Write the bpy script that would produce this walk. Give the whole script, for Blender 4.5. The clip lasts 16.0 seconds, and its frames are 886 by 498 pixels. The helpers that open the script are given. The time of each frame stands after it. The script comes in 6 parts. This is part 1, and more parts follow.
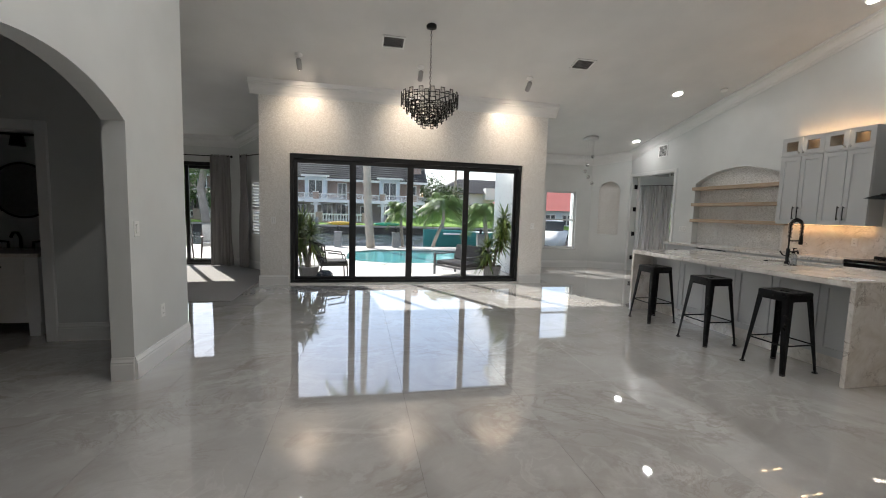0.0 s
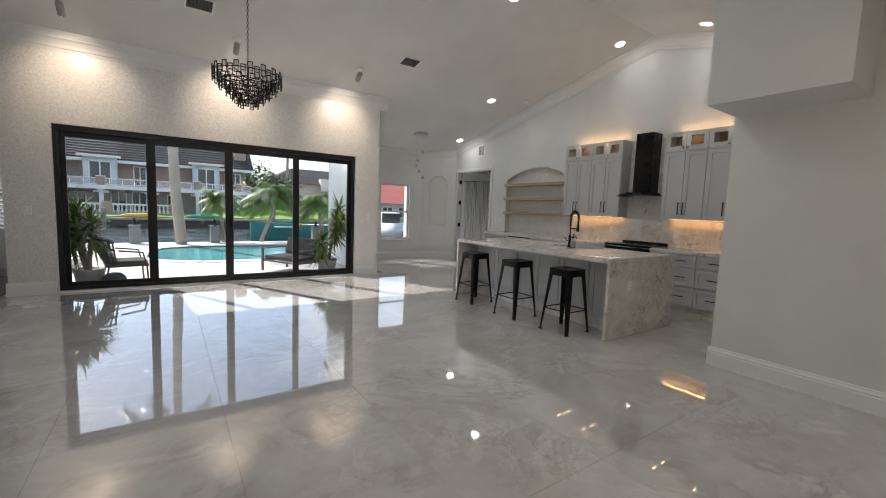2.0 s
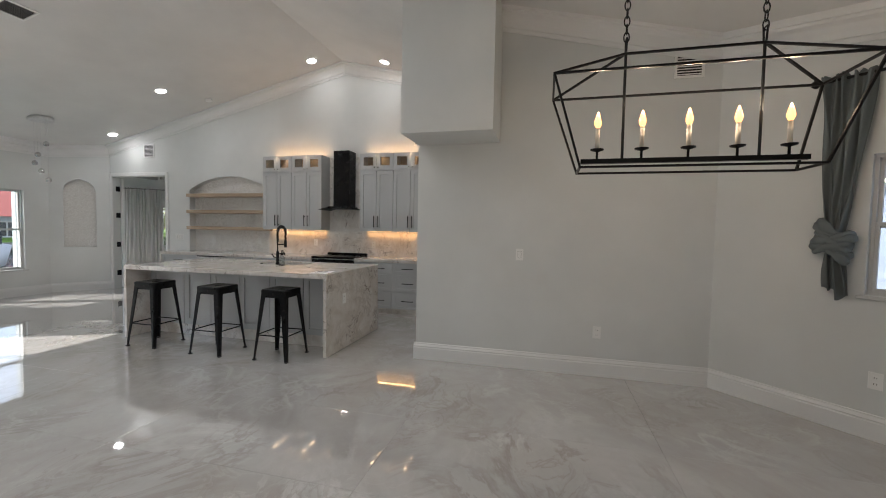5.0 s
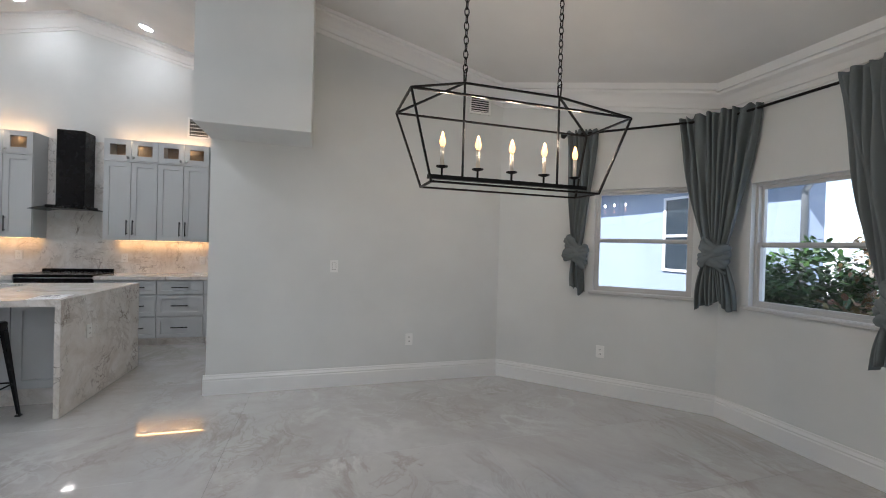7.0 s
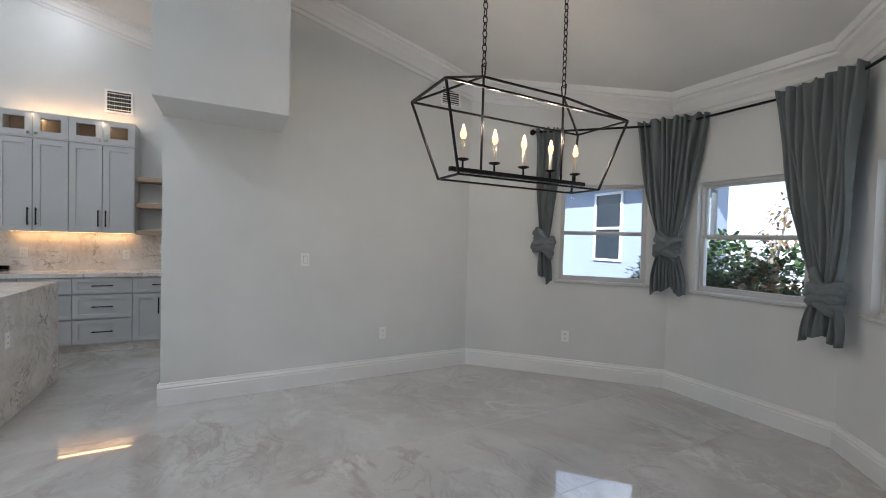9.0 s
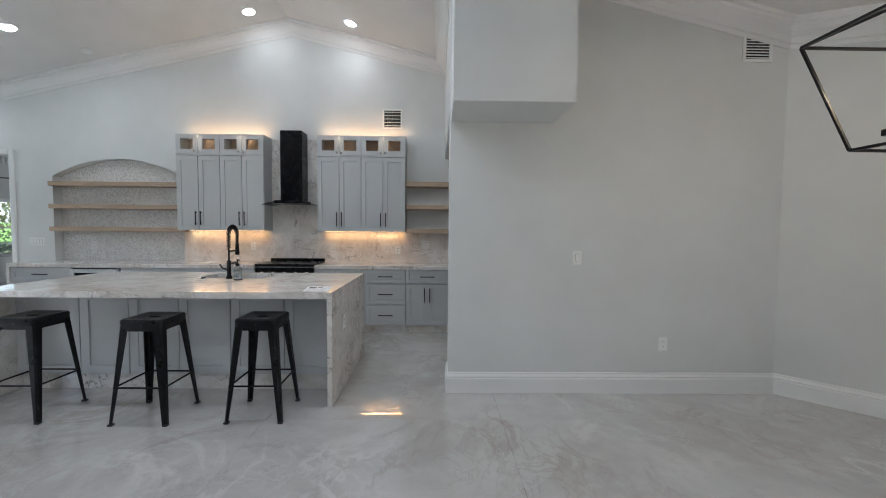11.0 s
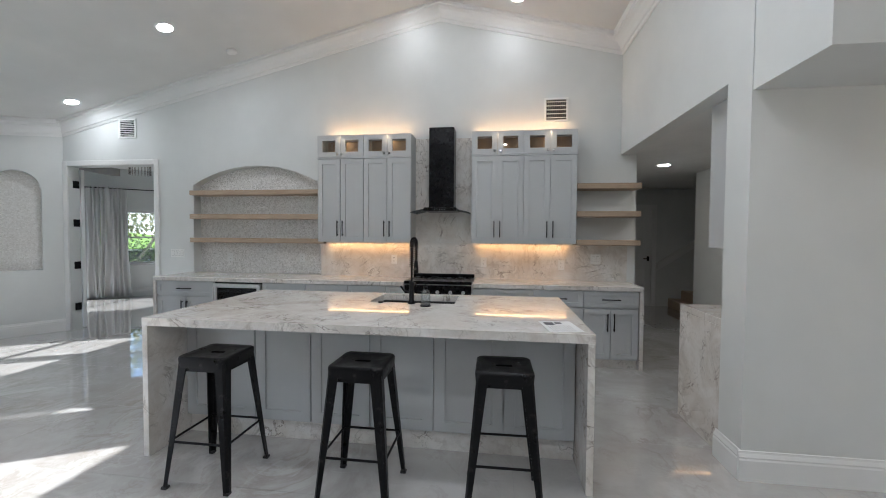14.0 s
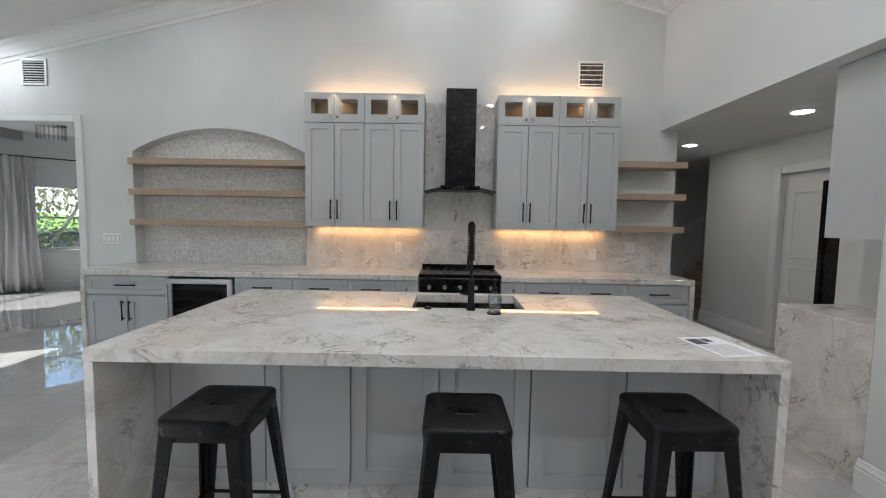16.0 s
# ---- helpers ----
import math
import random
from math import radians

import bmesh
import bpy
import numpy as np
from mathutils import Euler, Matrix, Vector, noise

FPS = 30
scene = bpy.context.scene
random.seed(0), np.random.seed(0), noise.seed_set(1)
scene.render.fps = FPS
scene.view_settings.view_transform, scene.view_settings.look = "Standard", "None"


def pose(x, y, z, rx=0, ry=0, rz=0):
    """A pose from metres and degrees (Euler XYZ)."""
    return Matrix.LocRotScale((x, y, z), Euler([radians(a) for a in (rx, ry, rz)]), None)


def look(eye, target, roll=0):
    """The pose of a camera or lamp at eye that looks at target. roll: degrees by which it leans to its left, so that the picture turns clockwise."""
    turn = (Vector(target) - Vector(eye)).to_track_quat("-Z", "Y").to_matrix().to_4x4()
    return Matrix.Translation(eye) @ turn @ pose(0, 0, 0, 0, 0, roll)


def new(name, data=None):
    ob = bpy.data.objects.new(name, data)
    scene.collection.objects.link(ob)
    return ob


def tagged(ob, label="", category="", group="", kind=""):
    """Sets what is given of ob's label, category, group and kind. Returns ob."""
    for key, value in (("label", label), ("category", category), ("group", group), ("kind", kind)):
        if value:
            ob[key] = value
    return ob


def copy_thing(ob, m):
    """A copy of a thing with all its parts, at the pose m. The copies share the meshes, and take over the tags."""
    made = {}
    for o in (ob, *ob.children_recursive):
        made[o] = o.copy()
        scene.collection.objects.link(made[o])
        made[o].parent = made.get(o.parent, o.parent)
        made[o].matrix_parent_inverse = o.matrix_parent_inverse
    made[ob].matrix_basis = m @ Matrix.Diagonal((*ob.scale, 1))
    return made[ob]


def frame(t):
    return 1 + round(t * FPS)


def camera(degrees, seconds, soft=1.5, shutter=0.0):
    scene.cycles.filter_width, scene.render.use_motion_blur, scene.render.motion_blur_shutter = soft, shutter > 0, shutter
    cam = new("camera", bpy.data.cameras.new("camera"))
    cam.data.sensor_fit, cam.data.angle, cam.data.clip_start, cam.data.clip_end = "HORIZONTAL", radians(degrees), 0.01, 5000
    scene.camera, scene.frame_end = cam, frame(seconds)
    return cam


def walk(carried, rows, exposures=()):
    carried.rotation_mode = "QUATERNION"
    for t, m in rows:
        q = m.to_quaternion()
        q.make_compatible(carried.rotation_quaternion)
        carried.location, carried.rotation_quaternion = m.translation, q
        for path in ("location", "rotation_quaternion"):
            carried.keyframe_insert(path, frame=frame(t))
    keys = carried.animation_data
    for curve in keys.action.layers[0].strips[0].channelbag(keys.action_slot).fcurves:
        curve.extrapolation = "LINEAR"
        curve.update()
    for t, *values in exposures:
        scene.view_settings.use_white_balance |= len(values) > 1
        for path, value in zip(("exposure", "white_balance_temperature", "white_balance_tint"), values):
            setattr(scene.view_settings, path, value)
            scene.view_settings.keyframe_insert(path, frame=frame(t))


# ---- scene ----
cam = camera(95.2, 16.0, 1.0)
PATH = [
    (0, (0.543, 1.451, 1.407), (0.95, 3.401, 1.224), 1.7),
    (0.5, (0.518, 1.451, 1.402), (1.122, 3.35, 1.23), 1.9),
    (1, (0.552, 1.436, 1.397), (1.343, 3.265, 1.222), 2.1),
    (1.5, (0.598, 1.432, 1.374), (1.561, 3.176, 1.197), 2.2),
    (2, (0.609, 1.423, 1.392), (1.733, 3.066, 1.199), 2.2),
    (2.5, (0.631, 1.421, 1.417), (1.908, 2.946, 1.206), 1.9),
    (3, (0.656, 1.419, 1.404), (2.087, 2.799, 1.192), 1.8),
    (3.5, (0.677, 1.419, 1.397), (2.268, 2.614, 1.203), 1.8),
    (4, (0.671, 1.431, 1.428), (2.408, 2.41, 1.265), 1.4),
    (4.2, (0.707, 1.49, 1.446), (2.495, 2.374, 1.293), 1.1),
    (6.3, (0.647, 1.963, 1.402), (2.636, 1.762, 1.385), 1.6),
    (6.5, (0.681, 2.006, 1.407), (2.656, 1.692, 1.388), 1.5),
    (7, (0.786, 2.099, 1.419), (2.702, 1.526, 1.405), 1.6),
    (7.5, (0.871, 2.194, 1.429), (2.712, 1.411, 1.412), 1.8),
    (8, (0.908, 2.329, 1.431), (2.66, 1.365, 1.407), 1.8),
    (8.2, (0.913, 2.409, 1.428), (2.638, 1.397, 1.405), 1.7),
    (10.3, (1.32, 2.835, 1.403), (3.272, 2.409, 1.296), 1.3),
    (10.5, (1.383, 2.911, 1.425), (3.357, 2.608, 1.316), 1.3),
    (11, (1.445, 3.194, 1.429), (3.442, 3.165, 1.33), 0.5),
    (11.5, (1.491, 3.458, 1.412), (3.482, 3.628, 1.334), -0.1),
    (12, (1.638, 3.675, 1.407), (3.616, 3.96, 1.34), -0.1),
    (12.5, (1.799, 3.879, 1.453), (3.768, 4.223, 1.381), -0.0),
    (13, (1.924, 4.141, 1.466), (3.893, 4.487, 1.389), 0.3),
    (13.5, (2.065, 4.368, 1.463), (4.038, 4.687, 1.386), 0.4),
    (14, (2.289, 4.564, 1.468), (4.269, 4.835, 1.402), 0.4),
    (14.5, (2.447, 4.777, 1.476), (4.435, 4.983, 1.392), 0.4),
    (15, (2.633, 5.006, 1.452), (4.626, 5.143, 1.359), 0.8),
    (15.5, (2.823, 5.183, 1.451), (4.817, 5.262, 1.325), 1.0),
    (16, (3.035, 5.414, 1.461), (5.03, 5.423, 1.318), 1.0),
]
walk(cam, [(t, look(eye, target, roll)) for t, eye, target, roll in PATH],
     exposures=[(0.0, 0.78, 6400, 10), (1.5, 0.66, 6400, 11), (4.2, 0.72, 6400, 11), (6.5, 1.2, 5850, 10), (8.2, 1.22, 5750, 10), (10.5, 1.13, 5650, 8), (16.0, 1.22, 5900, 9)])

# ---- world, sun, large lights ----
SUN_EL, SUN_AZ = 40.0, -27.3
world = bpy.data.worlds.new("sky")
scene.world = world
world.use_nodes = True
wn = world.node_tree.nodes
sky = wn.new("ShaderNodeTexSky")
sky.sky_type, sky.sun_disc = "NISHITA", False
sky.sun_elevation, sky.sun_rotation = radians(SUN_EL), radians(SUN_AZ)
wtc = wn.new("ShaderNodeTexCoord")
wno = wn.new("ShaderNodeTexNoise")
wno.inputs["Scale"].default_value, wno.inputs["Detail"].default_value = 2.2, 7.0
wra = wn.new("ShaderNodeValToRGB")
wra.color_ramp.elements[0].position, wra.color_ramp.elements[1].position = 0.48, 0.68
wmx = wn.new("ShaderNodeMix")
wmx.data_type = "RGBA"
wmx.inputs["B"].default_value = (8.0, 8.3, 8.8, 1)
wl = world.node_tree.links
wl.new(wtc.outputs["Generated"], wno.inputs["Vector"])
wl.new(wno.outputs["Fac"], wra.inputs["Fac"])
wl.new(wra.outputs["Color"], wmx.inputs["Factor"])
wl.new(sky.outputs["Color"], wmx.inputs["A"])
wsp = wn.new("ShaderNodeSeparateXYZ")
whz = wn.new("ShaderNodeMapRange")
whz.interpolation_type = "SMOOTHSTEP"
whz.inputs["From Min"].default_value, whz.inputs["From Max"].default_value = 0.0, 0.15
whz.inputs["To Min"].default_value, whz.inputs["To Max"].default_value = 0.85, 0.0
whm = wn.new("ShaderNodeMix")
whm.data_type = "RGBA"
whm.inputs["B"].default_value = (9.0, 9.4, 9.9, 1)
wl.new(wtc.outputs["Generated"], wsp.inputs["Vector"])
wl.new(wsp.outputs["Z"], whz.inputs["Value"])
wl.new(whz.outputs["Result"], whm.inputs["Factor"])
wl.new(wmx.outputs["Result"], whm.inputs["A"])
wl.new(whm.outputs["Result"], wn["Background"].inputs["Color"])
wn["Background"].inputs["Strength"].default_value = 0.13

sun_data = bpy.data.lights.new("sun", "SUN")
sun_data.energy, sun_data.angle, sun_data.color = 5.0, radians(0.6), (1.0, 0.95, 0.87)
sun = new("sun", sun_data)
sun.matrix_world = look((0, 0, 0), (math.sin(radians(-SUN_AZ)) * math.cos(radians(SUN_EL)), -math.cos(radians(SUN_AZ)) * math.cos(radians(SUN_EL)), -math.sin(radians(SUN_EL))))


def area_light(name, eye, target, w, h, watts, color=(1, 1, 1)):
    d = bpy.data.lights.new(name, "AREA")
    d.shape, d.size, d.size_y, d.energy, d.color = "RECTANGLE", w, h, watts, color
    o = new(name, d)
    o.matrix_world = look(eye, target)
    return o


def spot_light(name, eye, target, watts, degrees=70, color=(1.0, 0.9, 0.78), size=0.05, blend=0.6):
    d = bpy.data.lights.new(name, "SPOT")
    d.energy, d.spot_size, d.spot_blend, d.color, d.shadow_soft_size = watts, radians(degrees), blend, color, size
    o = new(name, d)
    o.matrix_world = look(eye, target)
    return o


# ---- materials ----


class Nodes:
    """A material with a principled surface and short ways to add texture nodes."""

    def __init__(self, name, rough=0.5, metal=0.0, coat=0.0, spec=0.5):
        self.m = bpy.data.materials.new(name)
        self.m.use_nodes = True
        self.n, self.l = self.m.node_tree.nodes, self.m.node_tree.links
        self.p = self.n["Principled BSDF"]
        self.p.inputs["Roughness"].default_value = rough
        self.p.inputs["Metallic"].default_value = metal
        self.p.inputs["Coat Weight"].default_value = coat
        self.p.inputs["Specular IOR Level"].default_value = spec
        self.tc = self.n.new("ShaderNodeTexCoord")
        self.co = self.tc.outputs["Object"]

    def scaled(self, v):
        k = self.n.new("ShaderNodeMapping")
        k.inputs["Scale"].default_value = v
        self.l.new(self.co, k.inputs["Vector"])
        return k.outputs["Vector"]

    def noise(self, scale, detail=4.0, co=None, distortion=0.0, rough=0.55):
        k = self.n.new("ShaderNodeTexNoise")
        k.inputs["Scale"].default_value, k.inputs["Detail"].default_value = scale, detail
        k.inputs["Distortion"].default_value, k.inputs["Roughness"].default_value = distortion, rough
        self.l.new(co or self.co, k.inputs["Vector"])
        return k.outputs["Fac"]

    def cells(self, scale, out="Color", feature="F1", co=None):
        k = self.n.new("ShaderNodeTexVoronoi")
        k.feature = feature
        k.inputs["Scale"].default_value = scale
        self.l.new(co or self.co, k.inputs["Vector"])
        return k.outputs[out]

    def ramp(self, fac, stops):
        k = self.n.new("ShaderNodeValToRGB")
        e = k.color_ramp.elements
        while len(e) < len(stops):
            e.new(0.5)
        for el, (p, c) in zip(e, stops):
            el.position = p
            el.color = (c, c, c, 1) if isinstance(c, (int, float)) else (*c, 1)
        self.l.new(fac, k.inputs["Fac"])
        return k.outputs["Color"]

    def mix(self, fac, a, b, mode="MIX"):
        k = self.n.new("ShaderNodeMix")
        k.data_type, k.blend_type = "RGBA", mode
        for sock, v in (("Factor", fac), ("A", a), ("B", b)):
            if isinstance(v, (int, float)):
                k.inputs[sock].default_value = v
            elif isinstance(v, tuple):
                k.inputs[sock].default_value = (*v, 1)
            else:
                self.l.new(v, k.inputs[sock])
        return k.outputs["Result"]

    def base(self, c):
        if isinstance(c, tuple):
            self.p.inputs["Base Color"].default_value = (*c, 1)
        else:
            self.l.new(c, self.p.inputs["Base Color"])
        return self

    def rough(self, fac, lo, hi):
        self.l.new(self.ramp(fac, [(0.3, lo), (0.7, hi)]), self.p.inputs["Roughness"])
        return self

    def bump(self, h, strength, distance=0.002):
        k = self.n.new("ShaderNodeBump")
        k.inputs["Strength"].default_value, k.inputs["Distance"].default_value = strength, distance
        self.l.new(h, k.inputs["Height"])
        self.l.new(k.outputs["Normal"], self.p.inputs["Normal"])
        return self

    def done(self):
        return self.m


def paint(name, c, rough=0.55, var=0.05, grain=180, bump=0.12):
    k = Nodes(name, rough)
    lo, hi = tuple(v * (1 - var) for v in c), tuple(min(1, v * (1 + var)) for v in c)
    k.base(k.ramp(k.noise(1.3, 5), [(0.3, lo), (0.7, hi)]))
    k.rough(k.noise(4, 3), rough - 0.06, rough + 0.06)
    return k.bump(k.noise(grain, 3), bump, 0.001).done()


def metal(name, c, rough=0.35, met=1.0, worn=None):
    k = Nodes(name, rough, met)
    if worn:
        k.base(k.mix(k.ramp(k.noise(22, 8, rough=0.75), [(0.56, 0.0), (0.68, 1.0)]), c, worn))
    else:
        k.base(k.ramp(k.noise(30, 4), [(0.3, tuple(v * 0.85 for v in c)), (0.7, c)]))
    return k.rough(k.noise(14, 6), rough - 0.08, rough + 0.12).done()


def wood(name, a, b, axis=(1, 14, 14), rough=0.5):
    k = Nodes(name, rough)
    v = k.scaled(axis)
    k.base(k.ramp(k.noise(6, 9, v, 0.4), [(0.28, a), (0.72, b)]))
    return k.bump(k.noise(30, 6, v), 0.2, 0.001).done()


def stone(name, base, cloud, vein, rough, scale=1.0, coat=0.0, vein_w=0.018, shift=False, streak=None):
    k = Nodes(name, rough, coat=coat)
    if shift:
        info = k.n.new("ShaderNodeObjectInfo")
        mul = k.n.new("ShaderNodeMath")
        mul.operation = "MULTIPLY"
        mul.inputs[1].default_value = 0.22
        add = k.n.new("ShaderNodeVectorMath")
        k.l.new(info.outputs["Random"], mul.inputs[0])
        geo = k.n.new("ShaderNodeNewGeometry")
        k.l.new(geo.outputs["Position"], add.inputs[0])
        k.l.new(mul.outputs[0], add.inputs[1])
        k.co = add.outputs["Vector"]
    clouds = k.noise(1.1 * scale, 9, distortion=1.4, rough=0.62)
    fine = k.noise(7 * scale, 8, distortion=0.8, rough=0.65)
    c = k.mix(k.ramp(clouds, [(0.35, 0.0), (0.68, 1.0)]), base, cloud)
    c = k.mix(k.ramp(fine, [(0.5, 0.0), (0.75, 0.35)]), c, cloud)
    for s, w, amt in ((0.9 * scale, vein_w, 0.85), (2.6 * scale, vein_w * 0.8, 0.5)):
        nz = k.noise(s, 7, distortion=1.8, rough=0.58)
        line = k.ramp(nz, [(0.5 - w * 2.2, 0.0), (0.5, amt), (0.5 + w * 1.1, 0.0)])
        patch = k.ramp(k.noise(1.7 * scale, 3), [(0.45, 0.0), (0.62, 1.0)])
        c = k.mix(k.mix(1.0, line, patch, "MULTIPLY"), c, vein)
    if streak:
        for s, stretch, w, amt in ((0.8 * scale, (1.0, 1.5, 1.0), 0.026, 0.5), (2.0 * scale, (1.0, 1.4, 1.0), 0.016, 0.38)):
            mp = k.n.new("ShaderNodeMapping")
            mp.inputs["Scale"].default_value = stretch
            mp.inputs["Rotation"].default_value = (0, 0, 0.5)
            mp.inputs["Location"].default_value = (7.3 * s, 2.1, 0)
            k.l.new(k.co, mp.inputs["Vector"])
            nz = k.noise(s, 8, mp.outputs["Vector"], 2.2, 0.62)
            line = k.ramp(nz, [(0.5 - w, 0.0), (0.5, amt), (0.5 + w * 2.5, 0.0)])
            patch = k.ramp(k.noise(1.1 * scale, 3, mp.outputs["Vector"]), [(0.47, 0.0), (0.64, 1.0)])
            c = k.mix(k.mix(1.0, line, patch, "MULTIPLY"), c, streak)
    k.base(c)
    return k.rough(k.noise(3, 6), max(0.0, rough - 0.025), rough + 0.02).done()


def fabric(name, a, b, weave=420, rough=0.9):
    k = Nodes(name, rough, spec=0.2)
    k.base(k.mix(k.ramp(k.noise(weave, 2), [(0.35, 0.0), (0.65, 1.0)]), a, b))
    return k.bump(k.noise(weave, 2), 0.3, 0.001).done()


def glow(name, c, strength):
    k = Nodes(name, 0.3)
    k.base(c)
    k.p.inputs["Emission Color"].default_value = (*c, 1)
    k.p.inputs["Emission Strength"].default_value = strength
    return k.done()


def glass(name, c=(1, 1, 1), rough=0.0, mix=0.04):
    m = bpy.data.materials.new(name)
    m.use_nodes = True
    n, l = m.node_tree.nodes, m.node_tree.links
    n.remove(n["Principled BSDF"])
    tr, gl, mx = n.new("ShaderNodeBsdfTransparent"), n.new("ShaderNodeBsdfGlossy"), n.new("ShaderNodeMixShader")
    tr.inputs["Color"].default_value = (*c, 1)
    gl.inputs["Roughness"].default_value = rough
    mx.inputs[0].default_value = mix
    l.new(tr.outputs[0], mx.inputs[1])
    l.new(gl.outputs[0], mx.inputs[2])
    l.new(mx.outputs[0], n["Material Output"].inputs["Surface"])
    return m


def mosaic(name, lo=(0.71, 0.685, 0.65), mid=(0.78, 0.76, 0.73), hi=(0.87, 0.855, 0.83), relief=0.45):
    k = Nodes(name, 0.25)
    col = k.cells(62)
    hsv = k.n.new("ShaderNodeSeparateColor")
    k.l.new(col, hsv.inputs["Color"])
    k.base(k.mix(k.ramp(k.noise(2.0, 5), [(0.3, 0.0), (0.7, 0.4)]), k.ramp(hsv.outputs["Red"], [(0.0, lo), (0.5, mid), (1.0, hi)]), (0.72, 0.7, 0.66)))
    k.l.new(k.ramp(hsv.outputs["Green"], [(0.0, 0.12), (1.0, 0.5)]), k.p.inputs["Roughness"])
    return k.bump(hsv.outputs["Blue"], relief, 0.003).done()


M_WALL = paint("wall_paint", (0.7, 0.712, 0.7))
M_CEIL = paint("ceiling_paint", (0.74, 0.735, 0.72), 0.7)
M_TRIM = paint("trim_paint", (0.8, 0.8, 0.79), 0.35, 0.02)
M_CAB = paint("cabinet_paint", (0.52, 0.532, 0.537), 0.38, 0.03, 90, 0.05)
M_MARBLE = stone("quartzite", (0.82, 0.8, 0.77), (0.64, 0.59, 0.535), (0.2, 0.17, 0.14), 0.035, 2.3, vein_w=0.01, streak=(0.42, 0.37, 0.33))
M_FLOOR = stone("polished_floor", (0.56, 0.55, 0.535), (0.45, 0.43, 0.408), (0.62, 0.61, 0.595), 0.03, 0.8, coat=1.0, vein_w=0.022, shift=True, streak=(0.31, 0.265, 0.225))
M_FLOOR.node_tree.nodes["Principled BSDF"].inputs["Coat IOR"].default_value = 1.68
M_GROUT = paint("grout", (0.36, 0.35, 0.33), 0.5)
M_MOSAIC = mosaic("pearl_mosaic")
M_SHELL = mosaic("bright_pearl_mosaic", (0.6, 0.58, 0.56), (0.83, 0.82, 0.8), (0.96, 0.95, 0.94), 0.8)
M_BLACK = metal("black_metal", (0.012, 0.012, 0.013), 0.38, 0.6)
M_STOOL = metal("worn_black_steel", (0.009, 0.009, 0.01), 0.33, 0.4, (0.045, 0.042, 0.04))
M_STOOL.node_tree.nodes["Principled BSDF"].inputs["Specular IOR Level"].default_value = 0.3
M_FRAME = paint("black_frame", (0.01, 0.01, 0.011), 0.35, 0.05)
M_GLOSSBLACK = metal("black_enamel", (0.006, 0.006, 0.007), 0.22, 0.0)
M_GLOSSBLACK.node_tree.nodes["Principled BSDF"].inputs["Specular IOR Level"].default_value = 0.22
M_STEEL = metal("stainless_steel", (0.72, 0.72, 0.72), 0.36)
M_SINK = metal("dark_steel", (0.12, 0.12, 0.12), 0.3)
M_ALU = paint("weathered_white_aluminium", (0.56, 0.56, 0.55), 0.4, 0.08)
M_CHROME = metal("chrome", (0.8, 0.8, 0.8), 0.1)
M_OAK = wood("light_oak", (0.36, 0.27, 0.19), (0.5, 0.39, 0.28), (14, 1, 14))
M_GLASS = glass("pane_glass")
M_LAMP = glow("lamp_lens", (1.0, 0.96, 0.9), 14)
M_WARM = glow("warm_strip", (1.0, 0.6, 0.25), 3)
M_BULB = glow("candle_bulb", (1.0, 0.42, 0.11), 2.2)
M_CANDLE = paint("candle_sleeve", (0.8, 0.72, 0.6), 0.5)
M_PLASTIC = paint("white_plastic", (0.86, 0.86, 0.845), 0.35, 0.02)
M_DARKSLOT = paint("dark_void", (0.02, 0.02, 0.02), 0.7)
M_VENTGREY = paint("vent_grey", (0.35, 0.34, 0.33), 0.5)
M_CABIN = wood("cabinet_inside", (0.34, 0.25, 0.16), (0.45, 0.34, 0.23))
M_CURTAIN = fabric("grey_curtain", (0.13, 0.15, 0.155), (0.2, 0.225, 0.232))
M_CURTAIN2 = fabric("silver_curtain", (0.52, 0.515, 0.51), (0.62, 0.615, 0.61))
M_CURTAIN3 = fabric("taupe_curtain", (0.27, 0.255, 0.25), (0.34, 0.325, 0.32))
M_CARPET = fabric("grey_carpet", (0.26, 0.25, 0.24), (0.38, 0.37, 0.36), 60)
M_PAPER = paint("paper", (0.82, 0.82, 0.82), 0.6, 0.01)
M_INK = paint("printed_ink", (0.06, 0.06, 0.08), 0.6)
M_MIRROR = metal("mirror", (0.85, 0.85, 0.85), 0.02)

# ---- mesh helpers ----


def mesh_of(bm, name, material, smooth=False):
    bmesh.ops.recalc_face_normals(bm, faces=bm.faces)
    me = bpy.data.meshes.new(name)
    bm.to_mesh(me)
    bm.free()
    me.materials.append(material)
    if smooth:
        for p in me.polygons:
            p.use_smooth = True
    return me


def part(name, bm, material, parent=None, label="", smooth=False):
    ob = new(name, mesh_of(bm, name, material, smooth))
    ob.parent = parent
    if label:
        ob["label"] = label
    return ob


def thing(name, label, category, at=None, group="", kind=""):
    e = new(name)
    if at is not None:
        e.matrix_basis = at if isinstance(at, Matrix) else Matrix.Translation(at)
    return tagged(e, label, category, group, kind)


def structure(name, bm, material, label="", category="", smooth=False):
    ob = part(name, bm, material, None, "", smooth)
    return tagged(ob, label, category, "", "structure")


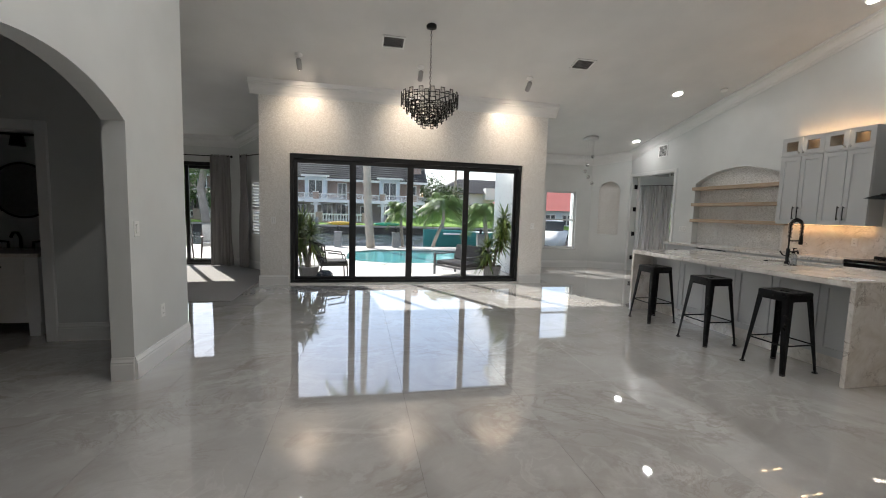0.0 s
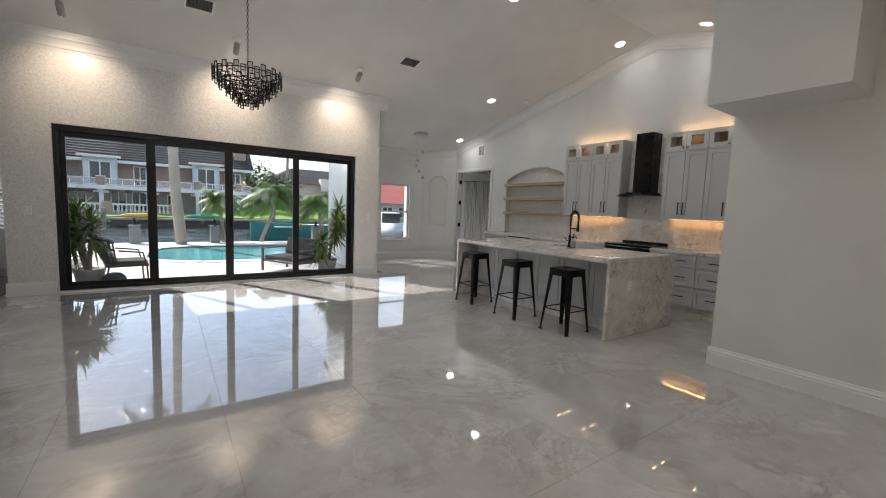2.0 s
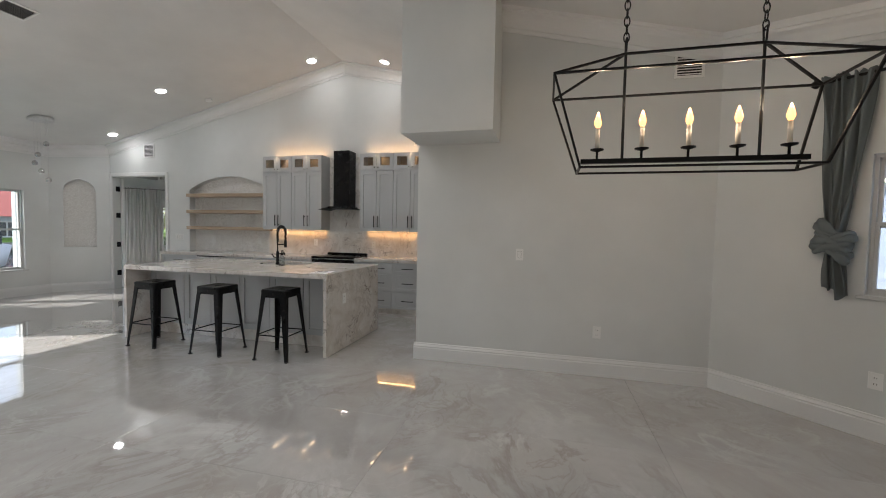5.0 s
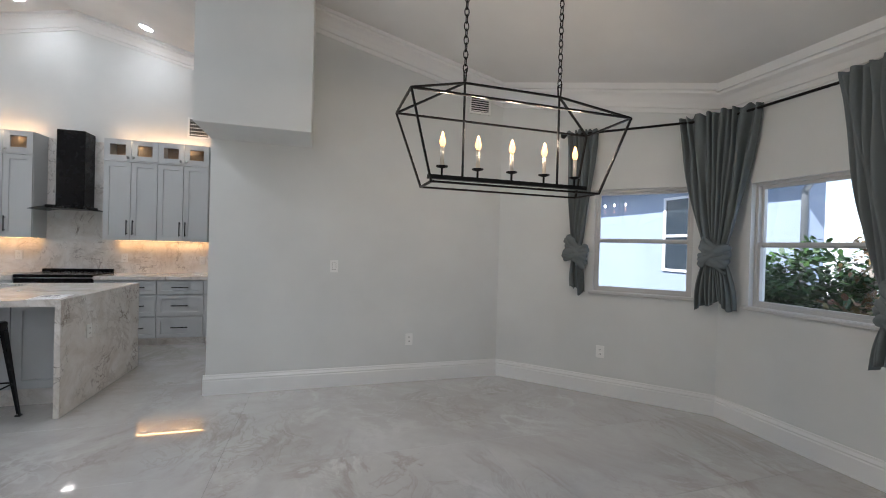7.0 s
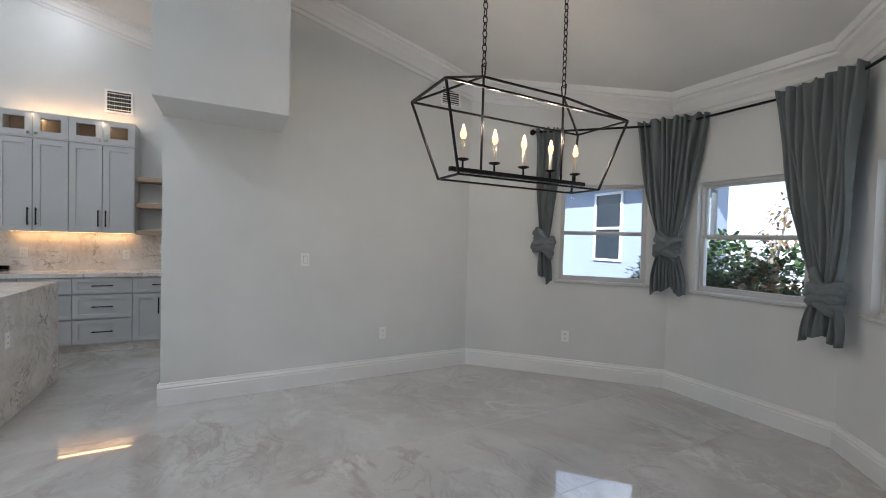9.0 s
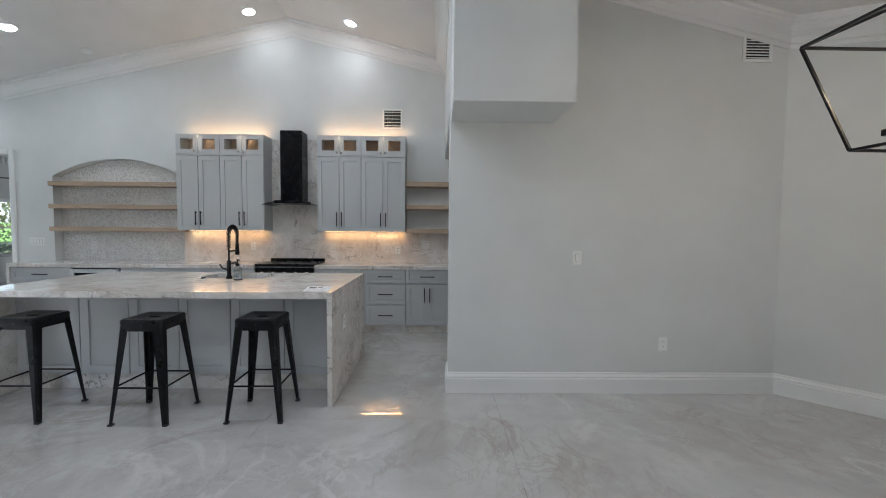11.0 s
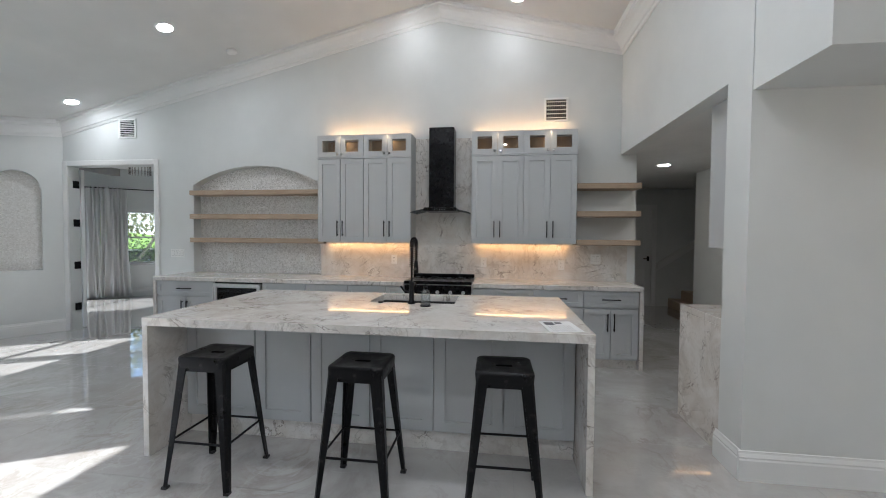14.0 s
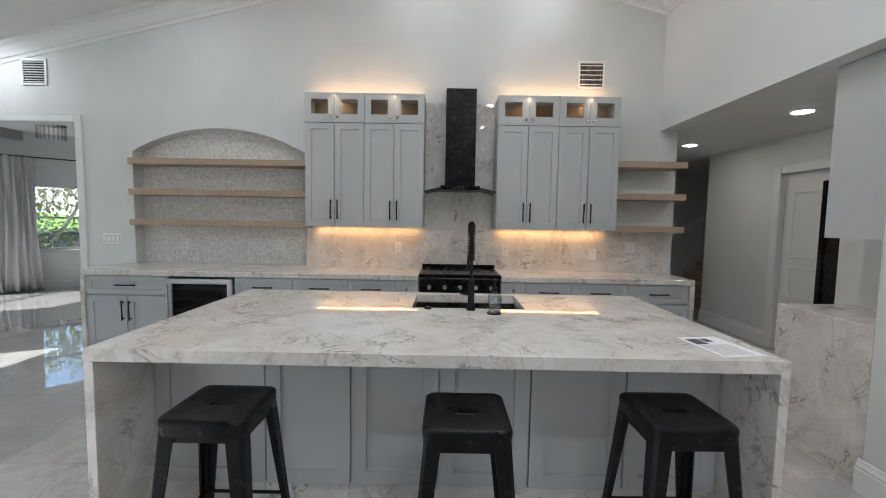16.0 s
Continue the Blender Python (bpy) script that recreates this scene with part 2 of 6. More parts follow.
def add_box(bm, x0, x1, y0, y1, z0, z1, bevel=0.0, seg=1, m=None):
    vs = [bm.verts.new((x, y, z)) for z in (z0, z1) for y in (y0, y1) for x in (x0, x1)]
    fs = [bm.faces.new([vs[i] for i in f]) for f in ((0, 2, 3, 1), (4, 5, 7, 6), (0, 1, 5, 4), (2, 6, 7, 3), (0, 4, 6, 2), (1, 3, 7, 5))]
    if bevel:
        es = {e for f in fs for e in f.edges}
        r = bmesh.ops.bevel(bm, geom=list(es), offset=bevel, segments=seg, profile=0.6, affect="EDGES")
        vs = list({v for v in r["verts"]} | {v for v in vs if v.is_valid})
    if m is not None:
        bmesh.ops.transform(bm, matrix=m, verts=vs)
    return vs


def box(x0, x1, y0, y1, z0, z1, bevel=0.0, seg=1):
    bm = bmesh.new()
    add_box(bm, x0, x1, y0, y1, z0, z1, bevel, seg)
    return bm


def boxes(rows, bevel=0.0):
    bm = bmesh.new()
    for r in rows:
        add_box(bm, *r, bevel=bevel)
    return bm


def add_tube(bm, pts, r, sides=8, closed=False, caps=True):
    """A round bar along pts; r is one radius or one per point."""
    pts = [Vector(p) for p in pts]
    n = len(pts)
    rs = [r] * n if isinstance(r, (int, float)) else list(r)
    rings, up = [], None
    for i, p in enumerate(pts):
        a = pts[(i - 1) % n] if (closed or i > 0) else p
        b = pts[(i + 1) % n] if (closed or i < n - 1) else p
        d = (b - a).normalized()
        if up is None:
            up = d.orthogonal().normalized()
        up = (up - d * up.dot(d))
        up = up.normalized() if up.length > 1e-6 else d.orthogonal().normalized()
        side = d.cross(up)
        rings.append([bm.verts.new(p + (up * math.cos(2 * math.pi * k / sides) + side * math.sin(2 * math.pi * k / sides)) * rs[i]) for k in range(sides)])
    for i in range(n if closed else n - 1):
        a, b = rings[i], rings[(i + 1) % n]
        for k in range(sides):
            bm.faces.new((a[k], a[(k + 1) % sides], b[(k + 1) % sides], b[k]))
    if caps and not closed:
        bm.faces.new(rings[0][::-1])
        bm.faces.new(rings[-1])


def tube(pts, r, sides=8, closed=False):
    bm = bmesh.new()
    add_tube(bm, pts, r, sides, closed)
    return bm


def add_lathe(bm, prof, at=(0, 0, 0), sides=24, m=None):
    """A turned shape; prof is (radius, height) from bottom to top."""
    m = m or Matrix.Translation(at)
    rings = []
    for r, z in prof:
        rings.append([bm.verts.new(m @ Vector((max(r, 1e-4) * math.cos(2 * math.pi * k / sides), max(r, 1e-4) * math.sin(2 * math.pi * k / sides), z))) for k in range(sides)])
    for a, b in zip(rings, rings[1:]):
        for k in range(sides):
            bm.faces.new((a[k], a[(k + 1) % sides], b[(k + 1) % sides], b[k]))
    bm.faces.new(rings[0][::-1])
    bm.faces.new(rings[-1])


def lathe(prof, at=(0, 0, 0), sides=24, m=None):
    bm = bmesh.new()
    add_lathe(bm, prof, at, sides, m)
    return bm


def hexa(bm, c):
    v = [bm.verts.new(p) for p in c]
    for f in ((0, 3, 2, 1), (4, 5, 6, 7), (0, 1, 5, 4), (1, 2, 6, 5), (2, 3, 7, 6), (3, 0, 4, 7)):
        bm.faces.new([v[i] for i in f])


RIDGE_Y, RIDGE_Z, SLOPE_N, SLOPE_S = 5.34, 4.42, 0.2345, 0.242


def roof(y):
    return RIDGE_Z - (SLOPE_N * (y - RIDGE_Y) if y > RIDGE_Y else SLOPE_S * (RIDGE_Y - y))


def wall(name, p0, p1, thick, holes=(), top=None, bottom=0.0, material=None, label="painted wall"):
    """A wall from p0 to p1 (plan), thickened to the left of that way. holes: (u0, u1, z0, z1, rise of the arch)."""
    p0, p1 = Vector(p0), Vector(p1)
    length = (p1 - p0).length
    d = (p1 - p0) / length
    n = Vector((-d.y, d.x)) * thick
    cuts = {0.0, length}
    if p0.y != p1.y:
        k = (RIDGE_Y - p0.y) / (p1.y - p0.y) * length
        if 0 < k < length:
            cuts.add(k)
    for u0, u1, z0, z1, rise in holes:
        cuts |= {u0 + (u1 - u0) * i / 20 for i in range(21)} if rise else {u0, u1}
    cuts = sorted(cuts)
    bm = bmesh.new()

    def zt(u):
        return top if top is not None else roof((p0 + d * u).y) + 0.02

    def lift(u, h):
        u0, u1, z0, z1, rise = h
        if not rise:
            return z1
        w = (u1 - u0) / 2
        rad = (w * w + rise * rise) / (2 * rise)
        return z1 - rad + math.sqrt(max(0, rad * rad - (u - u0 - w) ** 2))

    for a, b in zip(cuts, cuts[1:]):
        mid = (a + b) / 2
        hs = sorted([h for h in holes if h[0] < mid < h[1]], key=lambda h: h[2])
        lo = (bottom, bottom)
        spans = []
        for h in hs:
            if h[2] > bottom:
                spans.append((lo, (h[2], h[2])))
            lo = (lift(a, h), lift(b, h))
        spans.append((lo, (zt(a), zt(b))))
        for (la, lb), (ta, tb) in spans:
            A, B = p0 + d * a, p0 + d * b
            An, Bn = A + n, B + n
            hexa(bm, [(*A, la), (*B, lb), (*Bn, lb), (*An, la), (*A, ta), (*B, tb), (*Bn, tb), (*An, ta)])
    return structure(name, bm, material or M_WALL, label, "wall")


def strip(bm, a, b, prof):
    """A moulding from a to b (3D); prof is (out to the left of the way, up)."""
    a, b = Vector(a), Vector(b)
    d = (b - a)
    n = Vector((-d.y, d.x, 0)).normalized()
    ra = [bm.verts.new(a + n * o + Vector((0, 0, u))) for o, u in prof]
    rb = [bm.verts.new(b + n * o + Vector((0, 0, u))) for o, u in prof]
    k = len(prof)
    for i in range(k):
        bm.faces.new((ra[i], ra[(i + 1) % k], rb[(i + 1) % k], rb[i]))
    bm.faces.new(ra)
    bm.faces.new(rb[::-1])


BASE = [(0.0, 0.0), (0.022, 0.0), (0.022, 0.125), (0.017, 0.135), (0.02, 0.145), (0.010, 0.165), (0.008, 0.178), (0.0, 0.18)]
CROWN = [(0.0, -0.2), (0.012, -0.2), (0.02, -0.165), (0.035, -0.16), (0.05, -0.12), (0.085, -0.075), (0.12, -0.055), (0.125, -0.035), (0.145, -0.03), (0.15, 0.05), (0.0, 0.02)]


def baseboard(rows, name="baseboard"):
    for a, b in rows:
        bm = bmesh.new()
        strip(bm, (*a, 0), (*b, 0), BASE)
        structure(name, bm, M_TRIM, "white moulded baseboard along the wall", "baseboard")


def crown(rows):
    for a, b in rows:
        bm = bmesh.new()
        strip(bm, (*a, roof(a[1])), (*b, roof(b[1])), CROWN)
        structure("trim", bm, M_TRIM, "white stepped crown moulding under the ceiling", "crown moulding")


# ---- the large structure ----
KX = 7.53   # kitchen wall
TY = 9.13   # mosaic wall
structure("floor", boxes([(-6.2, 11.6, -1.5, 9.34, -0.2, -0.012), (-6.2, -0.98, 9.34, 11.9, -0.2, -0.012), (4.03, 7.5, 9.34, 11.74, -0.2, -0.012), (7.5, 12.6, 9.34, 14.3, -0.2, -0.012)]), M_GROUT, "pale polished stone floor in large slabs", "floor")
floor = scene.objects["floor"]

bm = bmesh.new()
for x0, x1, y0, y1 in ((-6.3, 7.75, -1.6, RIDGE_Y), (-6.3, 7.75, RIDGE_Y, TY + 0.3), (-6.3, -0.95, TY + 0.3, 12.0), (4.0, 7.75, TY + 0.3, 12.0)):
    hexa(bm, [(x0, y0, roof(y0)), (x1, y0, roof(y0)), (x1, y1, roof(y1)), (x0, y1, roof(y1)),
              (x0, y0, roof(y0) + 0.15), (x1, y0, roof(y0) + 0.15), (x1, y1, roof(y1) + 0.15), (x0, y1, roof(y1) + 0.15)])
structure("ceiling", bm, M_CEIL, "white vaulted ceiling with a central ridge", "ceiling")
# Unseen overhang, added to cut off the sun patch inside the slider.
structure("ceiling", box(-0.96, 4.01, TY + 0.3, TY + 1.05, 2.92, 3.06), M_CEIL, "added unseen eave that trims the sliding door's sun patch", "eave")
structure("ceiling", box(5.19, 11.5, 1.4, 2.95, 2.48, 2.6), M_CEIL, "flat white ceiling of the hall", "ceiling")
structure("ceiling", box(7.68, 12.6, 7.9, 14.6, 2.95, 3.1), M_CEIL, "flat white ceiling of the bedroom", "ceiling")

# kitchen wall with the bedroom door and the arched shelf niche opening
wall("wall_kitchen", (KX, 11.05), (KX, 2.9), 0.16, [(0.13, 1.57, 0, 2.46, 0), (2.18, 4.10, 0.9, 2.42, 0.26)], label="pale grey painted kitchen gable wall")
structure("wall_niche_back", box(KX + 0.14, KX + 0.2, 6.9, 8.95, 0.85, 2.5), M_SHELL, "pearl mosaic back of the arched niche", "wall")
wall("wall_nook_angled", (6.73, 11.55), (KX, 11.0), 0.15, [(0.21, 0.73, 0.93, 2.35, 0.26)], label="angled wall with an arched niche")
d45 = Vector((KX - 6.73, 11.0 - 11.55)).normalized()
nn = Vector((-d45.y, d45.x))
q0, q1 = Vector((6.73, 11.55)) + d45 * 0.15 + nn * 0.13, Vector((6.73, 11.55)) + d45 * 0.8 + nn * 0.13
wall("wall_nook_recess", q0, q1, 0.04, (), 2.5, 0.8, M_MOSAIC, "pearl mosaic back of the arched wall niche")
wall("wall_nook", (4.05, 11.55), (6.73, 11.55), 0.2, [(0.45, 1.22, 0.52, 2.06, 0), (1.38, 2.27, 0.52, 2.06, 0)], label="pale wall of the breakfast nook with a window")
wall("wall_nook_side", (4.22, 9.14), (4.22, 11.55), 0.2, [(0.61, 1.21, 0.52, 2.15, 0)], label="side wall of the breakfast nook")
# mosaic wall with the sliding door
wall("wall_mosaic", (-1.18, TY), (4.21, TY), 0.22, [(0.50, 4.90, 0.0, 2.37, 0)], material=M_MOSAIC, label="pearl mosaic feature wall around the sliding door")
wall("wall_family_side", (-0.97, TY + 0.22), (-0.97, 10.5), 0.2, label="side wall beside the mosaic wall")
wall("wall_family_angled", (-2.2, 11.71), (-1.17, 10.5), 0.18, [(0.55, 1.25, 0.75, 1.98, 0)], label="angled wall with a shuttered window")
wall("wall_family", (-6.2, 11.71), (-2.2, 11.71), 0.2, [(1.9, 3.62, 0.02, 2.38, 0)], label="wall with the garden sliding door")
wall("wall_west", (-6.2, 5.9), (-6.2, 11.71), 0.2, label="plain wall of the family room")
# arch wall, hall and bathroom
wall("wall_arch", (-1.2, 1.05), (-1.2, 6.05), 0.16, [(2.25, 3.96, 0.0, 2.29, 0.27)], label="painted wall with a wide archway")
wall("wall_bath", (-6.2, 6.12), (-1.37, 6.12), 0.1, [(2.9, 3.7, 0.0, 2.06, 0)], label="painted wall with the bathroom doorway")
wall("wall_bath_back", (-6.2, 7.0), (-1.9, 7.0), 0.1, label="back wall of the bathroom")
wall("wall_bath_side", (-1.9, 6.22), (-1.9, 7.0), 0.1, label="side wall of the bathroom")
wall("wall_hall_west", (-4.6, 0.95), (-4.6, 6.12), 0.1, label="plain wall of the side hall")
wall("wall_entry", (-4.6, 0.9), (1.25, 0.9), 0.15, label="plain wall by the entrance")
# dining bay
wall("wall_entry_return", (1.25, 0.9), (1.25, -0.28), -0.15, label="short wall beside the dining bay")
wall("wall_bay_west", (1.25, -0.28), (2.2, -1.23), -0.18, [(0.2, 1.05, 1.0, 2.0, 0)], label="angled bay wall with a window")
wall("wall_bay", (2.2, -1.23), (3.48, -1.23), -0.18, [(0.19, 1.02, 1.0, 2.0, 0)], label="bay wall with a window")
wall("wall_bay_east", (3.48, -1.23), (4.93, 0.21), -0.18, [(0.2, 1.04, 1.02, 2.02, 0)], label="angled bay wall with a window")
wall("wall_dining", (4.93, 0.21), (4.93, 3.09), -0.26, label="plain grey dining wall")
structure("wall_soffit", box(4.36, 4.928, 2.21, 3.085, 2.34, roof(2.21) + 0.25), M_WALL, "boxed bulkhead on the dining wall", "wall")
wall("wall_header", (5.19, 2.95), (KX, 2.95), 0.14, bottom=2.47, label="header wall over the hall opening")
wall("wall_hall_north", (KX + 0.16, 2.9), (11.4, 2.9), 0.1, top=2.6, label="hall wall behind the kitchen")
wall("wall_hall", (9.15, 1.5), (5.19, 1.5), 0.12, [(1.35, 2.2, 0.0, 2.06, 0)], top=2.6, label="pale hall wall with a panelled door")
wall("wall_hall_end", (11.4, 3.0), (11.4, -1.0), 0.12, top=2.6, label="dim end wall of the hall")
wall("wall_stair", (9.15, 1.38), (9.15, -1.0), -0.1, top=2.6, label="stair wall")
wall("wall_stair_back", (9.1, -1.0), (11.5, -1.0), -0.1, top=2.6, label="stair wall")
structure("ceiling", box(9.0, 11.5, -1.1, 1.4, 2.48, 2.6), M_CEIL, "flat ceiling over the stairs", "ceiling")
# bedroom
wall("wall_bedroom", (7.69, 8.0), (12.5, 8.0), -0.1, top=2.97, label="plain bedroom wall")
wall("wall_bedroom_east", (12.4, 8.0), (12.4, 11.2), -0.12, top=2.97, label="bedroom wall")
wall("wall_bedroom_angled", (12.4, 11.2), (9.9, 13.9), -0.15, [(1.75, 2.65, 0.75, 2.0, 0), (2.95, 3.5, 0.75, 2.0, 0)], top=2.97, label="angled bedroom wall with windows")
# The hole is for an added, unseen window that lets sun brighten the bedroom.
wall("wall_bedroom_north", (9.9, 13.9), (7.5, 13.9), -0.12, [(0.15, 2.05, 0.12, 2.4, 0)], top=2.97, label="bedroom wall")
wall("wall_bedroom_west", (7.56, 11.06), (7.56, 13.9), -0.1, top=2.97, label="bedroom wall")

baseboard([((KX, 8.98), (KX, 9.36)), ((4.21, TY), (3.74, TY)), ((-0.70, TY), (-1.2, TY)), ((6.73, 11.55), (4.3, 11.55)), ((KX, 11.0), (6.73, 11.55)),
           ((-1.2, 6.05), (-1.2, 5.01)), ((-1.2, 5.01), (-1.36, 5.01)), ((-1.2, 3.3), (-1.2, 1.06)), ((-1.37, 6.12), (-2.42, 6.12)),
           ((4.93, 0.21), (4.93, 3.11)), ((4.93, 3.09), (5.21, 3.09)), ((3.48, -1.23), (4.93, 0.21)), ((2.2, -1.23), (3.48, -1.23)), ((1.25, -0.28), (2.2, -1.23)),
           ((6.9, 1.5), (5.3, 1.5)), ((7.9, 1.5), (9.15, 1.5)), ((-2.2, 11.71), (-2.5, 11.71)), ((-1.17, 10.5), (-2.2, 11.71)), ((-1.17, TY), (-1.17, 10.5)), ((12.4, 8.1), (12.4, 11.2)), ((12.4, 11.2), (9.9, 13.9))])
crown([((KX, 3.09), (KX, RIDGE_Y)), ((KX, RIDGE_Y), (KX, 11.0)), ((KX, 11.0), (6.73, 11.55)), ((6.73, 11.55), (4.22, 11.55)), ((4.37, TY), (-1.32, TY)), ((4.22, 11.55), (4.22, TY)),
       ((5.19, 3.09), (KX, 3.09)), ((3.48, -1.23), (4.93, 0.21)), ((2.2, -1.23), (3.48, -1.23)), ((1.25, -0.28), (2.2, -1.23)), ((4.93, 0.21), (4.93, 2.21)),
       ((-2.2, 11.71), (-6.2, 11.71)), ((-1.17, 10.5), (-2.2, 11.71)), ((-1.17, TY), (-1.17, 10.5))])

# ---- doors and windows ----


def casing(name, axis, at, u0, u1, z1, w=0.09, out=0.025, label="white door casing"):
    """Trim round an opening in a wall along y (axis 'x') or along x (axis 'y'); out is the way it stands proud."""
    a, b = sorted((at, at + out))
    rows = [(u0 - w, u0, 0, z1 + w), (u1, u1 + w, 0, z1 + w), (u0, u1, z1, z1 + w)]
    bm = bmesh.new()
    for c, d, e, f in rows:
        if axis == "x":
            add_box(bm, a, b, c, d, e, f, 0.006)
        else:
            add_box(bm, c, d, a, b, e, f, 0.006)
    return structure(name, bm, M_TRIM, label, "door casing")


casing("trim", "x", KX, 9.48, 10.92, 2.46, 0.075, -0.025)
casing("trim", "y", 6.12, -3.3, -2.5, 2.06, 0.1, -0.03)
casing("trim", "y", 1.5, 6.95, 7.8, 2.06, 0.1, 0.03)

# black four-panel sliding door
SY = TY + 0.06
sld = thing("door_slider", "black-framed four-panel glass sliding door to the patio", "sliding door", kind="structure")
part("frame", boxes([(-0.68, 3.72, SY, SY + 0.14, 2.29, 2.37), (-0.68, 3.72, SY, SY + 0.14, 0.03, 0.075), (-0.68, -0.62, SY, SY + 0.14, 0.075, 2.29), (3.66, 3.72, SY, SY + 0.14, 0.075, 2.29)]), M_FRAME, sld)
part("threshold", box(-0.68, 3.72, SY - 0.05, SY + 0.16, -0.01, 0.028), M_TRIM, sld)
xs = [-0.62, 0.42, 1.49, 2.6, 3.66]
for i, (a, b) in enumerate(zip(xs, xs[1:])):
    o = SY + (0.02 if i in (1, 2) else 0.07)
    pn = part("panel", boxes([(a, a + 0.06, o, o + 0.04, 0.075, 2.29), (b - 0.06, b, o, o + 0.04, 0.075, 2.29), (a + 0.06, b - 0.06, o, o + 0.04, 2.215, 2.29), (a + 0.06, b - 0.06, o, o + 0.04, 0.075, 0.135)]), M_FRAME, sld)
    g = part("pane", box(a + 0.06, b - 0.06, o + 0.016, o + 0.024, 0.135, 2.215), M_GLASS, pn, "clear glass pane")
    g.visible_shadow = False
part("handle", box(1.5, 1.52, SY - 0.005, SY + 0.02, 0.95, 1.2, 0.004), M_BLACK, sld)


def sash_window(name, p0, p1, z0, z1, depth=0.12, label="pale metal double-hung window", mat=None):
    """A two-sash window set in a wall; p0 to p1 in plan with the room to the left of that way."""
    mat = mat or M_ALU
    p0, p1 = Vector(p0), Vector(p1)
    w = (p1 - p0).length
    ang = math.degrees(math.atan2(p1.y - p0.y, p1.x - p0.x))
    e = thing(name, label, "window", pose(p0.x, p0.y, 0, 0, 0, ang), kind="structure")
    t = 0.022
    zm, r = (z0 + z1) / 2, 0.02
    part("window_frame", boxes([(0, t, -depth, -depth + 0.07, z0, z1), (w - t, w, -depth, -depth + 0.07, z0, z1), (t, w - t, -depth, -depth + 0.07, z0, z0 + t), (t, w - t, -depth, -depth + 0.07, z1 - t, z1)]), mat, e)
    part("window_sill", box(-0.04, w + 0.04, -depth + 0.07, 0.035, z0 - 0.03, z0 - 0.004, 0.006), mat, e)
    for a, b, o in ((z0 + t, zm + 0.02, -depth + 0.035), (zm - 0.02, z1 - t, -depth + 0.005)):
        s = part("sash", boxes([(t, t + r, o, o + 0.028, a, b), (w - t - r, w - t, o, o + 0.028, a, b), (t + r, w - t - r, o, o + 0.028, a, a + r + 0.004), (t + r, w - t - r, o, o + 0.028, b - r - 0.004, b)]), mat, e)
        g = part("pane", box(t + r, w - t - r, o + 0.012, o + 0.016, a + r + 0.004, b - r - 0.004), M_GLASS, s, "clear glass pane")
        g.visible_shadow = False
    return e


sash_window("window_nook", (6.32, 11.55), (5.43, 11.55), 0.52, 2.06)
sash_window("window_nook", (5.27, 11.55), (4.50, 11.55), 0.52, 2.06)
sash_window("window_nook", (4.22, 10.35), (4.22, 9.75), 0.52, 2.15)
dE = Vector((4.93 - 3.48, 0.21 + 1.23)).normalized()
sash_window("window_bay_east", Vector((3.48, -1.23)) + dE * 0.2, Vector((3.48, -1.23)) + dE * 1.04, 1.02, 2.02)
sash_window("window_bay", (2.39, -1.23), (3.22, -1.23), 1.0, 2.0)
dW = Vector((2.2 - 1.25, -1.23 + 0.28)).normalized()
sash_window("window_bay_west", Vector((1.25, -0.28)) + dW * 0.2, Vector((1.25, -0.28)) + dW * 1.05, 1.0, 2.0)
dB = Vector((9.9 - 12.4, 13.9 - 11.2)).normalized()
for a, b in ((1.75, 2.65), (2.95, 3.5)):
    sash_window("window_bedroom", Vector((12.4, 11.2)) + dB * a, Vector((12.4, 11.2)) + dB * b, 0.75, 2.0)
# Added north window, out of view, as a source of sun for the room.
sash_window("window_bedroom", (9.75, 13.9), (7.85, 13.9), 0.12, 2.4, 0.1)

# family room sliding door and shuttered window
fs = thing("door_garden", "black-framed glass sliding door to the garden", "sliding door", kind="structure")
part("frame", boxes([(-4.3, -2.58, 11.74, 11.86, 2.3, 2.38), (-4.3, -2.58, 11.74, 11.86, 0.02, 0.07), (-4.3, -4.24, 11.74, 11.86, 0.07, 2.3), (-2.64, -2.58, 11.74, 11.86, 0.07, 2.3)]), M_FRAME, fs)
for a, b, o in ((-4.24, -3.28, 11.76), (-3.36, -2.64, 11.81)):
    pn = part("panel", boxes([(a, a + 0.07, o, o + 0.04, 0.07, 2.3), (b - 0.07, b, o, o + 0.04, 0.07, 2.3), (a + 0.07, b - 0.07, o, o + 0.04, 2.23, 2.3), (a + 0.07, b - 0.07, o, o + 0.04, 0.07, 0.14)]), M_FRAME, fs)
    g = part("pane", box(a + 0.07, b - 0.07, o + 0.016, o + 0.022, 0.14, 2.23), M_GLASS, pn, "clear glass pane")
    g.visible_shadow = False
dF = Vector((-1.17 + 2.2, 10.5 - 11.71)).normalized()
sw0 = Vector((-2.2, 11.71)) + dF * 1.25
sh = thing("window_shutter", "white plantation shutters in the angled window", "shutters", pose(sw0.x, sw0.y, 0, 0, 0, math.degrees(math.atan2(-dF.y, -dF.x))), kind="structure")
part("frame", boxes([(0, 0.05, -0.06, -0.005, 0.75, 1.98), (0.65, 0.7, -0.06, -0.005, 0.75, 1.98), (0.05, 0.65, -0.06, -0.005, 0.75, 0.8), (0.05, 0.65, -0.06, -0.005, 1.93, 1.98), (0.05, 0.65, -0.06, -0.005, 1.33, 1.39)]), M_TRIM, sh)
sl_bm = bmesh.new()
add_box(sl_bm, 0.05, 0.65, -0.035, 0.035, -0.005, 0.005, m=None)
slat_me = mesh_of(sl_bm, "slat", M_TRIM)
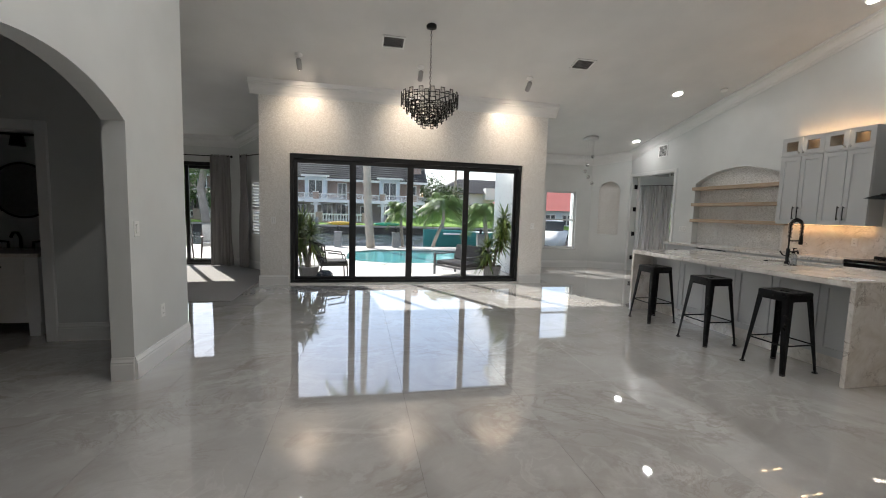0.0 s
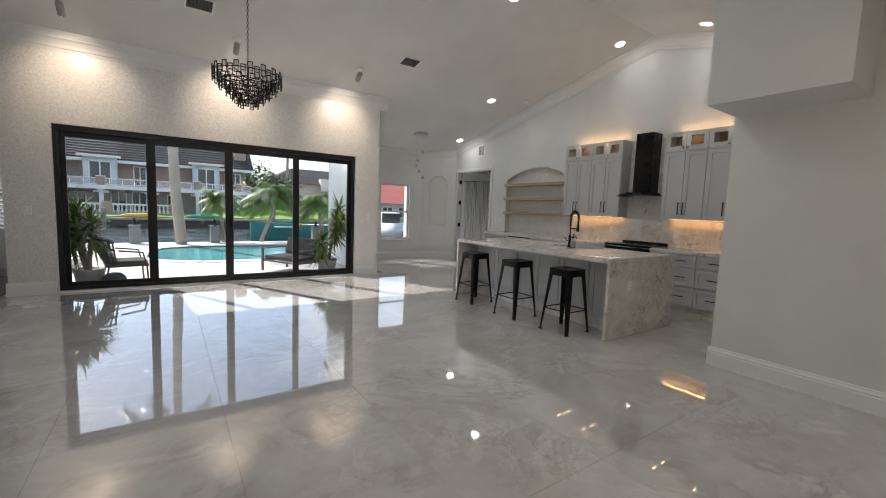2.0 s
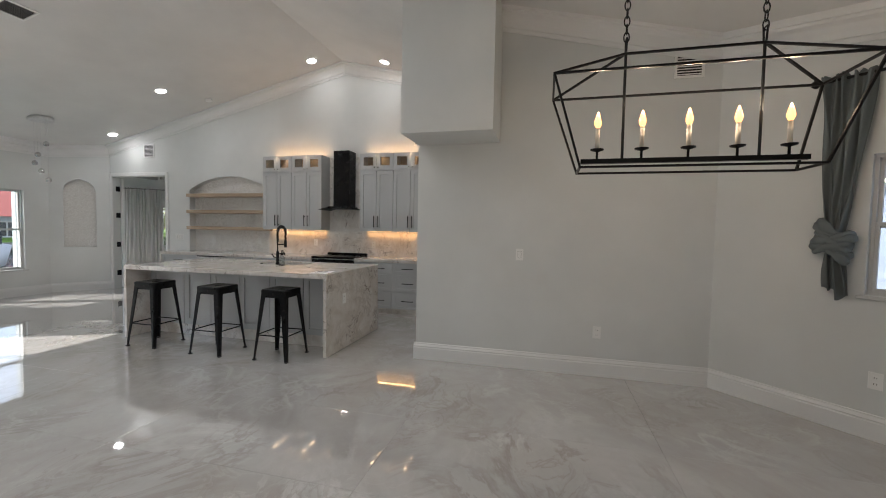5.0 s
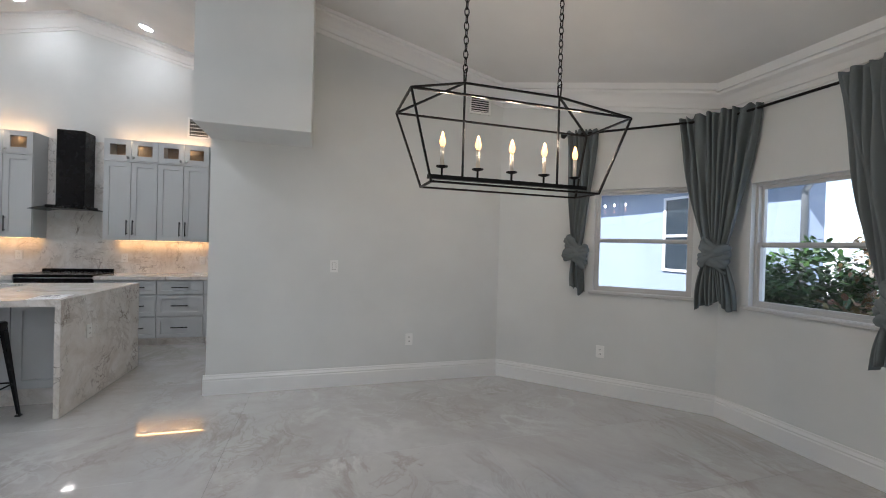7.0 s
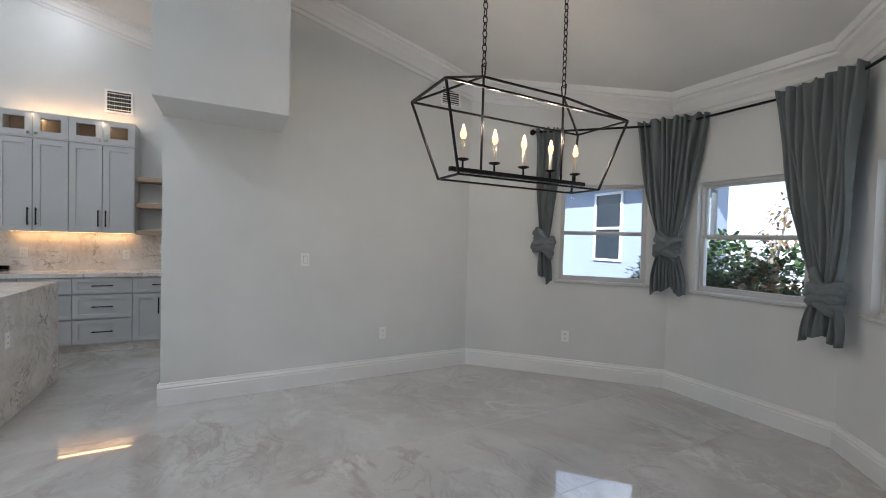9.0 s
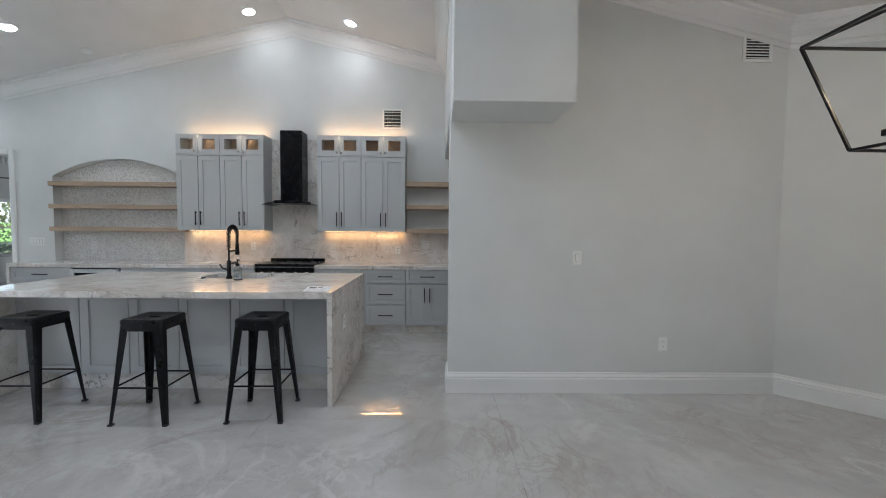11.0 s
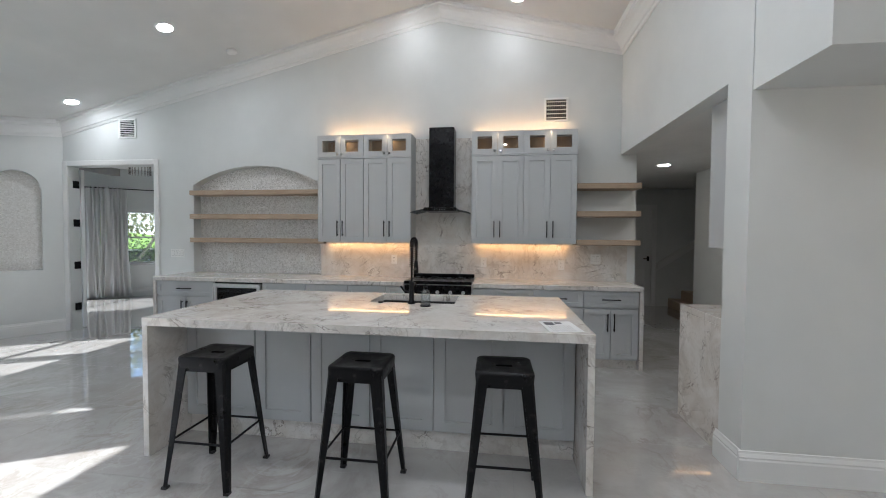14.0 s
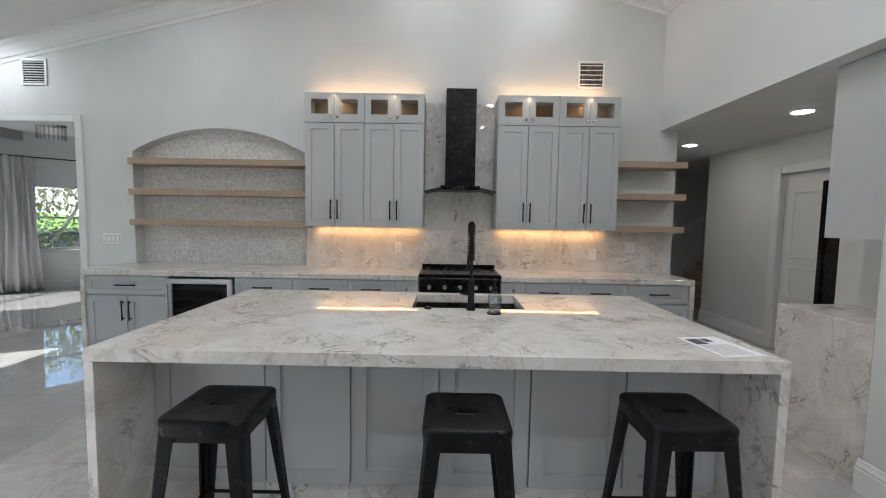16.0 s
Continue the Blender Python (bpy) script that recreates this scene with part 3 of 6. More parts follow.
for i in range(17):
    z = 0.84 + i * 0.066
    if 1.31 < z < 1.4:
        continue
    s = new("slat", slat_me)
    s.parent = sh
    s.matrix_basis = pose(0, -0.035, z, 35, 0, 0)

# ---- kitchen ----


def shaker(bm, y0, y1, z0, z1, x, rail=0.06, th=0.022, rec=0.013):
    """A shaker front facing -x whose back is at x; recessed centre panel."""
    def ring(xx, m):
        return [bm.verts.new((xx, y, z)) for y, z in ((y0 + m, z0 + m), (y1 - m, z0 + m), (y1 - m, z1 - m), (y0 + m, z1 - m))]

    rings = [ring(x, 0), ring(x - th, 0.0), ring(x - th, rail), ring(x - th + rec, rail + 0.002)]
    for a, b in zip(rings, rings[1:]):
        for k in range(4):
            bm.faces.new((a[k], a[(k + 1) % 4], b[(k + 1) % 4], b[k]))
    bm.faces.new(rings[0])
    bm.faces.new(rings[-1])


def bar_pull(parent, x, y, z, length, upright):
    bm = bmesh.new()
    h = length / 2
    if upright:
        add_box(bm, x - 0.035, x - 0.023, y - 0.006, y + 0.006, z - h, z + h, 0.003)
        for k in (-h + 0.02, h - 0.02):
            add_box(bm, x - 0.025, x, y - 0.006, y + 0.006, z + k - 0.006, z + k + 0.006)
    else:
        add_box(bm, x - 0.035, x - 0.023, y - h, y + h, z - 0.006, z + 0.006, 0.003)
        for k in (-h + 0.02, h - 0.02):
            add_box(bm, x - 0.025, x, y + k - 0.006, y + k + 0.006, z - 0.006, z + 0.006)
    return part("handle", bm, M_BLACK, parent, "black bar pull")


def knob(parent, x, y, z):
    bm = bmesh.new()
    add_box(bm, x - 0.028, x - 0.012, y - 0.014, y + 0.014, z - 0.014, z + 0.014, 0.004)
    add_tube(bm, [(x - 0.014, y, z), (x, y, z)], 0.006)
    return part("knob", bm, M_CHROME, parent, "square crystal knob")


def front(cab, y0, y1, z0, z1, x, pull=None, rail=0.06, name="door"):
    bm = bmesh.new()
    shaker(bm, y0 + 0.0045, y1 - 0.0045, z0 + 0.004, z1 - 0.004, x, rail)
    d = part(name, bm, M_CAB, cab)
    if pull == "drawer":
        bar_pull(d, x - 0.02, (y0 + y1) / 2, (z0 + z1) / 2, min(0.2, (y1 - y0) * 0.45), False)
    elif pull == "low_left":
        bar_pull(d, x - 0.02, y1 - 0.035, z0 + 0.17, 0.2, True)
    elif pull == "low_right":
        bar_pull(d, x - 0.02, y0 + 0.035, z0 + 0.17, 0.2, True)
    elif pull == "top_left":
        bar_pull(d, x - 0.02, y1 - 0.035, z1 - 0.15, 0.2, True)
    elif pull == "top_right":
        bar_pull(d, x - 0.02, y0 + 0.035, z1 - 0.15, 0.2, True)
    elif pull == "knob":
        knob(d, x - 0.02, (y0 + y1) / 2, (z0 + z1) / 2)
    return d


def wall_cabinet(y0, y1):
    """A tall upper cabinet with two shaker doors and two glazed doors over them."""
    x = 7.24
    c = thing("wall_cabinet", "grey shaker wall cabinet with small glazed doors on top", "cabinet", group="upper kitchen cabinets")
    part("body", box(x, KX - 0.003, y0, y1, 1.38, 2.44), M_CAB, c)
    ym = (y0 + y1) / 2
    front(c, ym, y1, 1.38, 2.43, x, "low_right")
    front(c, y0, ym, 1.38, 2.43, x, "low_left")
    part("upper_body", boxes([(x, KX - 0.003, y0, y0 + 0.02, 2.44, 2.73), (x, KX - 0.003, y1 - 0.02, y1, 2.44, 2.73), (x, KX - 0.003, y0 + 0.02, y1 - 0.02, 2.71, 2.73)]), M_CAB, c)
    part("back_panel", boxes([(KX - 0.02, KX - 0.004, y0 + 0.02, y1 - 0.02, 2.44, 2.71), (x + 0.01, KX - 0.02, y0 + 0.02, y1 - 0.02, 2.4405, 2.446)]), M_CABIN, c, "warm wood interior")
    part("rail", box(x - 0.028, x, y0 - 0.003, y1 + 0.003, 2.432, 2.448), M_CAB, c)
    for a, b, k in ((ym, y1, 1), (y0, ym, -1)):
        bm = bmesh.new()
        r, th = 0.065, 0.02
        a2, b2, z0, z1 = a + 0.002, b - 0.002, 2.452, 2.728
        add_box(bm, x - th, x, a2, a2 + r, z0, z1)
        add_box(bm, x - th, x, b2 - r, b2, z0, z1)
        add_box(bm, x - th, x, a2 + r, b2 - r, z0, z0 + r)
        add_box(bm, x - th, x, a2 + r, b2 - r, z1 - r, z1)
        d = part("glazed_door", bm, M_CAB, c)
        part("pane", box(x - 0.012, x - 0.008, a2 + r, b2 - r, z0 + r, z1 - r), M_GLASS, d, "small clear pane")
        knob(d, x - 0.02, (a2 + 0.032) if k > 0 else (b2 - 0.032), z0 + 0.035)
    area_light("cabinet_light", (x + 0.12, ym, 2.705), (x + 0.12, ym, 0), y1 - y0 - 0.1, 0.02, 0.22, (1.0, 0.7, 0.4))
    return c


for a, b in ((6.255, 6.865), (5.645, 6.255), (4.275, 4.895), (3.655, 4.275)):
    wall_cabinet(a, b)
for y0, y1 in ((5.66, 6.85), (3.67, 4.88)):
    s = thing("led_strip", "warm light strip under the wall cabinets", "led strip", group="cabinet light strips")
    part("lens", box(7.442, 7.457, y0 + 0.03, y1 - 0.03, 1.3765, 1.379), M_WARM, s)
    area_light("under_cabinet_light", (7.45, (y0 + y1) / 2, 1.368), (7.47, (y0 + y1) / 2, 0), y1 - y0 - 0.1, 0.012, 0.65, (1.0, 0.52, 0.2))
    s = thing("led_strip", "warm light strip on top of the wall cabinets", "led strip", group="cabinet light strips")
    part("lens", box(7.42, 7.435, y0 + 0.03, y1 - 0.03, 2.732, 2.738), M_WARM, s)
    area_light("over_cabinet_light", (7.43, (y0 + y1) / 2, 2.745), (7.47, (y0 + y1) / 2, 4), y1 - y0 - 0.1, 0.02, 0.85, (1.0, 0.55, 0.24))

# base run
BX = 6.97
LOW = [("two", 8.93, 8.13), ("wine", 8.13, 7.48), ("stack", 7.47, 6.90), ("stack", 6.90, 6.36), ("stack", 6.36, 5.89), ("slim", 5.89, 5.665),
       ("range", 5.665, 4.86), ("slim", 4.86, 4.62), ("stack", 4.62, 4.17), ("stack", 4.17, 3.62), ("two", 3.62, 3.03)]
for kind, y1, y0 in LOW:
    if kind in ("two", "stack", "slim"):
        lab = {"two": "grey shaker base cabinet with a drawer and two doors", "stack": "grey shaker base cabinet with three drawers", "slim": "narrow grey shaker base cabinet"}[kind]
        c = thing("base_cabinet", lab, "cabinet", group="base kitchen cabinets")
        part("body", box(BX, KX - 0.003, y0 + 0.001, y1 - 0.001, 0.1, 0.865), M_CAB, c)
        part("toe_kick", box(BX + 0.03, KX - 0.003, y0 + 0.001, y1 - 0.001, 0.0, 0.1), M_MARBLE, c, "marble toe kick")
        if kind == "slim":
            front(c, y0, y1, 0.7, 0.865, BX, "knob", 0.04, "drawer")
            front(c, y0, y1, 0.1, 0.69, BX, None, 0.05)
        else:
            front(c, y0, y1, 0.68, 0.865, BX, "drawer", 0.045, "drawer")
            if kind == "stack":
                front(c, y0, y1, 0.39, 0.67, BX, "drawer", 0.05, "drawer")
                front(c, y0, y1, 0.1, 0.38, BX, "drawer", 0.05, "drawer")
            else:
                ym = (y0 + y1) / 2
                front(c, ym, y1, 0.1, 0.67, BX, "top_right")
                front(c, y0, ym, 0.1, 0.67, BX, "top_left")
    elif kind == "wine":
        c = thing("wine_cooler", "stainless steel wine cooler with a glass door", "wine cooler")
        part("body", boxes([(BX, KX - 0.003, y0 + 0.005, y0 + 0.03, 0.02, 0.86), (BX, KX - 0.003, y1 - 0.03, y1 - 0.005, 0.02, 0.86), (KX - 0.05, KX - 0.003, y0 + 0.03, y1 - 0.03, 0.02, 0.86), (BX, KX - 0.05, y0 + 0.03, y1 - 0.03, 0.02, 0.1), (BX, KX - 0.05, y0 + 0.03, y1 - 0.03, 0.84, 0.86)]), M_FRAME, c)
        part("door_frame", boxes([(BX - 0.04, BX - 0.002, y0 + 0.005, y0 + 0.055, 0.1, 0.845), (BX - 0.04, BX - 0.002, y1 - 0.055, y1 - 0.005, 0.1, 0.845), (BX - 0.04, BX - 0.002, y0 + 0.055, y1 - 0.055, 0.1, 0.15), (BX - 0.04, BX - 0.002, y0 + 0.055, y1 - 0.055, 0.795, 0.845)], 0.004), M_STEEL, c)
        part("pane", box(BX - 0.03, BX - 0.02, y0 + 0.055, y1 - 0.055, 0.15, 0.795), glass("smoked_glass", (0.35, 0.37, 0.4)), c, "smoked glass")
        part("handle", tube([(BX - 0.07, y1 - 0.03, 0.35), (BX - 0.07, y1 - 0.03, 0.8)], 0.01), M_STEEL, c)
        for i in range(6):
            part("rack", boxes([(BX + 0.01, KX - 0.06, y0 + 0.03, y1 - 0.03, 0.18 + i * 0.11, 0.186 + i * 0.11), (BX + 0.005, BX + 0.02, y0 + 0.03, y1 - 0.03, 0.18 + i * 0.11, 0.205 + i * 0.11)]), M_STEEL, c)
    else:
        c = thing("range_cooker", "stainless steel range with a black glass hob", "range")
        part("body", box(BX + 0.02, KX - 0.03, y0 + 0.004, y1 - 0.004, 0.02, 0.9), M_STEEL, c)
        part("hob", box(BX - 0.04, KX - 0.03, y0 + 0.004, y1 - 0.004, 0.9, 0.935, 0.006), M_GLOSSBLACK, c, "black glass hob")
        part("backguard", box(KX - 0.07, KX - 0.03, y0 + 0.004, y1 - 0.004, 0.936, 0.975, 0.006), M_GLOSSBLACK, c)
        part("oven_door", box(BX - 0.03, BX + 0.018, y0 + 0.01, y1 - 0.01, 0.2, 0.72, 0.006), M_STEEL, c)
        part("oven_window", box(BX - 0.036, BX - 0.031, y0 + 0.12, y1 - 0.12, 0.32, 0.6), M_GLOSSBLACK, c)
        part("handle", tube([(BX - 0.08, y0 + 0.06, 0.68), (BX - 0.08, y1 - 0.06, 0.68)], 0.012), M_STEEL, c)
        part("control_panel", box(BX - 0.04, BX + 0.018, y0 + 0.01, y1 - 0.01, 0.75, 0.885, 0.005), M_GLOSSBLACK, c)
        for i in range(5):
            part("control_knob", tube([(BX - 0.041, y0 + 0.1 + i * 0.15, 0.81), (BX - 0.07, y0 + 0.1 + i * 0.15, 0.81)], 0.02, 14), M_STEEL, c)

wt = thing("worktop", "polished pale quartzite worktop with waterfall ends", "worktop")
part("slab", boxes([(6.93, KX - 0.002, 5.667, 8.97, 0.868, 0.92), (6.93, KX - 0.002, 2.985, 4.858, 0.868, 0.92)], 0.004), M_MARBLE, wt)
part("niche_shelf", box(KX - 0.002, KX + 0.138, 6.96, 8.86, 0.9001, 0.9195), M_MARBLE, wt)
part("waterfall_end", box(6.93, KX - 0.002, 8.932, 8.97, 0.0, 0.867), M_MARBLE, wt)
part("waterfall_end", box(6.93, KX - 0.002, 2.985, 3.026, 0.0, 0.867), M_MARBLE, wt)
bs = thing("backsplash", "veined quartzite backsplash slab behind the range", "backsplash")
part("slab", box(KX - 0.022, KX - 0.002, 3.0, 6.95, 0.921, 1.378), M_MARBLE, bs)
part("hood_slab", box(KX - 0.022, KX - 0.002, 4.897, 5.643, 1.38, 2.72), M_MARBLE, bs)


def oak_shelf(y0, y1, x0, x1, z, group):
    s = thing("floating_shelf", "thick light oak floating shelf", "shelf", group=group)
    part("board", box(x0, x1, y0, y1, z - 0.065, z, 0.004), M_OAK, s)


for z in (2.075, 1.745, 1.415):
    oak_shelf(6.875, 8.855, KX - 0.1, KX + 0.137, z, "niche shelves")
for z in (2.1, 1.77, 1.43):
    oak_shelf(2.92, 3.645, KX - 0.26, KX - 0.002, z, "side shelves")

# range hood
hd = thing("range_hood", "black chimney range hood with a curved glass canopy", "range hood")
part("chimney", box(7.25, KX - 0.024, 5.115, 5.425, 1.81, 2.80, 0.008), M_GLOSSBLACK, hd)
part("base", box(7.12, KX - 0.024, 5.07, 5.47, 1.765, 1.81, 0.012, 2), M_GLOSSBLACK, hd)
bm = bmesh.new()
rows = []
for i in range(17):
    u = i / 8 - 1
    y, z = 5.27 + 0.36 * u, 1.80 - 0.05 * u * u
    rows.append([bm.verts.new((x, y, zz)) for x, zz in ((7.05 + 0.05 * u * u, z), (KX - 0.024, z), (KX - 0.024, z - 0.008), (7.05 + 0.05 * u * u, z - 0.008))])
for a, b in zip(rows, rows[1:]):
    for k in range(4):
        bm.faces.new((a[k], a[(k + 1) % 4], b[(k + 1) % 4], b[k]))
part("canopy", bm, glass("hood_glass", (0.45, 0.48, 0.48)), hd, "curved dark glass canopy", True)
for i in range(5):
    part("button", tube([(7.12, 5.21 + i * 0.03, 1.787), (7.114, 5.21 + i * 0.03, 1.787)], 0.006, 10), M_CHROME, hd)

# island
isl = thing("kitchen_island", "grey panelled island with a quartzite waterfall top", "island")
bm = boxes([(4.62, 5.50, 4.02, 6.865, 0.868, 0.92), (5.50, 5.93, 4.02, 4.91, 0.868, 0.92), (5.50, 5.93, 5.61, 6.865, 0.868, 0.92), (5.93, 6.02, 4.02, 6.865, 0.868, 0.92)])
part("worktop", bm, M_MARBLE, isl, "polished veined quartzite top")
part("waterfall_end", box(4.62, 6.02, 4.02, 4.06, 0.0, 0.867, 0.002), M_MARBLE, isl)
part("waterfall_end", box(4.62, 6.02, 6.825, 6.865, 0.0, 0.867, 0.002), M_MARBLE, isl)
part("body", boxes([(4.972, 5.48, 4.062, 6.823, 0.14, 0.866), (5.48, 5.98, 4.062, 4.88, 0.14, 0.866), (5.48, 5.98, 5.64, 6.823, 0.14, 0.866), (5.95, 5.98, 4.88, 5.64, 0.14, 0.866)]), M_CAB, isl)
part("plinth", box(4.99, 5.96, 4.062, 6.823, 0.0, 0.139), M_MARBLE, isl, "quartzite plinth")
ys = [4.062, 4.52, 4.985, 5.43, 5.86, 6.28, 6.823]
for a, b in zip(ys, ys[1:]):
    bm = bmesh.new()
    shaker(bm, a + 0.005, b - 0.005, 0.145, 0.862, 4.972, 0.07)
    part("panel", bm, M_CAB, isl)
snk = thing("sink", "dark steel undermount kitchen sink", "sink")
part("basin", boxes([(5.5, 5.515, 4.895, 5.625, 0.67, 0.866), (5.915, 5.93, 4.895, 5.625, 0.67, 0.866), (5.515, 5.915, 4.895, 4.91, 0.67, 0.866), (5.515, 5.915, 5.61, 5.625, 0.67, 0.866), (5.515, 5.915, 4.91, 5.61, 0.67, 0.68)]), M_SINK, snk)
bm = bmesh.new()
for i in range(9):
    add_tube(bm, [(5.53, 4.94 + i * 0.025, 0.86), (5.9, 4.94 + i * 0.025, 0.86)], 0.004, 6)
part("drying_rack", bm, M_BLACK, snk, "black roll-up drying rack")

fc = thing("kitchen_faucet", "matt black spring-neck pull-down kitchen faucet", "faucet", (5.46, 5.25, 0.92))
part("base", lathe([(0.028, 0), (0.028, 0.02), (0.02, 0.03), (0.02, 0.17), (0.016, 0.18)]), M_BLACK, fc, "", True)
part("riser", tube([(0, 0, 0.17), (0, 0, 0.40)], 0.009), M_BLACK, fc)
arc = [(0.0, 0.0, 0.30 + 0.13 * i / 6) for i in range(7)] + [(0.085 - 0.085 * math.cos(math.pi * i / 14), 0, 0.43 + 0.085 * math.sin(math.pi * i / 14)) for i in range(1, 15)] + [(0.17, 0, 0.43 - 0.10 * i / 4) for i in range(1, 5)]
part("hose", tube(arc, 0.008), M_BLACK, fc)
bm = bmesh.new()
pts = []
for k in range(len(arc) * 14):
    f = k / 14
    i = min(int(f), len(arc) - 2)
    p = Vector(arc[i]).lerp(Vector(arc[i + 1]), min(1, f - i))
    d = (Vector(arc[i + 1]) - Vector(arc[i])).normalized()
    s = Vector((0, 1, 0))
    a = k / 14 * 2 * math.pi * 1.4
    pts.append(p + (s * math.cos(a) + d.cross(s) * math.sin(a)) * 0.018)
part("spring", tube(pts, 0.0035, 5), M_BLACK, fc, "coiled black spring")
part("spray_head", lathe([(0.014, 0.0), (0.022, 0.01), (0.018, 0.09), (0.012, 0.11)], (0.17, 0, 0.225)), M_BLACK, fc, "", True)
part("holder", tube([(0, 0, 0.27), (0.15, 0, 0.27)], 0.008), M_BLACK, fc)
part("pot_spout", tube([(0, 0, 0.14), (0.14, 0, 0.15), (0.15, 0, 0.12)], 0.01), M_BLACK, fc)
part("lever", tube([(0, 0, 0.09), (0, 0.06, 0.1), (0, 0.09, 0.14)], 0.008), M_BLACK, fc)
hb = thing("sink_button", "small round black sink button", "button", (5.47, 5.51, 0.92))
part("cap", lathe([(0.022, 0), (0.022, 0.008), (0.018, 0.011)]), M_BLACK, hb, "", True)
sp = thing("soap_dispenser", "clear glass soap bottle with a black pump", "soap dispenser", (5.37, 5.12, 0.92))
part("bottle", lathe([(0.036, 0.008), (0.038, 0.02), (0.038, 0.11), (0.02, 0.13), (0.015, 0.14)]), glass("bottle_glass", (0.72, 0.76, 0.77), 0.02, 0.2), sp, "clear glass", True)
part("tray", lathe([(0.042, 0), (0.042, 0.007)]), M_BLACK, sp)
part("pump", lathe([(0.017, 0.139), (0.017, 0.155), (0.006, 0.157), (0.006, 0.185), (0.011, 0.187), (0.011, 0.198)]), M_BLACK, sp, "", True)
part("nozzle", tube([(0, 0, 0.19), (0.045, 0, 0.188)], 0.005), M_BLACK, sp)
fl = thing("flyer", "printed white property sheet lying on the island", "paper", pose(4.81, 4.185, 0.9205, 0, 0, 8))
part("sheet", box(-0.14, 0.14, -0.1, 0.1, 0.0, 0.0015), M_PAPER, fl)
part("picture", boxes([(0.03, 0.11, 0.02, 0.08, 0.0016, 0.002), (0.06, 0.11, -0.03, 0.01, 0.0016, 0.002)]), M_INK, fl)
part("print", boxes([(-0.12 + 0.0 * i, 0.02, 0.07 - i * 0.016, 0.074 - i * 0.016, 0.0016, 0.002) for i in range(9)]), M_VENTGREY, fl, "unreadable lines of print")

# bar stools


def rounded_square(h, r, z, n=5):
    out = []
    for cx, cy, a0 in ((h - r, h - r, 0), (-h + r, h - r, 90), (-h + r, -h + r, 180), (h - r, -h + r, 270)):
        for i in range(n + 1):
            a = radians(a0 + 90 * i / n)
            out.append((cx + r * math.cos(a), cy + r * math.sin(a), z))
    return out


def bar_stool(at):
    s = thing("bar_stool", "worn black steel bar stool with tapered legs", "stool", at, "stools along the island")
    bm = bmesh.new()
    rings = []
    for h, r, z in ((0.152, 0.035, 0.695), (0.156, 0.036, 0.742), (0.153, 0.036, 0.752), (0.146, 0.034, 0.757), (0.12, 0.03, 0.752)):
        rings.append([bm.verts.new(p) for p in rounded_square(h, r, z)])
    hole = []
    for i in range(24):
        a = 2 * math.pi * (i + 0.5) / 24
        hole.append(bm.verts.new((0.019 * math.copysign(abs(math.cos(a)) ** 0.5, math.cos(a)), 0.046 * math.copysign(abs(math.sin(a)) ** 0.7, math.sin(a)), 0.748)))
    rings.append(hole)
    for a, b in zip(rings, rings[1:]):
        for k in range(24):
            bm.faces.new((a[k], a[(k + 1) % 24], b[(k + 1) % 24], b[k]))
    part("seat", bm, M_STOOL, s, "pressed steel seat with a slot", True)
    for sx in (-1, 1):
        for sy in (-1, 1):
            bm = bmesh.new()
            top, bot = 0.148, 0.208
            rr = []
            for z, w, c in ((0.73, 0.062, top), (0.35, 0.046, top + (bot - top) * 0.52), (0.01, 0.030, bot)):
                o = 0.007
                L = [(c, c - w), (c, c - 0.012), (c - 0.012, c), (c - w, c), (c - w, c - o), (c - 0.015, c - o), (c - o, c - 0.015), (c - o, c - w)]
                rr.append([bm.verts.new((x * sx, y * sy, z)) for x, y in L])
            for a, b in zip(rr, rr[1:]):
                for k in range(8):
                    bm.faces.new((a[k], a[(k + 1) % 8], b[(k + 1) % 8], b[k]))
            bm.faces.new(rr[0])
            bm.faces.new(rr[-1])
            lg = part("leg", bm, M_STOOL, s)
            part("rubber_foot", box(sx * 0.194 - 0.018, sx * 0.194 + 0.018, sy * 0.194 - 0.018, sy * 0.194 + 0.018, 0.0, 0.016, 0.004), M_FRAME, lg)
    q = 0.178
    for a, b in (((-q, -q), (q, -q)), ((q, -q), (q, q)), ((q, q), (-q, q)), ((-q, q), (-q, -q))):
        part("footrest", tube([(*a, 0.27), (*b, 0.27)], 0.007), M_STOOL, s)
        part("apron", box(min(a[0], b[0]) * 0.8 - 0.003, max(a[0], b[0]) * 0.8 + 0.003, min(a[1], b[1]) * 0.8 - 0.003, max(a[1], b[1]) * 0.8 + 0.003, 0.672, 0.697), M_STOOL, s)
    return s


st = bar_stool(pose(4.53, 6.255, 0))
copy_thing(st, pose(4.50, 5.325, 0))
copy_thing(st, pose(4.54, 4.525, 0, 0, 0, 1))

# ---- ceiling lights and fittings ----


def tilt(y):
    return math.degrees(math.atan(-SLOPE_N if y > RIDGE_Y else SLOPE_S))


CAN_WATTS = 6


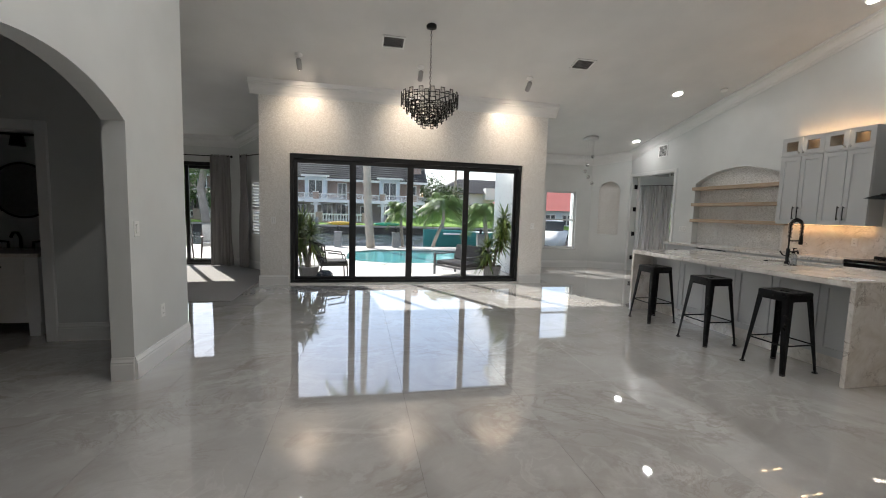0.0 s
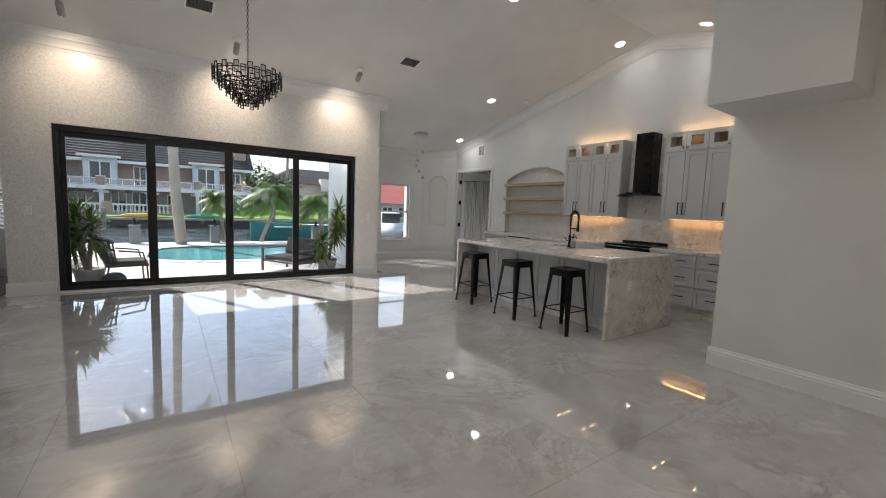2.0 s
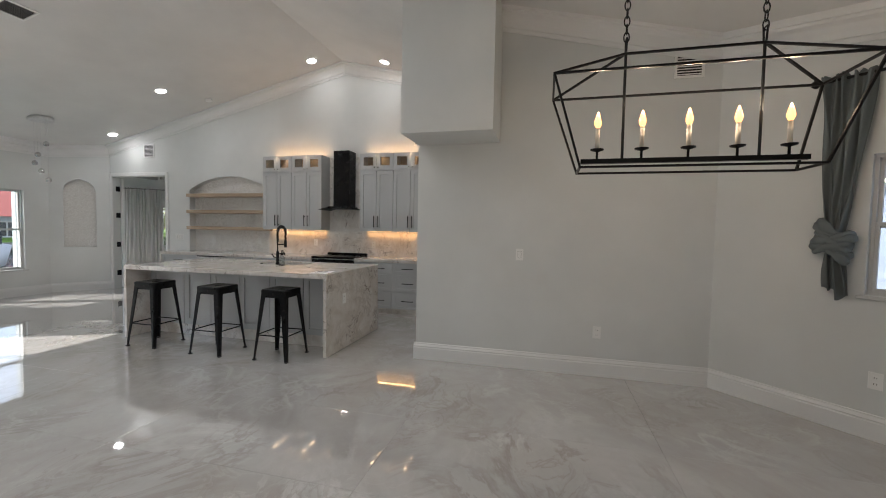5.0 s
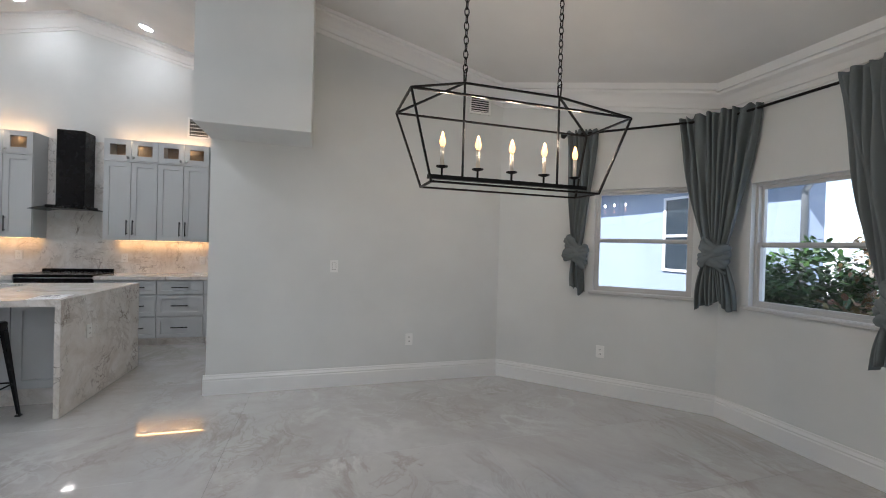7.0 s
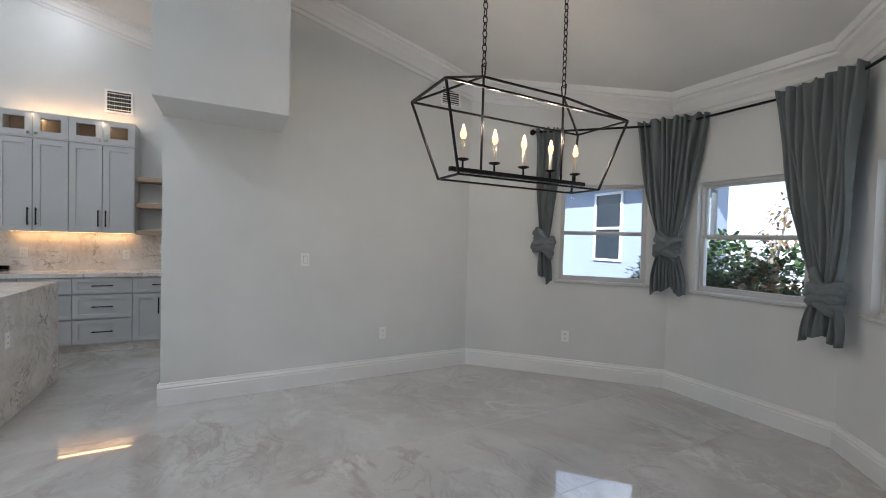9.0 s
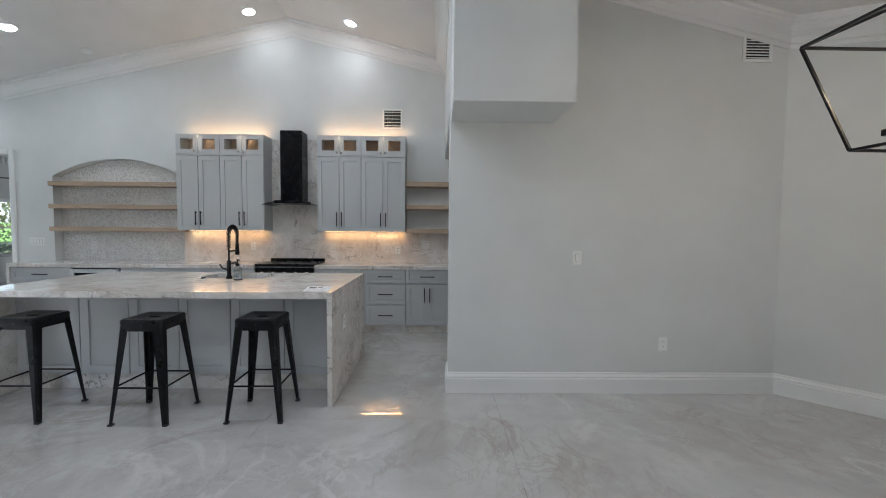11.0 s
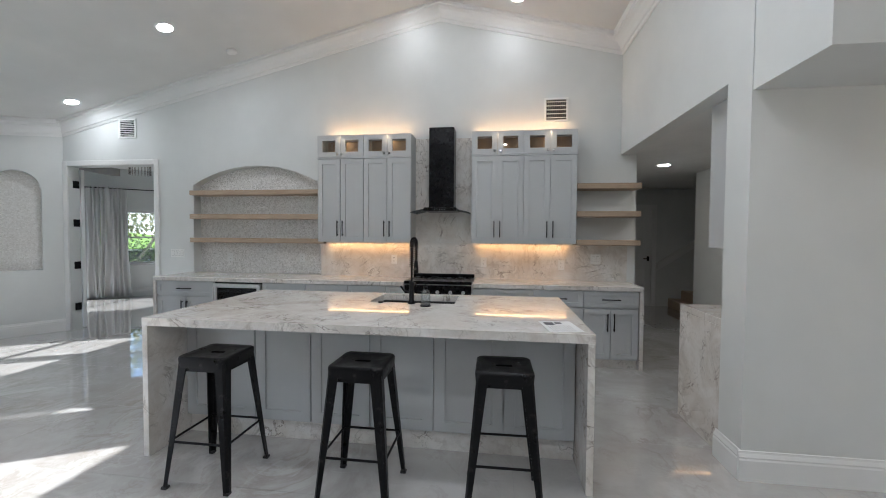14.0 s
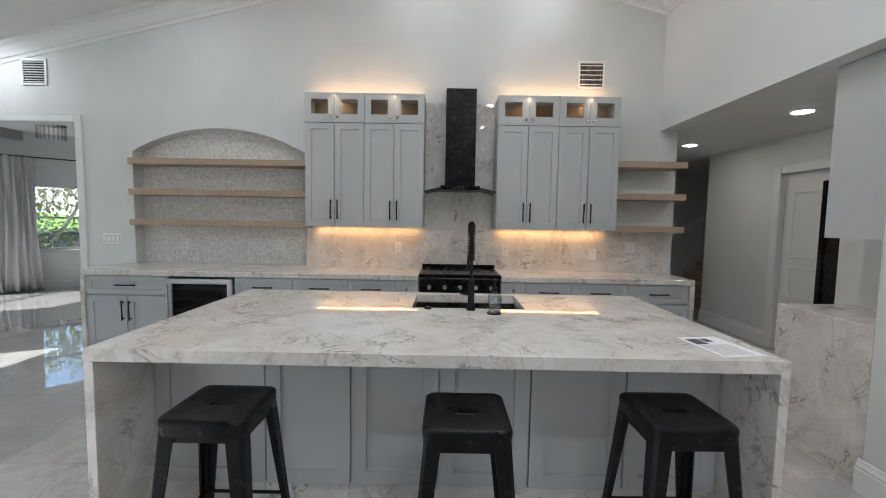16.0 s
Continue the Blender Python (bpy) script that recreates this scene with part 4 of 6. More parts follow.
def downlight(x, y, z=None, watts=None, color=(1.0, 0.99, 0.98)):
    flat = z is not None
    z = roof(y) if z is None else z
    d = thing("recessed_downlight", "round white recessed downlight, lit", "downlight", pose(x, y, z, 0 if flat else tilt(y), 0, 0), "recessed downlights")
    part("trim_ring", lathe([(0.095, -0.001), (0.095, -0.006), (0.078, -0.010)][::-1] , (0, 0, 0), 28), M_PLASTIC, d, "", True)
    part("lens", lathe([(0.074, -0.014), (0.074, -0.0105)], (0, 0, 0), 28), M_LAMP, d, "glowing lens")
    data = bpy.data.lights.new("downlight_lamp", "AREA")
    data.shape, data.size, data.energy, data.color = "DISK", 0.14, watts or CAN_WATTS, color
    lamp = new("downlight_lamp", data)
    lamp.matrix_world = pose(x, y, z - 0.02, 0 if flat else tilt(y) , 0, 0)


for x, y in ((6.36, 8.23), (7.10, 10.32), (7.06, 5.75), (7.05, 4.385), (4.6, 4.385), (2.2, 4.385), (0.0, 4.385), (2.2, 5.75), (4.6, 5.75), (0.0, 2.6)):
    downlight(x, y, None, 2 if y > 10 else 0.8 if x > 7 else 3 if x > 6 else None)
for x, y in ((8.33, 2.29), (6.71, 2.27)):
    downlight(x, y, 2.48, 0.9, (1.0, 0.84, 0.66))


def ceiling_spot(x, y, tx, tz):
    s = thing("ceiling_spotlight", "small white cylindrical ceiling spotlight aimed at the mosaic wall", "spotlight", (x, y, roof(y)), "ceiling spotlights")
    part("canopy", lathe([(0.03, -0.03), (0.055, -0.02), (0.055, 0.012)]), M_PLASTIC, s, "", True)
    part("stem", tube([(0, 0, -0.02), (0, 0, -0.08)], 0.012), M_PLASTIC, s)
    m = look((0, 0.01, -0.12), (0, TY - y, tz - roof(y)))
    part("barrel", lathe([(0.03, -0.11), (0.04, -0.105), (0.04, 0.05), (0.03, 0.06)], m=m), M_VENTGREY, s, "brushed grey barrel", True)
    part("lens", lathe([(0.028, -0.114), (0.028, -0.1105)], m=m), M_LAMP, s)
    spot_light("wall_spot", (x, y + 0.09, roof(y) - 0.25), (tx, TY, tz), 27, 88, (1.0, 0.8, 0.6), 0.03, 1.0)


for x in (-0.39, 1.5, 3.39):
    ceiling_spot(x, 8.22, x, 2.95)


def vent(name, m, w, h, slats, label, mat=None, back=None):
    v = thing(name, label, "air vent", m)
    part("backing", box(-w / 2, w / 2, -h / 2, h / 2, 0.001, 0.003), back or M_DARKSLOT, v)
    f = 0.022
    part("frame", boxes([(-w / 2, -w / 2 + f, -h / 2, h / 2, 0.003, 0.014), (w / 2 - f, w / 2, -h / 2, h / 2, 0.003, 0.014), (-w / 2 + f, w / 2 - f, -h / 2, -h / 2 + f, 0.003, 0.014), (-w / 2 + f, w / 2 - f, h / 2 - f, h / 2, 0.003, 0.014)]), M_PLASTIC, v)
    me = mesh_of(box(-w / 2 + f, w / 2 - f, -0.0045, 0.0045, -0.0012, 0.0012), "slat", mat or M_PLASTIC)
    for i in range(slats):
        s = new("slat", me)
        s.parent = v
        s.matrix_basis = pose(0, -h / 2 + f + (h - 2 * f) * (i + 0.5) / slats, 0.008, 30, 0, 0)
    return v


WALLX = pose(0, 0, 0, 90, 0, -90)   # facing -x
vent("wall_vent", Matrix.Translation((KX, 9.905, 2.985)) @ WALLX, 0.28, 0.28, 9, "white louvred air vent high on the wall")
v2 = vent("wall_vent", Matrix.Translation((KX, 3.87, 3.045)) @ WALLX, 0.29, 0.29, 5, "white gridded return vent high on the kitchen wall")
part("grid", boxes([(-0.12 + i * 0.024, -0.1185 + i * 0.024, -0.122, 0.122, 0.012, 0.015) for i in range(11)]), M_PLASTIC, v2)
vent("wall_vent", Matrix.Translation((4.93, 0.485, 3.0)) @ WALLX, 0.25, 0.26, 9, "white louvred air vent high on the dining wall")
for x, y in ((1.01, 7.68), (4.08, 7.70)):
    vent("ceiling_vent", pose(x, y, roof(y), 180 + tilt(y), 0, 0), 0.33, 0.27, 12, "rectangular ceiling air vent with dark louvres", M_VENTGREY)
sm = thing("smoke_detector", "round white smoke detector on the ceiling", "smoke detector", pose(7.11, 7.96, roof(7.96), tilt(7.96), 0, 0))
part("body", lathe([(0.045, -0.035), (0.058, -0.028), (0.062, -0.001)]), M_PLASTIC, sm, "", True)

# tiered crystal chandelier
ch = thing("chandelier", "tiered black metal chandelier with smoky crystal links", "chandelier", (1.50, 7.26, 0))
part("canopy", lathe([(0.03, -0.035), (0.07, -0.025), (0.075, 0.02)], (0, 0, roof(7.26))), M_BLACK, ch, "", True)


def add_chain(bm, x, y, z0, z1, link=0.045, w=0.012, r=0.0028):
    n = int((z1 - z0) / (link * 0.78))
    for i in range(n):
        zc = z0 + (i + 0.5) * (z1 - z0) / n
        pts = []
        for k in range(10):
            a = 2 * math.pi * k / 10
            o, u = w * math.cos(a), link / 2 * math.sin(a)
            pts.append((x + (o if i % 2 else 0), y + (0 if i % 2 else o), zc + u))
        add_tube(bm, pts, r, 5, True)


bm = bmesh.new()
add_chain(bm, 0, 0, 3.08, roof(7.26) - 0.03)
part("chain", bm, M_BLACK, ch, "black chain")
M_SMOKE = glass("smoky_crystal", (0.9, 0.89, 0.88), 0.03)
tiers = [(0.40, 2.89, 3.03, 34), (0.33, 2.805, 2.92, 28), (0.25, 2.73, 2.835, 22), (0.18, 2.665, 2.755, 16), (0.115, 2.61, 2.69, 12)]
for r, z0, z1, n in tiers:
    bm = bmesh.new()
    add_tube(bm, [(r * math.cos(2 * math.pi * k / 40), r * math.sin(2 * math.pi * k / 40), (z0 + z1) / 2 + 0.02) for k in range(40)], 0.005, 6, True)
    part("ring", bm, M_BLACK, ch)
    w, h = 2 * math.pi * r / n * 0.42, (z1 - z0) / 2
    link_me = mesh_of(boxes([(-0.004, 0.004, -w, -w + 0.007, -h, h), (-0.004, 0.004, w - 0.007, w, -h, h), (-0.006, 0.006, -w, w, h - 0.008, h), (-0.006, 0.006, -w, w, -h, -h + 0.008), (-0.006, 0.006, -w, w, -0.004, 0.004)]), "link", M_BLACK)
    crystal_me = mesh_of(box(-0.003, 0.003, -w + 0.007, w - 0.007, -h + 0.008, h - 0.008), "crystal", M_SMOKE)
    for k in range(n):
        a = 2 * math.pi * k / n
        m = Matrix.Translation((r * math.cos(a), r * math.sin(a), (z0 + z1) / 2 + (0.022 if k % 2 else -0.018))) @ Matrix.Rotation(a, 4, "Z")
        lk = new("link", link_me)
        lk.parent, lk.matrix_basis = ch, m
        cr = new("crystal", crystal_me)
        cr.parent = lk
part("stem", tube([(0, 0, 2.67), (0, 0, 3.1)], 0.012), M_BLACK, ch)
for k in range(6):
    a = k * math.pi / 3
    part("arm", tube([(0, 0, 2.94), (0.40 * math.cos(a), 0.40 * math.sin(a), 2.96)], 0.005), M_BLACK, ch)

# dining lantern
ln = thing("lantern_chandelier", "black open-frame linear lantern with five lit candle bulbs", "chandelier", (2.92, 1.06, 0))
bz, tz2, rz = 1.752, 2.184, 2.33
B = [(-0.115, -0.51, bz), (0.115, -0.51, bz), (0.115, 0.51, bz), (-0.115, 0.51, bz)]
T = [(-0.205, -0.645, tz2), (0.205, -0.645, tz2), (0.205, 0.645, tz2), (-0.205, 0.645, tz2)]
R = [(0, -0.30, rz), (0, 0.30, rz)]
for ring in (B, T):
    for i in range(4):
        part("bar", tube([ring[i], ring[(i + 1) % 4]], 0.0075, 4), M_BLACK, ln)
for i in range(4):
    part("upright", tube([B[i], T[i]], 0.0075, 4), M_BLACK, ln)
    part("hip", tube([T[i], R[0 if i < 2 else 1]], 0.0075, 4), M_BLACK, ln)
part("ridge_bar", tube(R, 0.0075, 4), M_BLACK, ln)
part("candle_bar", box(-0.014, 0.014, -0.5, 0.5, 1.785, 1.808), M_BLACK, ln)
for s in (-0.30, 0.30):
    part("rod", tube([(0, s, 1.80), (0, s, rz)], 0.007), M_BLACK, ln)
    part("loop", tube([(-0.02, s, rz + 0.07), (0.02, s, rz + 0.07), (0.012, s, rz + 0.005), (-0.012, s, rz + 0.005)], 0.005, 5, True), M_BLACK, ln)
    bm = bmesh.new()
    add_chain(bm, 0, s, rz + 0.06, roof(1.06 + s) - 0.01, 0.05, 0.013, 0.0035)
    part("chain", bm, M_BLACK, ln, "black chain")
    part("canopy", lathe([(0.05, -0.02), (0.06, 0.02)], (0, s, roof(1.06 + s))), M_BLACK, ln)
for i in range(5):
    y = -0.42 + i * 0.21
    c = part("candle", lathe([(0.011, 1.86), (0.011, 1.965)], (0, y, 0), 12), M_CANDLE, ln, "cream candle sleeve", True)
    part("drip_pan", lathe([(0.006, 1.808), (0.006, 1.845), (0.032, 1.853), (0.034, 1.859)], (0, y, 0), 16), M_BLACK, c, "", True)
    part("bulb", lathe([(0.009, 1.966), (0.0165, 1.984), (0.0175, 1.996), (0.012, 2.018), (0.003, 2.045)], (0, y, 0), 12), M_BULB, c, "glowing flame bulb", True)
    d = bpy.data.lights.new("candle_lamp", "POINT")
    d.energy, d.color, d.shadow_soft_size = 1.8, (1.0, 0.75, 0.5), 0.02
    new("candle_lamp", d).location = (2.92, 1.06 + y, 2.075)

# cluster pendant in the nook
pn = thing("cluster_pendant", "round metal pendant with five hanging crystal balls", "pendant light", (5.90, 10.34, 0))
zc = roof(10.34)
part("canopy", lathe([(0.17, -0.045), (0.175, -0.04), (0.175, 0.03)], (0, 0, zc), 32), M_STEEL, pn, "brushed metal disc", True)
for i, (a, dz) in enumerate(((0.3, 0.42), (1.6, 0.62), (2.8, 0.78), (4.1, 0.92), (5.3, 1.06))):
    x, y = 0.09 * math.cos(a), 0.09 * math.sin(a)
    part("wire", tube([(x, y, zc - 0.04), (x, y, zc - dz)], 0.0018, 5), M_STEEL, pn)
    b = part("ball", lathe([(0.012, -0.045), (0.036, -0.028), (0.043, 0), (0.036, 0.028), (0.012, 0.045)], (x, y, zc - dz)), M_CHROME, pn, "chrome and crystal ball", True)

# ---- switches and outlets ----


def wall_plate(name, m, kind, label):
    p = thing(name, label, "outlet" if kind == "outlet" else "switch", m)
    w = {"double": 0.06, "quad": 0.105}.get(kind, 0.038)
    part("plate", box(-w, w, -0.06, 0.06, 0.0, 0.006, 0.002), M_PLASTIC, p)
    if kind == "outlet":
        for s in (-1, 1):
            f = part("socket", box(-0.017, 0.017, s * 0.022 - 0.014, s * 0.022 + 0.014, 0.006, 0.008), M_PLASTIC, p)
            part("slots", boxes([(-0.008, -0.005, s * 0.022 - 0.005, s * 0.022 + 0.006, 0.008, 0.0085), (0.005, 0.008, s * 0.022 - 0.005, s * 0.022 + 0.006, 0.008, 0.0085)]), M_DARKSLOT, f)
    else:
        for k in {"switch": (0,), "double": (-0.024, 0.024), "quad": (-0.069, -0.023, 0.023, 0.069)}[kind]:
            # Flat grey plate in place of the thin shadow round each rocker.
            part("gap", box(k - 0.0185, k + 0.0185, -0.0355, 0.0355, 0.006, 0.0065), M_VENTGREY, p, "grey plate standing for the shadow round the rocker")
            part("rocker", box(k - 0.016, k + 0.016, -0.033, 0.033, 0.0066, 0.012, 0.001), M_PLASTIC, p)


def on(x, y, z, deg):
    """A pose on a wall whose face looks along the plan angle deg."""
    return Matrix.Translation((x, y, z)) @ Matrix.Rotation(radians(deg + 90), 4, "Z") @ Matrix.Rotation(radians(90), 4, "X")


wall_plate("light_switch", on(4.93, 1.98, 1.19, 180), "switch", "white rocker light switch on the dining wall")
wall_plate("power_outlet", on(4.93, 1.205, 0.437, 180), "outlet", "white power outlet on the dining wall")
wall_plate("power_outlet", on(4.16, -0.56, 0.42, 135), "outlet", "white power outlet under the bay window")
wall_plate("light_switch", on(-1.2, 5.11, 1.2, 0), "switch", "white light switch beside the archway")
wall_plate("power_outlet", on(-1.2, 5.5, 0.44, 0), "outlet", "white power outlet beside the archway")
wall_plate("light_switch", on(KX, 9.13, 1.19, 180), "quad", "white four-rocker switch beside the bedroom door")
for x, y, z in ((KX - 0.022, 5.93, 1.15), (KX - 0.022, 4.75, 1.13), (KX - 0.022, 3.78, 1.11)):
    wall_plate("power_outlet", on(x, y, z, 180), "outlet", "white power outlet in the backsplash")
wall_plate("light_switch", on(KX - 0.022, 3.37, 1.19, 180), "double", "white double switch in the backsplash")
for y in (8.4, 7.3):
    wall_plate("power_outlet", on(KX + 0.14, y, 1.14, 180), "outlet", "white power outlet on the mosaic niche back")
wall_plate("power_outlet", on(5.02, 4.02, 0.60, -90), "outlet", "white power outlet in the island's marble end")
for x in (-0.95, 3.98):
    wall_plate("light_switch", on(x, TY, 1.17, -90), "switch", "pale light switch on the mosaic wall")

# ---- curtains ----


def curtain_rod(p0, p1, z, ends=True):
    r = thing("curtain_rod", "thin black curtain rod over the window", "curtain rod")
    part("rod", tube([(*p0, z), (*p1, z)], 0.011), M_BLACK, r)
    if ends:
        for p in (p0, p1):
            bm = bmesh.new()
            add_lathe(bm, [(0.01, -0.03), (0.028, -0.015), (0.028, 0.015), (0.01, 0.03)], (*p, z), 14)
            part("finial", bm, M_BLACK, r, "", True)


def drape(name, m, material, width, z_top, z_bot, label, knot=None, folds=9, flare=1.0, seed=1, spread=0.07, shift=0.0):
    """A hanging curtain, in local x and z, with folds in y; gathered to a knot at the height knot if given, shift to the side."""
    rnd = random.Random(seed)
    ph = [rnd.uniform(0, 6.28) for _ in range(6)]
    bm = bmesh.new()
    nu, nv = folds * 9, 56
    grid = []
    for j in range(nv + 1):
        v = j / nv
        z = z_top + (z_bot - z_top) * v
        off, tail = 0.0, 0.0
        if knot:
            if z > knot:
                f = (z_top - z) / (z_top - knot)
                w = width * (1 - 0.55 * f - 0.23 * f ** 4)
                off = shift * f ** 1.5
            else:
                f = (knot - z) / (knot - z_bot)
                w = width * (0.22 + 0.26 * math.sin(min(1, f * 1.15) * math.pi / 2))
                off = shift + 0.035 * f * math.sin(ph[4])
                tail = f
        else:
            w = width * (1 + (flare - 1) * v ** 3)
        row = []
        for i in range(nu + 1):
            u = i / nu - 0.5
            if knot:
                amp = spread * max(0.5, w / width) * (1 + 0.5 * tail)
            else:
                amp = spread * (0.55 + 0.45 * v) * (0.8 + 0.25 * math.sin(3 * u + ph[0]))
            uu = u + 0.035 * math.sin(9 * u + ph[5]) + 0.012 * math.sin(23 * u + ph[3])
            y = amp * math.sin(2 * math.pi * folds * uu + ph[1] + 0.7 * math.sin(4 * v + ph[2])) * 0.5
            y += 0.014 * math.sin(17 * u + 9 * v + ph[3]) + 0.006 * math.sin(41 * u + 5 * v)
            hem = tail ** 2 * (0.035 * math.sin(6 * u + ph[0]) + 0.02 * math.sin(15 * u + ph[2]))
            ruffle = 0.012 * math.sin(40 * u + ph[1]) + 0.006 * math.sin(67 * u) if j == 0 else 0.0
            row.append(bm.verts.new((off + u * w + 0.007 * math.sin(11 * v + 20 * u), y, z + hem + ruffle)))
        grid.append(row)
    for a, b in zip(grid, grid[1:]):
        for i in range(nu):
            bm.faces.new((a[i], a[i + 1], b[i + 1], b[i]))
    c = thing(name, label, "curtain", m)
    d = part("cloth", bm, material, c, "", True)
    d.modifiers.new("thickness", "SOLIDIFY").thickness = 0.004
    if knot:
        # pleats of the wrap, laid aslant round a swollen core
        for band, tiltk, count, half in ((0, 0.9, 5, 0.075), (1, -0.5, 3, 0.03)):
            bm = bmesh.new()
            for k in range(count):
                zc = knot + half * (1 - 2 * k / (count - 1)) - 0.01 * band
                swell = math.sqrt(max(0.15, 1 - ((zc - knot) / 0.12) ** 2))
                pts, rs = [], []
                for i in range(24):
                    a = 2 * math.pi * i / 24
                    rx = (0.085 + 0.012 * band) * swell * (1 + 0.06 * math.sin(2 * a + k + ph[0]))
                    pts.append((shift + rx * math.cos(a), 0.068 * swell * math.sin(a) * (1 + 0.08 * band), zc + tiltk * 0.07 * math.cos(a) + 0.008 * math.sin(3 * a + k * 1.9)))
                    rs.append(0.027 + 0.009 * math.sin(a * 2 + k * 2.3 + ph[1]) + 0.004 * math.sin(a * 7 + k))
                add_tube(bm, pts, rs, 7, True)
            part("knot_fold", bm, material, c, "", True)
    return c


bE = Vector((3.48, -1.23))
nE = Vector((-dE.y, dE.x))
curtain_rod(tuple(bE + dE * 0.02 + nE * 0.09), tuple(bE + dE * 1.35 + nE * 0.09), 2.57)
curtain_rod((2.26, -1.14), (3.44, -1.14), 2.57, False)
bW = Vector((1.25, -0.28))
nW = Vector((-dW.y, dW.x))
curtain_rod(tuple(bW + dW * 0.1 + nW * 0.09), tuple(bW + dW * 1.3 + nW * 0.09), 2.57, False)
pE = bE + dE * 1.17 + nE * 0.09
drape("curtain", pose(pE.x, pE.y, 0, 0, 0, 45), M_CURTAIN, 0.30, 2.60, 1.02, "grey curtain knotted beside the bay window", 1.40, 5, seed=2, shift=0.03)
drape("curtain", pose(3.40, -1.07, 0, 0, 0, 22), M_CURTAIN, 0.60, 2.62, 0.97, "grey curtain tied in a knot at the bay corner", 1.41, 10, seed=3)
drape("curtain", pose(2.32, -1.05, 0, 0, 0, -22), M_CURTAIN, 0.6, 2.62, 0.79, "grey curtain tied in a low knot at the bay corner", 1.12, 10, seed=4, shift=-0.12)
pW = bW + dW * 0.2 + nW * 0.1
drape("curtain", pose(pW.x, pW.y, 0, 0, 0, -45), M_CURTAIN, 0.34, 2.60, 0.5, "grey curtain knotted beside the bay window", 0.85, 6, seed=5)
curtain_rod((-4.4, 11.60), (-2.32, 11.60), 2.51)
drape("curtain", pose(-2.55, 11.58, 0), M_CURTAIN3, 0.42, 2.54, 0.02, "long taupe curtain beside the garden door", None, 6, 1.15, seed=6)
a0 = Vector((-2.2, 11.71)) + dF * 0.35 + Vector((dF.y, -dF.x)) * 0.1
a1 = Vector((-2.2, 11.71)) + dF * 1.5 + Vector((dF.y, -dF.x)) * 0.1
curtain_rod(tuple(a0), tuple(a1), 2.51)
pA = Vector((-2.2, 11.71)) + dF * 0.45 + Vector((dF.y, -dF.x)) * 0.11
drape("curtain", pose(pA.x, pA.y, 0, 0, 0, -49), M_CURTAIN3, 0.26, 2.54, 0.02, "long taupe curtain beside the shuttered window", None, 5, 1.6, seed=7)
nB = Vector((-dB.y, dB.x))
for u, w, sd in ((2.84, 0.46, 8), (3.3, 0.42, 9)):
    q = Vector((12.4, 11.2)) + dB * u + nB * 0.14
    drape("curtain", pose(q.x, q.y, 0, 0, 0, math.degrees(math.atan2(dB.y, dB.x))), M_CURTAIN2, w, 2.5, 0.02, "long silver-grey bedroom curtain", None, 5, 1.35, seed=sd, spread=0.1)
q0, q1 = Vector((12.4, 11.2)) + dB * 1.5 + nB * 0.14, Vector((12.4, 11.2)) + dB * 3.6 + nB * 0.14
curtain_rod(tuple(q0), tuple(q1), 2.48)
structure("trim", boxes([(8.2, 12.0, 8.4, 8.5, 2.78, 2.948), (8.2, 12.0, 13.2, 13.3, 2.78, 2.948), (8.1, 8.2, 8.4, 13.3, 2.78, 2.948), (11.9, 12.0, 8.5, 13.2, 2.78, 2.948)]), M_VENTGREY, "dark band of the bedroom tray ceiling", "trim")
bl = thing("crystal_ceiling_light", "small round crystal ceiling light in the bedroom", "ceiling light", (9.75, 11.9, 2.95))
part("rim", lathe([(0.2, -0.06), (0.2, 0.0)]), M_CHROME, bl, "", True)
bm = bmesh.new()
for k in range(20):
    a = 2 * math.pi * k / 20
    add_box(bm, -0.012, 0.012, -0.006, 0.006, -0.28, -0.06, m=Matrix.Translation((0.18 * math.cos(a), 0.18 * math.sin(a), 0)) @ Matrix.Rotation(a, 4, "Z"))
part("crystals", bm, M_SMOKE, bl, "hanging crystal bars")
# open bedroom door leaf with black hinges
bd = thing("door_bedroom", "white bedroom door standing open with black hinges", "door", pose(KX + 0.19, 10.93, 0, 0, 0, 62), kind="structure")
part("leaf", box(0.0, 0.72, -0.04, 0.0, 0.01, 2.44, 0.003), M_TRIM, bd)
for z in (0.35, 0.98, 1.62, 2.2):
    hg = part("hinge", box(-0.045, 0.045, -0.012, 0.0, z - 0.055, z + 0.055, 0.003), M_BLACK, bd, "black hinge")
    hg.matrix_basis = bd.matrix_basis.inverted() @ Matrix.Translation((KX + 0.1, 10.918, 0))

# ---- hall ----
hdr = thing("door_hall", "white panelled interior door, closed", "door", kind="structure")
part("leaf", box(6.955, 7.795, 1.42, 1.46, 0.01, 2.055), M_TRIM, hdr)
for z0, z1 in ((0.2, 0.55), (0.65, 1.0), (1.1, 1.85)):
    part("panel", boxes([(7.07, 7.68, 1.461, 1.468, z0, z0 + 0.02), (7.07, 7.68, 1.461, 1.468, z1 - 0.02, z1), (7.07, 7.09, 1.461, 1.468, z0 + 0.02, z1 - 0.02), (7.66, 7.68, 1.461, 1.468, z0 + 0.02, z1 - 0.02)], 0.003), M_TRIM, hdr)
part("lever", tube([(7.02, 1.47, 1.0), (7.02, 1.51, 1.0), (7.12, 1.51, 1.0)], 0.009), M_BLACK, hdr)
ed = thing("door_hall_end", "white two-panel door with a black lever at the hall's end", "door", kind="structure")
part("leaf", box(11.33, 11.385, 1.72, 2.5, 0.01, 2.05), M_TRIM, ed)
